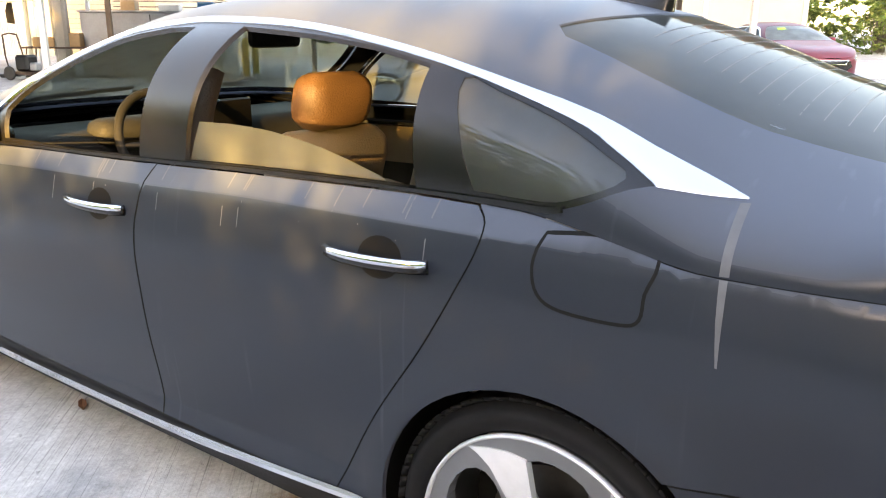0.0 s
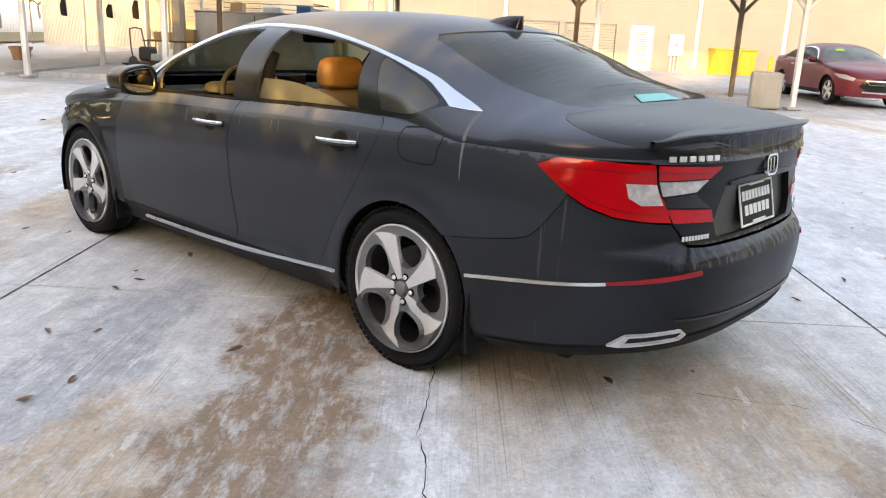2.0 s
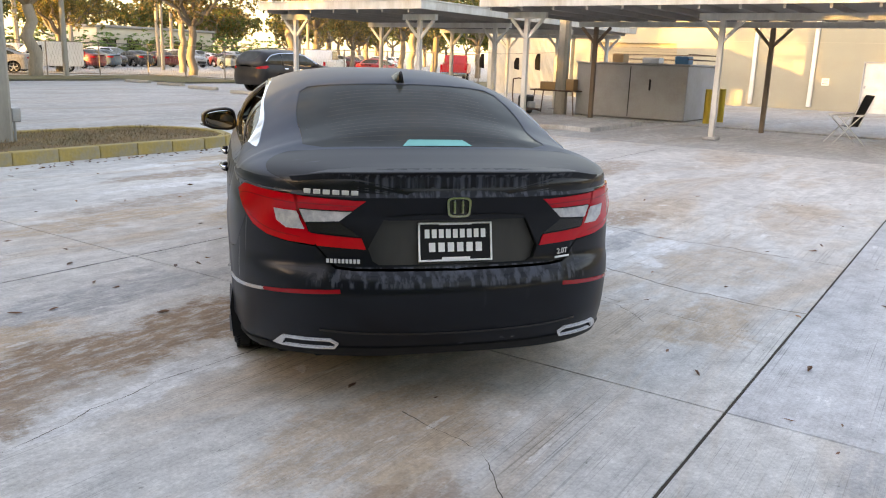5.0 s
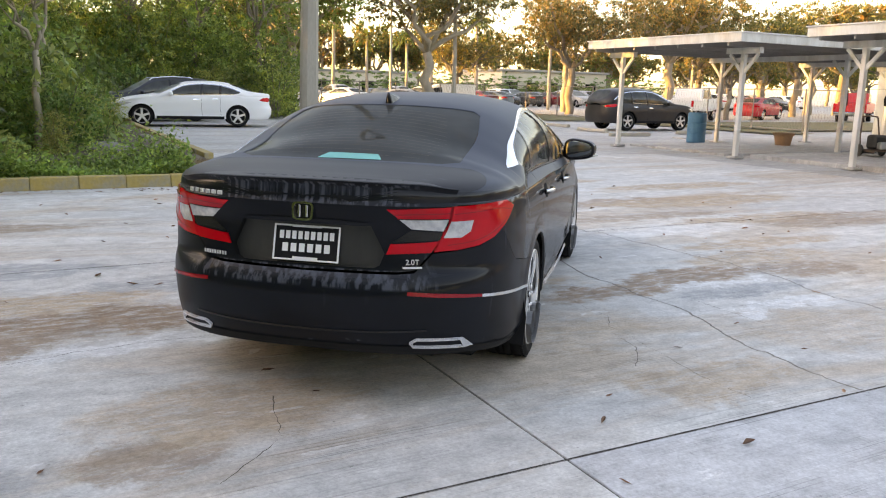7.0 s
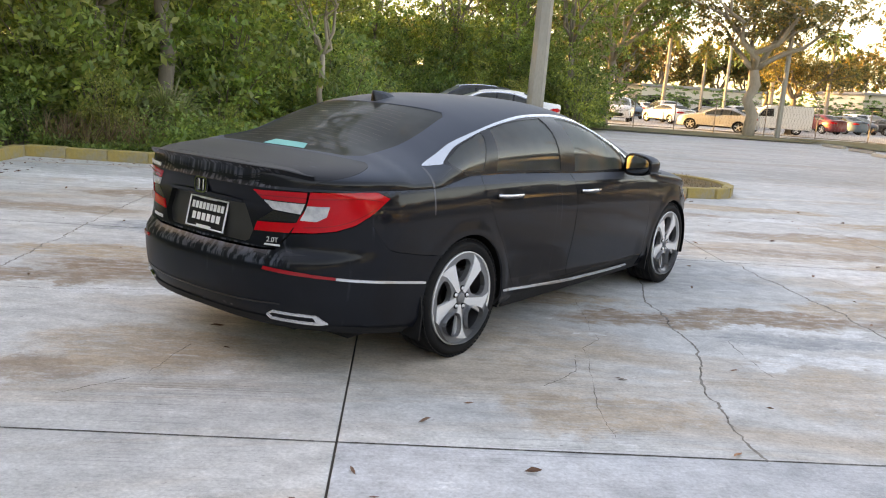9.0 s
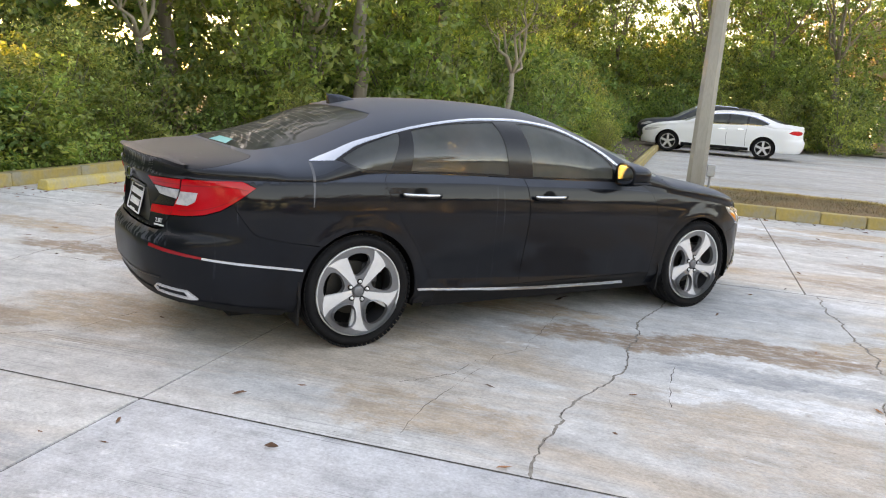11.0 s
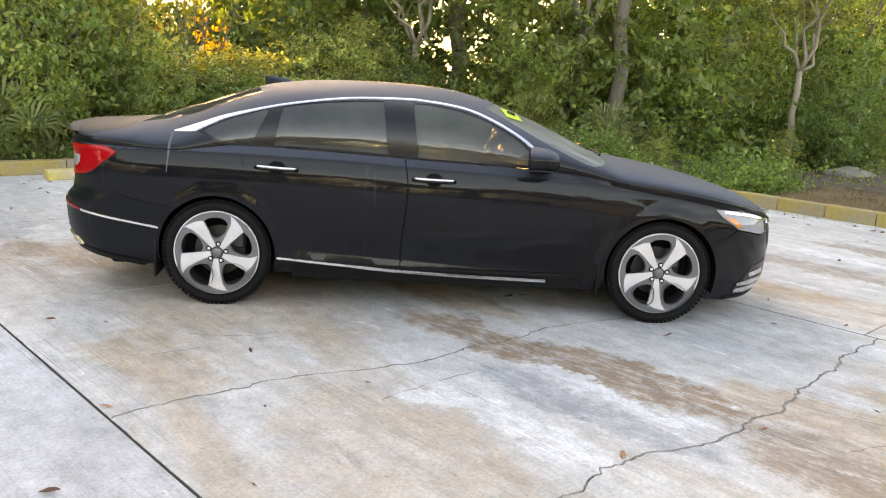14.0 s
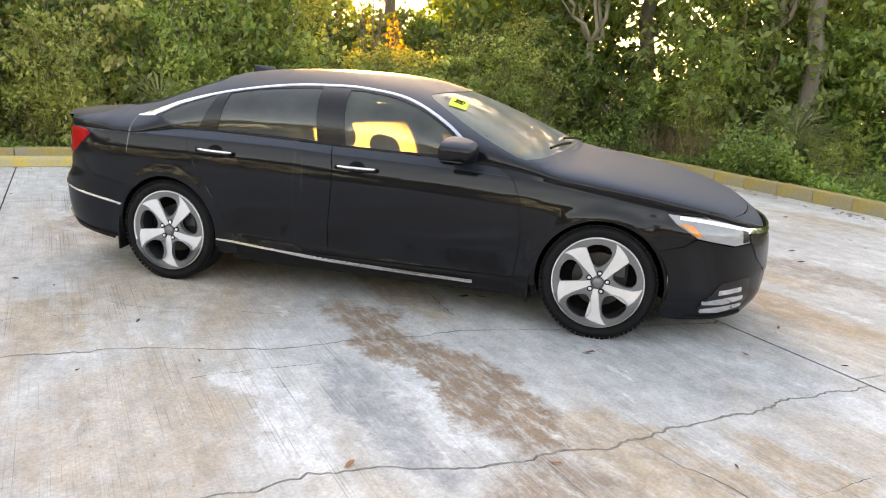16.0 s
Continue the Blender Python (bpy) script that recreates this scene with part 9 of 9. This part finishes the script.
def suv_car(label, color, m, group="", coarse=0.09, rails=False, trim=None):
    return simple_car("suv", label, SUV, paint_of("car_paint", color), m, GLASS_REAR, 0.0, 2.8, 0.37, SUV_PANE, SUV_WS, SUV_RG, SUV_TAIL, SUV_HEAD, group, trim, coarse=coarse, rim=0.25, track=0.85, rails=rails)


# heading 0: the nose towards +q; 90: towards -p; 180: towards -q; -90: towards +p
white = sedan_car("white sedan with a window sticker, parked nose to the woods", (0.72, 0.73, 0.74), parked(3.45, 25.0, 82) @ Matrix.Diagonal((1.08, 1.1, 1.08, 1)), coarse=0.07, metal=0.0, trim=CHROME)
part("window_sticker", box((0, 0, 0), (0.005, 0.32, 0.2)), WHITE_PRINT, white, "white price sheet in the rear window", m=Matrix.Translation((-0.765, 0.62, 1.17)) @ pose(0, 0, 0, 0, 25, 0))
suv_car("dark blue SUV with roof rails, parked beyond the white sedan", (0.02, 0.025, 0.04), parked(2.6, 28.9, 90 + 4), rails=True)
suv_car("black SUV with a chrome strip, parked along the far kerb", (0.010, 0.010, 0.012), parked(21.0, 22.0, -90), rails=False, trim=CHROME)
red = sedan_car("dark red sedan with a chrome grille, parked by the carport", (0.16, 0.012, 0.022), parked(17.5, -9.2, 90), coarse=0.07, trim=CHROME)
skin("chrome_grille", SEDAN.ring, [(3.86, 0.62), (3.92, 0.52), (4.60, 0.52), (4.67, 0.62)], CHROME, red, holes=[[(3.89, 0.605), (3.945, 0.535), (4.583, 0.535), (4.638, 0.605)]], step=0.05, lift=0.012, gap=0)
skin("lower_chrome", SEDAN.ring, band([(3.8, 0.36), (4.264, 0.345), (4.73, 0.36)], 0.03), CHROME, red, step=0.05, lift=0.012, gap=0)
skin("year_sticker", SEDAN.top, [(1.85, 0.72), (1.85, 0.86), (1.98, 0.86), (1.98, 0.70)], NEON, red, step=0.1, lift=0.002, gap=0, thick=0.001)


def pickup(label, color, m, group=""):
    """A crew-cab pickup: cab, bed, hood, bumpers and wheels."""
    ob = thing("pickup_truck", m, label, "pickup truck", group)
    paint = paint_of("car_paint", color)
    bm = box((0, 3.9, 0.95), (1.9, 1.5, 0.62), 0.09, segments=2)
    part("hood", bm, paint, ob, smooth=False)
    bm = box((0, 2.1, 0.92), (1.92, 2.2, 0.7), 0.06, segments=2)
    part("cab", bm, paint, ob)
    bm = bmesh.new()
    add_prism(bm, [(1.05, 1.25), (3.35, 1.22), (2.75, 1.85), (1.3, 1.87)], 1.62, Matrix.Rotation(math.pi / 2, 4, "Z"))
    bmesh.ops.bevel(bm, geom=bm.edges[:], offset=0.06, segments=2, affect="EDGES")
    part("cab_roof", bm, paint, ob)
    for s in (-1, 1):
        bm = bmesh.new()
        add_prism(bm, [(1.25, 1.30), (3.1, 1.28), (2.68, 1.77), (1.4, 1.78)], 0.02, Matrix.Translation((0.81 * s, 0, 0)) @ Matrix.Rotation(math.pi / 2, 4, "Z"))
        part("side_window", bm, GLOSS_BLACK, ob)
        bm = box((0.93 * s, 0.0, 0.9), (0.06, 2.0, 0.55), 0.02)
        part("bed_side", bm, paint, ob)
        bm = box((0.8 * s, 4.64, 0.98), (0.3, 0.05, 0.22), 0.02)
        part("headlight", bm, CLEAR_LENS, ob)
        bm = box((0.86 * s, -1.0, 1.0), (0.14, 0.04, 0.35), 0.02)
        part("tail_light", bm, RED_LENS, ob)
        for y in (0.0, 3.85):
            wheel_parts(ob, 0.82 * s, y, s, 0.4, 0.25, False, 0.26)
    part("tailgate", box((0, -0.98, 0.9), (1.8, 0.06, 0.5), 0.02), paint, ob)
    part("bed_floor", box((0, 0.0, 0.68), (1.8, 2.0, 0.08)), DARK, ob)
    part("rear_bumper", box((0, -1.08, 0.55), (1.85, 0.14, 0.18), 0.03), CHROME, ob)
    part("front_bumper", box((0, 4.7, 0.6), (1.9, 0.14, 0.25), 0.04), CHROME, ob)
    part("underbody", box((0, 1.9, 0.52), (1.5, 5.2, 0.25)), DARK, ob)
    return ob


FAR = "cars in the far car park"
pickup("white pickup truck parked behind the fence", (0.66, 0.66, 0.66), parked(33.0, 31.5, -60, 1.8), FAR)
pickup("bright red pickup truck parked behind the fence", (0.5, 0.02, 0.03), parked(47, 31.0, -60, 1.8), FAR)
sedan_car("bright red sedan parked behind the fence", (0.5, 0.02, 0.03), parked(41.5, 34.0, -70), FAR, 0.14)
far_cars = [sedan_car("white sedan in the far car park", (0.7, 0.7, 0.7), parked(20, 55, 20), FAR, 0.16), sedan_car("dark sedan in the far car park", (0.03, 0.03, 0.035), parked(24, 57, 160), FAR, 0.16),
            suv_car("white SUV in the far car park", (0.7, 0.7, 0.7), parked(15.5, 52, 160), FAR, 0.16), suv_car("silver SUV in the far car park", (0.35, 0.36, 0.37), parked(28, 58, 10), FAR, 0.16),
            sedan_car("maroon sedan in the far car park", (0.16, 0.02, 0.025), parked(32, 56, 20), FAR, 0.16), sedan_car("blue-grey sedan in the far car park", (0.08, 0.12, 0.16), parked(36, 60, 20), FAR, 0.16)]
car_rng = np.random.default_rng(12)
for row_q, p_from, p_to in ((56, 8, 70), (64, 2, 80), (72, 0, 90)):
    p = p_from
    while p < p_to:
        kind = far_cars[car_rng.integers(len(far_cars))]
        if car_rng.uniform() < 0.85 and not (row_q == 56 and 13 < p < 40):
            copy_thing(kind, parked(p, row_q + car_rng.uniform(-0.4, 0.4), 0 if car_rng.uniform() < 0.5 else 180))
        p += 2.9
van = thing("van", parked(24.5, 47, 75, 1.3), "white cargo van in the far car park", "van", FAR)
bm = bmesh.new()
add_prism(bm, [(-0.9, 0.35), (3.3, 0.35), (3.35, 0.8), (2.7, 0.95), (2.2, 1.55), (1.8, 1.8), (-0.9, 1.85)], 1.7, Matrix.Rotation(math.pi / 2, 4, "Z"))
bmesh.ops.bevel(bm, geom=bm.edges[:], offset=0.07, segments=2, affect="EDGES")
part("body", bm, paint_of("car_paint", (0.72, 0.72, 0.7)), van)
for s in (-1, 1):
    bm = bmesh.new()
    add_prism(bm, [(1.5, 1.1), (2.45, 1.08), (2.1, 1.55), (1.55, 1.6)], 0.02, Matrix.Translation((0.855 * s, 0, 0)) @ Matrix.Rotation(math.pi / 2, 4, "Z"))
    part("side_window", bm, GLOSS_BLACK, van)
    part("tail_light", box((0.78 * s, -0.97, 1.1), (0.1, 0.03, 0.4), 0.01), RED_LENS, van)
    for y in (0, 2.6):
        wheel_parts(van, 0.75 * s, y, s, 0.32, 0.2, False, 0.2)
part("rear_glass", box((0, -0.965, 1.4), (1.2, 0.02, 0.4), 0.01), GLOSS_BLACK, van)
sedan_car("silver sedan beyond the white cars", (0.38, 0.38, 0.38), parked(19.5, 44, 60), FAR, 0.16)


# ---- beyond the lot: trees, palms, fence, far ground ----
# evening gold and haze over the far crowns, put into the leaf colour
LEAF_FAR = leaf_material("hazy_evening_leaves", (0.12, 0.125, 0.06), 0.5, (0.36, 0.23, 0.07), 0.4)
OAKS = [tree("oak_tree", "spreading oak tree with bare lower limbs beside the far car park", 41, 8.2, 0.34, 3.4, 7, 16000, 0.19, LEAF_FAR, BARK_PALE, blob=(1.9, 1.15), group="oaks of the far car park"),
        tree("oak_tree", "dark-crowned oak tree of the far car park", 42, 7.6, 0.3, 3.6, 6, 16000, 0.2, LEAF_FAR, BARK, blob=(2.0, 1.2), group="oaks of the far car park"),
        tree("oak_tree", "thin oak tree at the far car park, evening gold in its leaf colour", 43, 8.8, 0.3, 3.2, 6, 9000, 0.18, LEAF_FAR, BARK_PALE, blob=(1.5, 0.9), group="oaks of the far car park")]
OAKS[0].matrix_basis = Matrix.Translation(lot(18.8, 37.6, 0)) @ Matrix.Diagonal((1.05, 1.05, 1.05, 1))
OAKS[1].matrix_basis = Matrix.Translation(lot(31.5, 41.5)) @ Matrix.Diagonal((1.0, 1.0, 1.0, 1))
OAKS[2].matrix_basis = Matrix.Translation(lot(6.0, 40.5, 0)) @ Matrix.Diagonal((0.95, 0.95, 0.95, 1))
NEAR_OAK = tree("oak_tree", "forked oak with a dense dark green crown by the bay", 49, 9.0, 0.36, 3.8, 7, 17000, 0.19, LEAF_DARK, BARK_PALE, blob=(2.1, 1.3), group="oaks of the far car park")
NEAR_OAK.matrix_basis = Matrix.Translation(lot(11.9, 42.0, 0))
for k, p, q, s in ((0, 9.0, 36.0, 0.8), (1, 10.0, 40.0, 0.8)):
    copy_thing(THICKET[k % len(THICKET)], Matrix.Translation(lot(p, q)) @ pose(0, 0, 0, 0, 0, p * 50) @ Matrix.Diagonal((s, s, s * 0.8, 1)))
SKYLINE = [tree("oak_tree", "hazy tree on the skyline beyond the far car park", 44 + k, 8.0, 0.3, 3.3, 5, 2600, 0.5, mat, BARK, blob=(1.8, 1.1), group="trees of the skyline") for k, mat in enumerate((LEAF_FAR, LEAF_OAK))]
for k, ob in enumerate(SKYLINE):
    ob.matrix_basis = Matrix.Translation(lot(70 + 6 * k, 70, 0))
far_rng = np.random.default_rng(3)
for k, p, q, s in ((1, 25.5, 47, 0.75), (0, 39, 40, 1.05), (1, 45, 43, 1.1), (2, 35, 47, 1.0), (1, 52, 40, 0.95), (2, 11, 47, 0.9), (0, 60, 45, 1.1), (1, 37.5, 33, 0.62)):
    copy_thing(OAKS[k], Matrix.Translation(lot(p, q)) @ pose(0, 0, 0, 0, 0, far_rng.uniform(0, 360)) @ Matrix.Diagonal((s, s, s, 1)))
# a belt of trees on the skyline
for i in range(56):
    a = -24 + i * 3.4
    s = far_rng.uniform(0.8, 1.35)
    copy_thing(SKYLINE[far_rng.integers(2)], Matrix.Translation(lot(a + far_rng.uniform(-2, 2), 96 + far_rng.uniform(-9, 12), -0.3)) @ pose(0, 0, 0, 0, 0, far_rng.uniform(0, 360)) @ Matrix.Diagonal((s, s, s, 1)))
for i in range(12):
    s = far_rng.uniform(0.9, 1.3)
    copy_thing(SKYLINE[far_rng.integers(2)], Matrix.Translation(lot(62 + far_rng.uniform(-5, 8), -40 + i * 8.5, -0.3)) @ Matrix.Diagonal((s, s, s, 1)))
# trees added behind the walk, mostly unseen, to cut horizon glow in reflections
for i in range(15):
    s = far_rng.uniform(1.1, 1.5)
    copy_thing(SKYLINE[far_rng.integers(2)], Matrix.Translation(lot(42 + far_rng.uniform(-3, 4), -14 - i * 4.2, -0.3)) @ pose(0, 0, 0, 0, 0, far_rng.uniform(0, 360)) @ Matrix.Diagonal((s, s, s, 1)))
for i in range(18):
    s = far_rng.uniform(1.1, 1.5)
    copy_thing(SKYLINE[far_rng.integers(2)], Matrix.Translation(lot(-34 + i * 4.2, -48 + far_rng.uniform(-3, 4), -0.3)) @ pose(0, 0, 0, 0, 0, far_rng.uniform(0, 360)) @ Matrix.Diagonal((s, s, s, 1)))
# low growth under the far trees
for i in range(17):
    copy_thing(BACKWOOD, Matrix.Translation(lot(-6 + i * 5, 80 + far_rng.uniform(-2, 2), -0.2)) @ pose(0, 0, 0, 0, 0, far_rng.uniform(0, 360)) @ Matrix.Diagonal((0.9, 0.9, 0.42, 1)))
# hedges added under those trees to close the bright strip of horizon
for i in range(13):
    copy_thing(BACKWOOD, Matrix.Translation(lot(38 + far_rng.uniform(-1, 1), -15 - i * 5, -0.2)) @ pose(0, 0, 0, 0, 0, far_rng.uniform(0, 360)) @ Matrix.Diagonal((0.9, 0.9, 0.6, 1)))
for i in range(15):
    copy_thing(BACKWOOD, Matrix.Translation(lot(-34 + i * 5, -45 + far_rng.uniform(-1, 1), -0.2)) @ pose(0, 0, 0, 0, 0, far_rng.uniform(0, 360)) @ Matrix.Diagonal((0.9, 0.9, 0.6, 1)))
PALM = far_palm("tall palm with a shaggy head beyond the far car park", 51)
PALM.matrix_basis = Matrix.Translation(lot(23, 66, 0))
for p, q, s in ((31, 62, 1.1), (12, 68, 0.8), (14.5, 70, 0.72), (17.5, 71, 0.8), (9.0, 66, 0.85), (28, 70, 0.8), (38, 66, 1.0), (44, 62, 0.9), (50, 68, 1.0), (34, 74, 0.85), (7.5, 58, 0.6), (9.8, 56, 0.62)):
    copy_thing(PALM, Matrix.Translation(lot(p, q)) @ pose(0, 0, 0, 0, 0, far_rng.uniform(0, 360)) @ Matrix.Diagonal((s, s, s, 1)))
for p, q, h in ((20.4, 37.6, 9.5), (37, 52, 8.5), (13.0, 60, 8), (27, 62, 9), (48, 47, 8.5)):
    x = lot(p, q)
    lamp_post(x.x, x.y, 0, h, 0.26, "grey light pole of the far car park", (0, 0), False, LOT_TURN)
# chain-link fence
fence = thing("chain_link_fence", Matrix(), "rusty chain-link fence of the far car park", "fence")
FENCE = material("fence_steel", (0.24, 0.21, 0.18), 0.6, 0.6, grain=0.3)
line = [(8.5, 40), (18, 40.5), (26, 38.5), (27.2, 30.0), (27.8, 19.5), (31, 19)]
pts = []
for (pa, qa), (pb, qb) in zip(line, line[1:]):
    n = max(1, round(math.hypot(pb - pa, qb - qa) / 2.6))
    pts += [(pa + (pb - pa) * i / n, qa + (qb - qa) * i / n) for i in range(n)]
pts.append(line[-1])
for p, q in pts:
    bm = bmesh.new()
    add_rod(bm, lot(p, q, 0), lot(p, q, 1.85), 0.032, n=8)
    part("fence_post", bm, FENCE, fence)
for (pa, qa), (pb, qb) in zip(pts, pts[1:]):
    for z in (1.8, 0.12):
        bm = bmesh.new()
        add_rod(bm, lot(pa, qa, z), lot(pb, qb, z), 0.02, n=6)
        part("rail", bm, FENCE, fence)
bm = bmesh.new()
for (pa, qa), (pb, qb) in zip(pts, pts[1:]):
    a, b = lot(pa, qa), lot(pb, qb)
    d = (b - a)
    n = int(d.length / 0.16)
    for i in range(n):
        for s in (0, 1):
            x0, x1 = a + d * (i / n), a + d * min(1, (i + 3) / n)
            if s:
                x0, x1 = x1, x0
            z0, z1 = 0.12, 1.8
            u = Vector((0, 0, 0.004))
            w = d.normalized() * 0.004
            bm.faces.new([bm.verts.new(v) for v in (x0 + Vector((0, 0, z0)) - w, x0 + Vector((0, 0, z0)) + w, x1 + Vector((0, 0, z1)) + w, x1 + Vector((0, 0, z1)) - w)])
tagged(part("wire_mesh", bm, FENCE, fence, "sparse wire mesh"), kind="stuff")
# grass verges and kerbs along the far road
GRASS_FAR = material("dry_verge", (0.17, 0.13, 0.06), 0.95, grain=0.7, scale=12, bump=0.3, wear=(0.10, 0.11, 0.04), wear_scale=0.8, wear_amount=0.8)
for p0, p1, q0, q1 in ((-2, 21, 33.4, 39.5), (21.5, 27.5, 29.8, 39.5), (24.6, 27.0, 18, 29.6), (28, 60, 20, 29)):
    v = sheet_on_lot("grass_verge", p0, p1, q0, q1, 0.04, GRASS_FAR, None, n=16, bumps=0.05)
    tagged(v, "dry grass verge beside the far road", "verge", kind="structure")
for p, q, t in ((17.6, 20.8, 90), (18.6, 24.6, 90), (19.6, 28.0, 90), (20.0, 31.0, 90), (21.0, 18.9, 0), (17.0, 17.9, 0)):
    wheel_stop(p, q, GREY_KERB, "grey concrete wheel stop on the far side of the lot", t)
# pale buildings on the skyline
FAR_WALL = material("pale_far_wall", (0.62, 0.56, 0.46), 0.8, grain=0.1, scale=1)
for p, q, w, d, h in ((34, 90, 14, 8, 3.2), (58, 86, 16, 10, 3.8), (16, 92, 12, 8, 3.0)):
    b = thing("far_building", Matrix.Translation(lot(p, q)) @ pose(0, 0, 0, 0, 0, LOT_TURN), "pale low building on the skyline", "building", "far buildings")
    part("wall", box((0, 0, h / 2), (w, d, h)), FAR_WALL, b)
    part("roof", box((0, 0, h + 0.15), (w + 0.6, d + 0.6, 0.3), 0.05), ROOFING, b)
    for i in range(int(w / 3)):
        part("window", box((-w / 2 + 1.5 + i * 3, -d / 2 - 0.02, h * 0.5), (1.6, 0.06, 1.3)), GLOSS_BLACK, b)
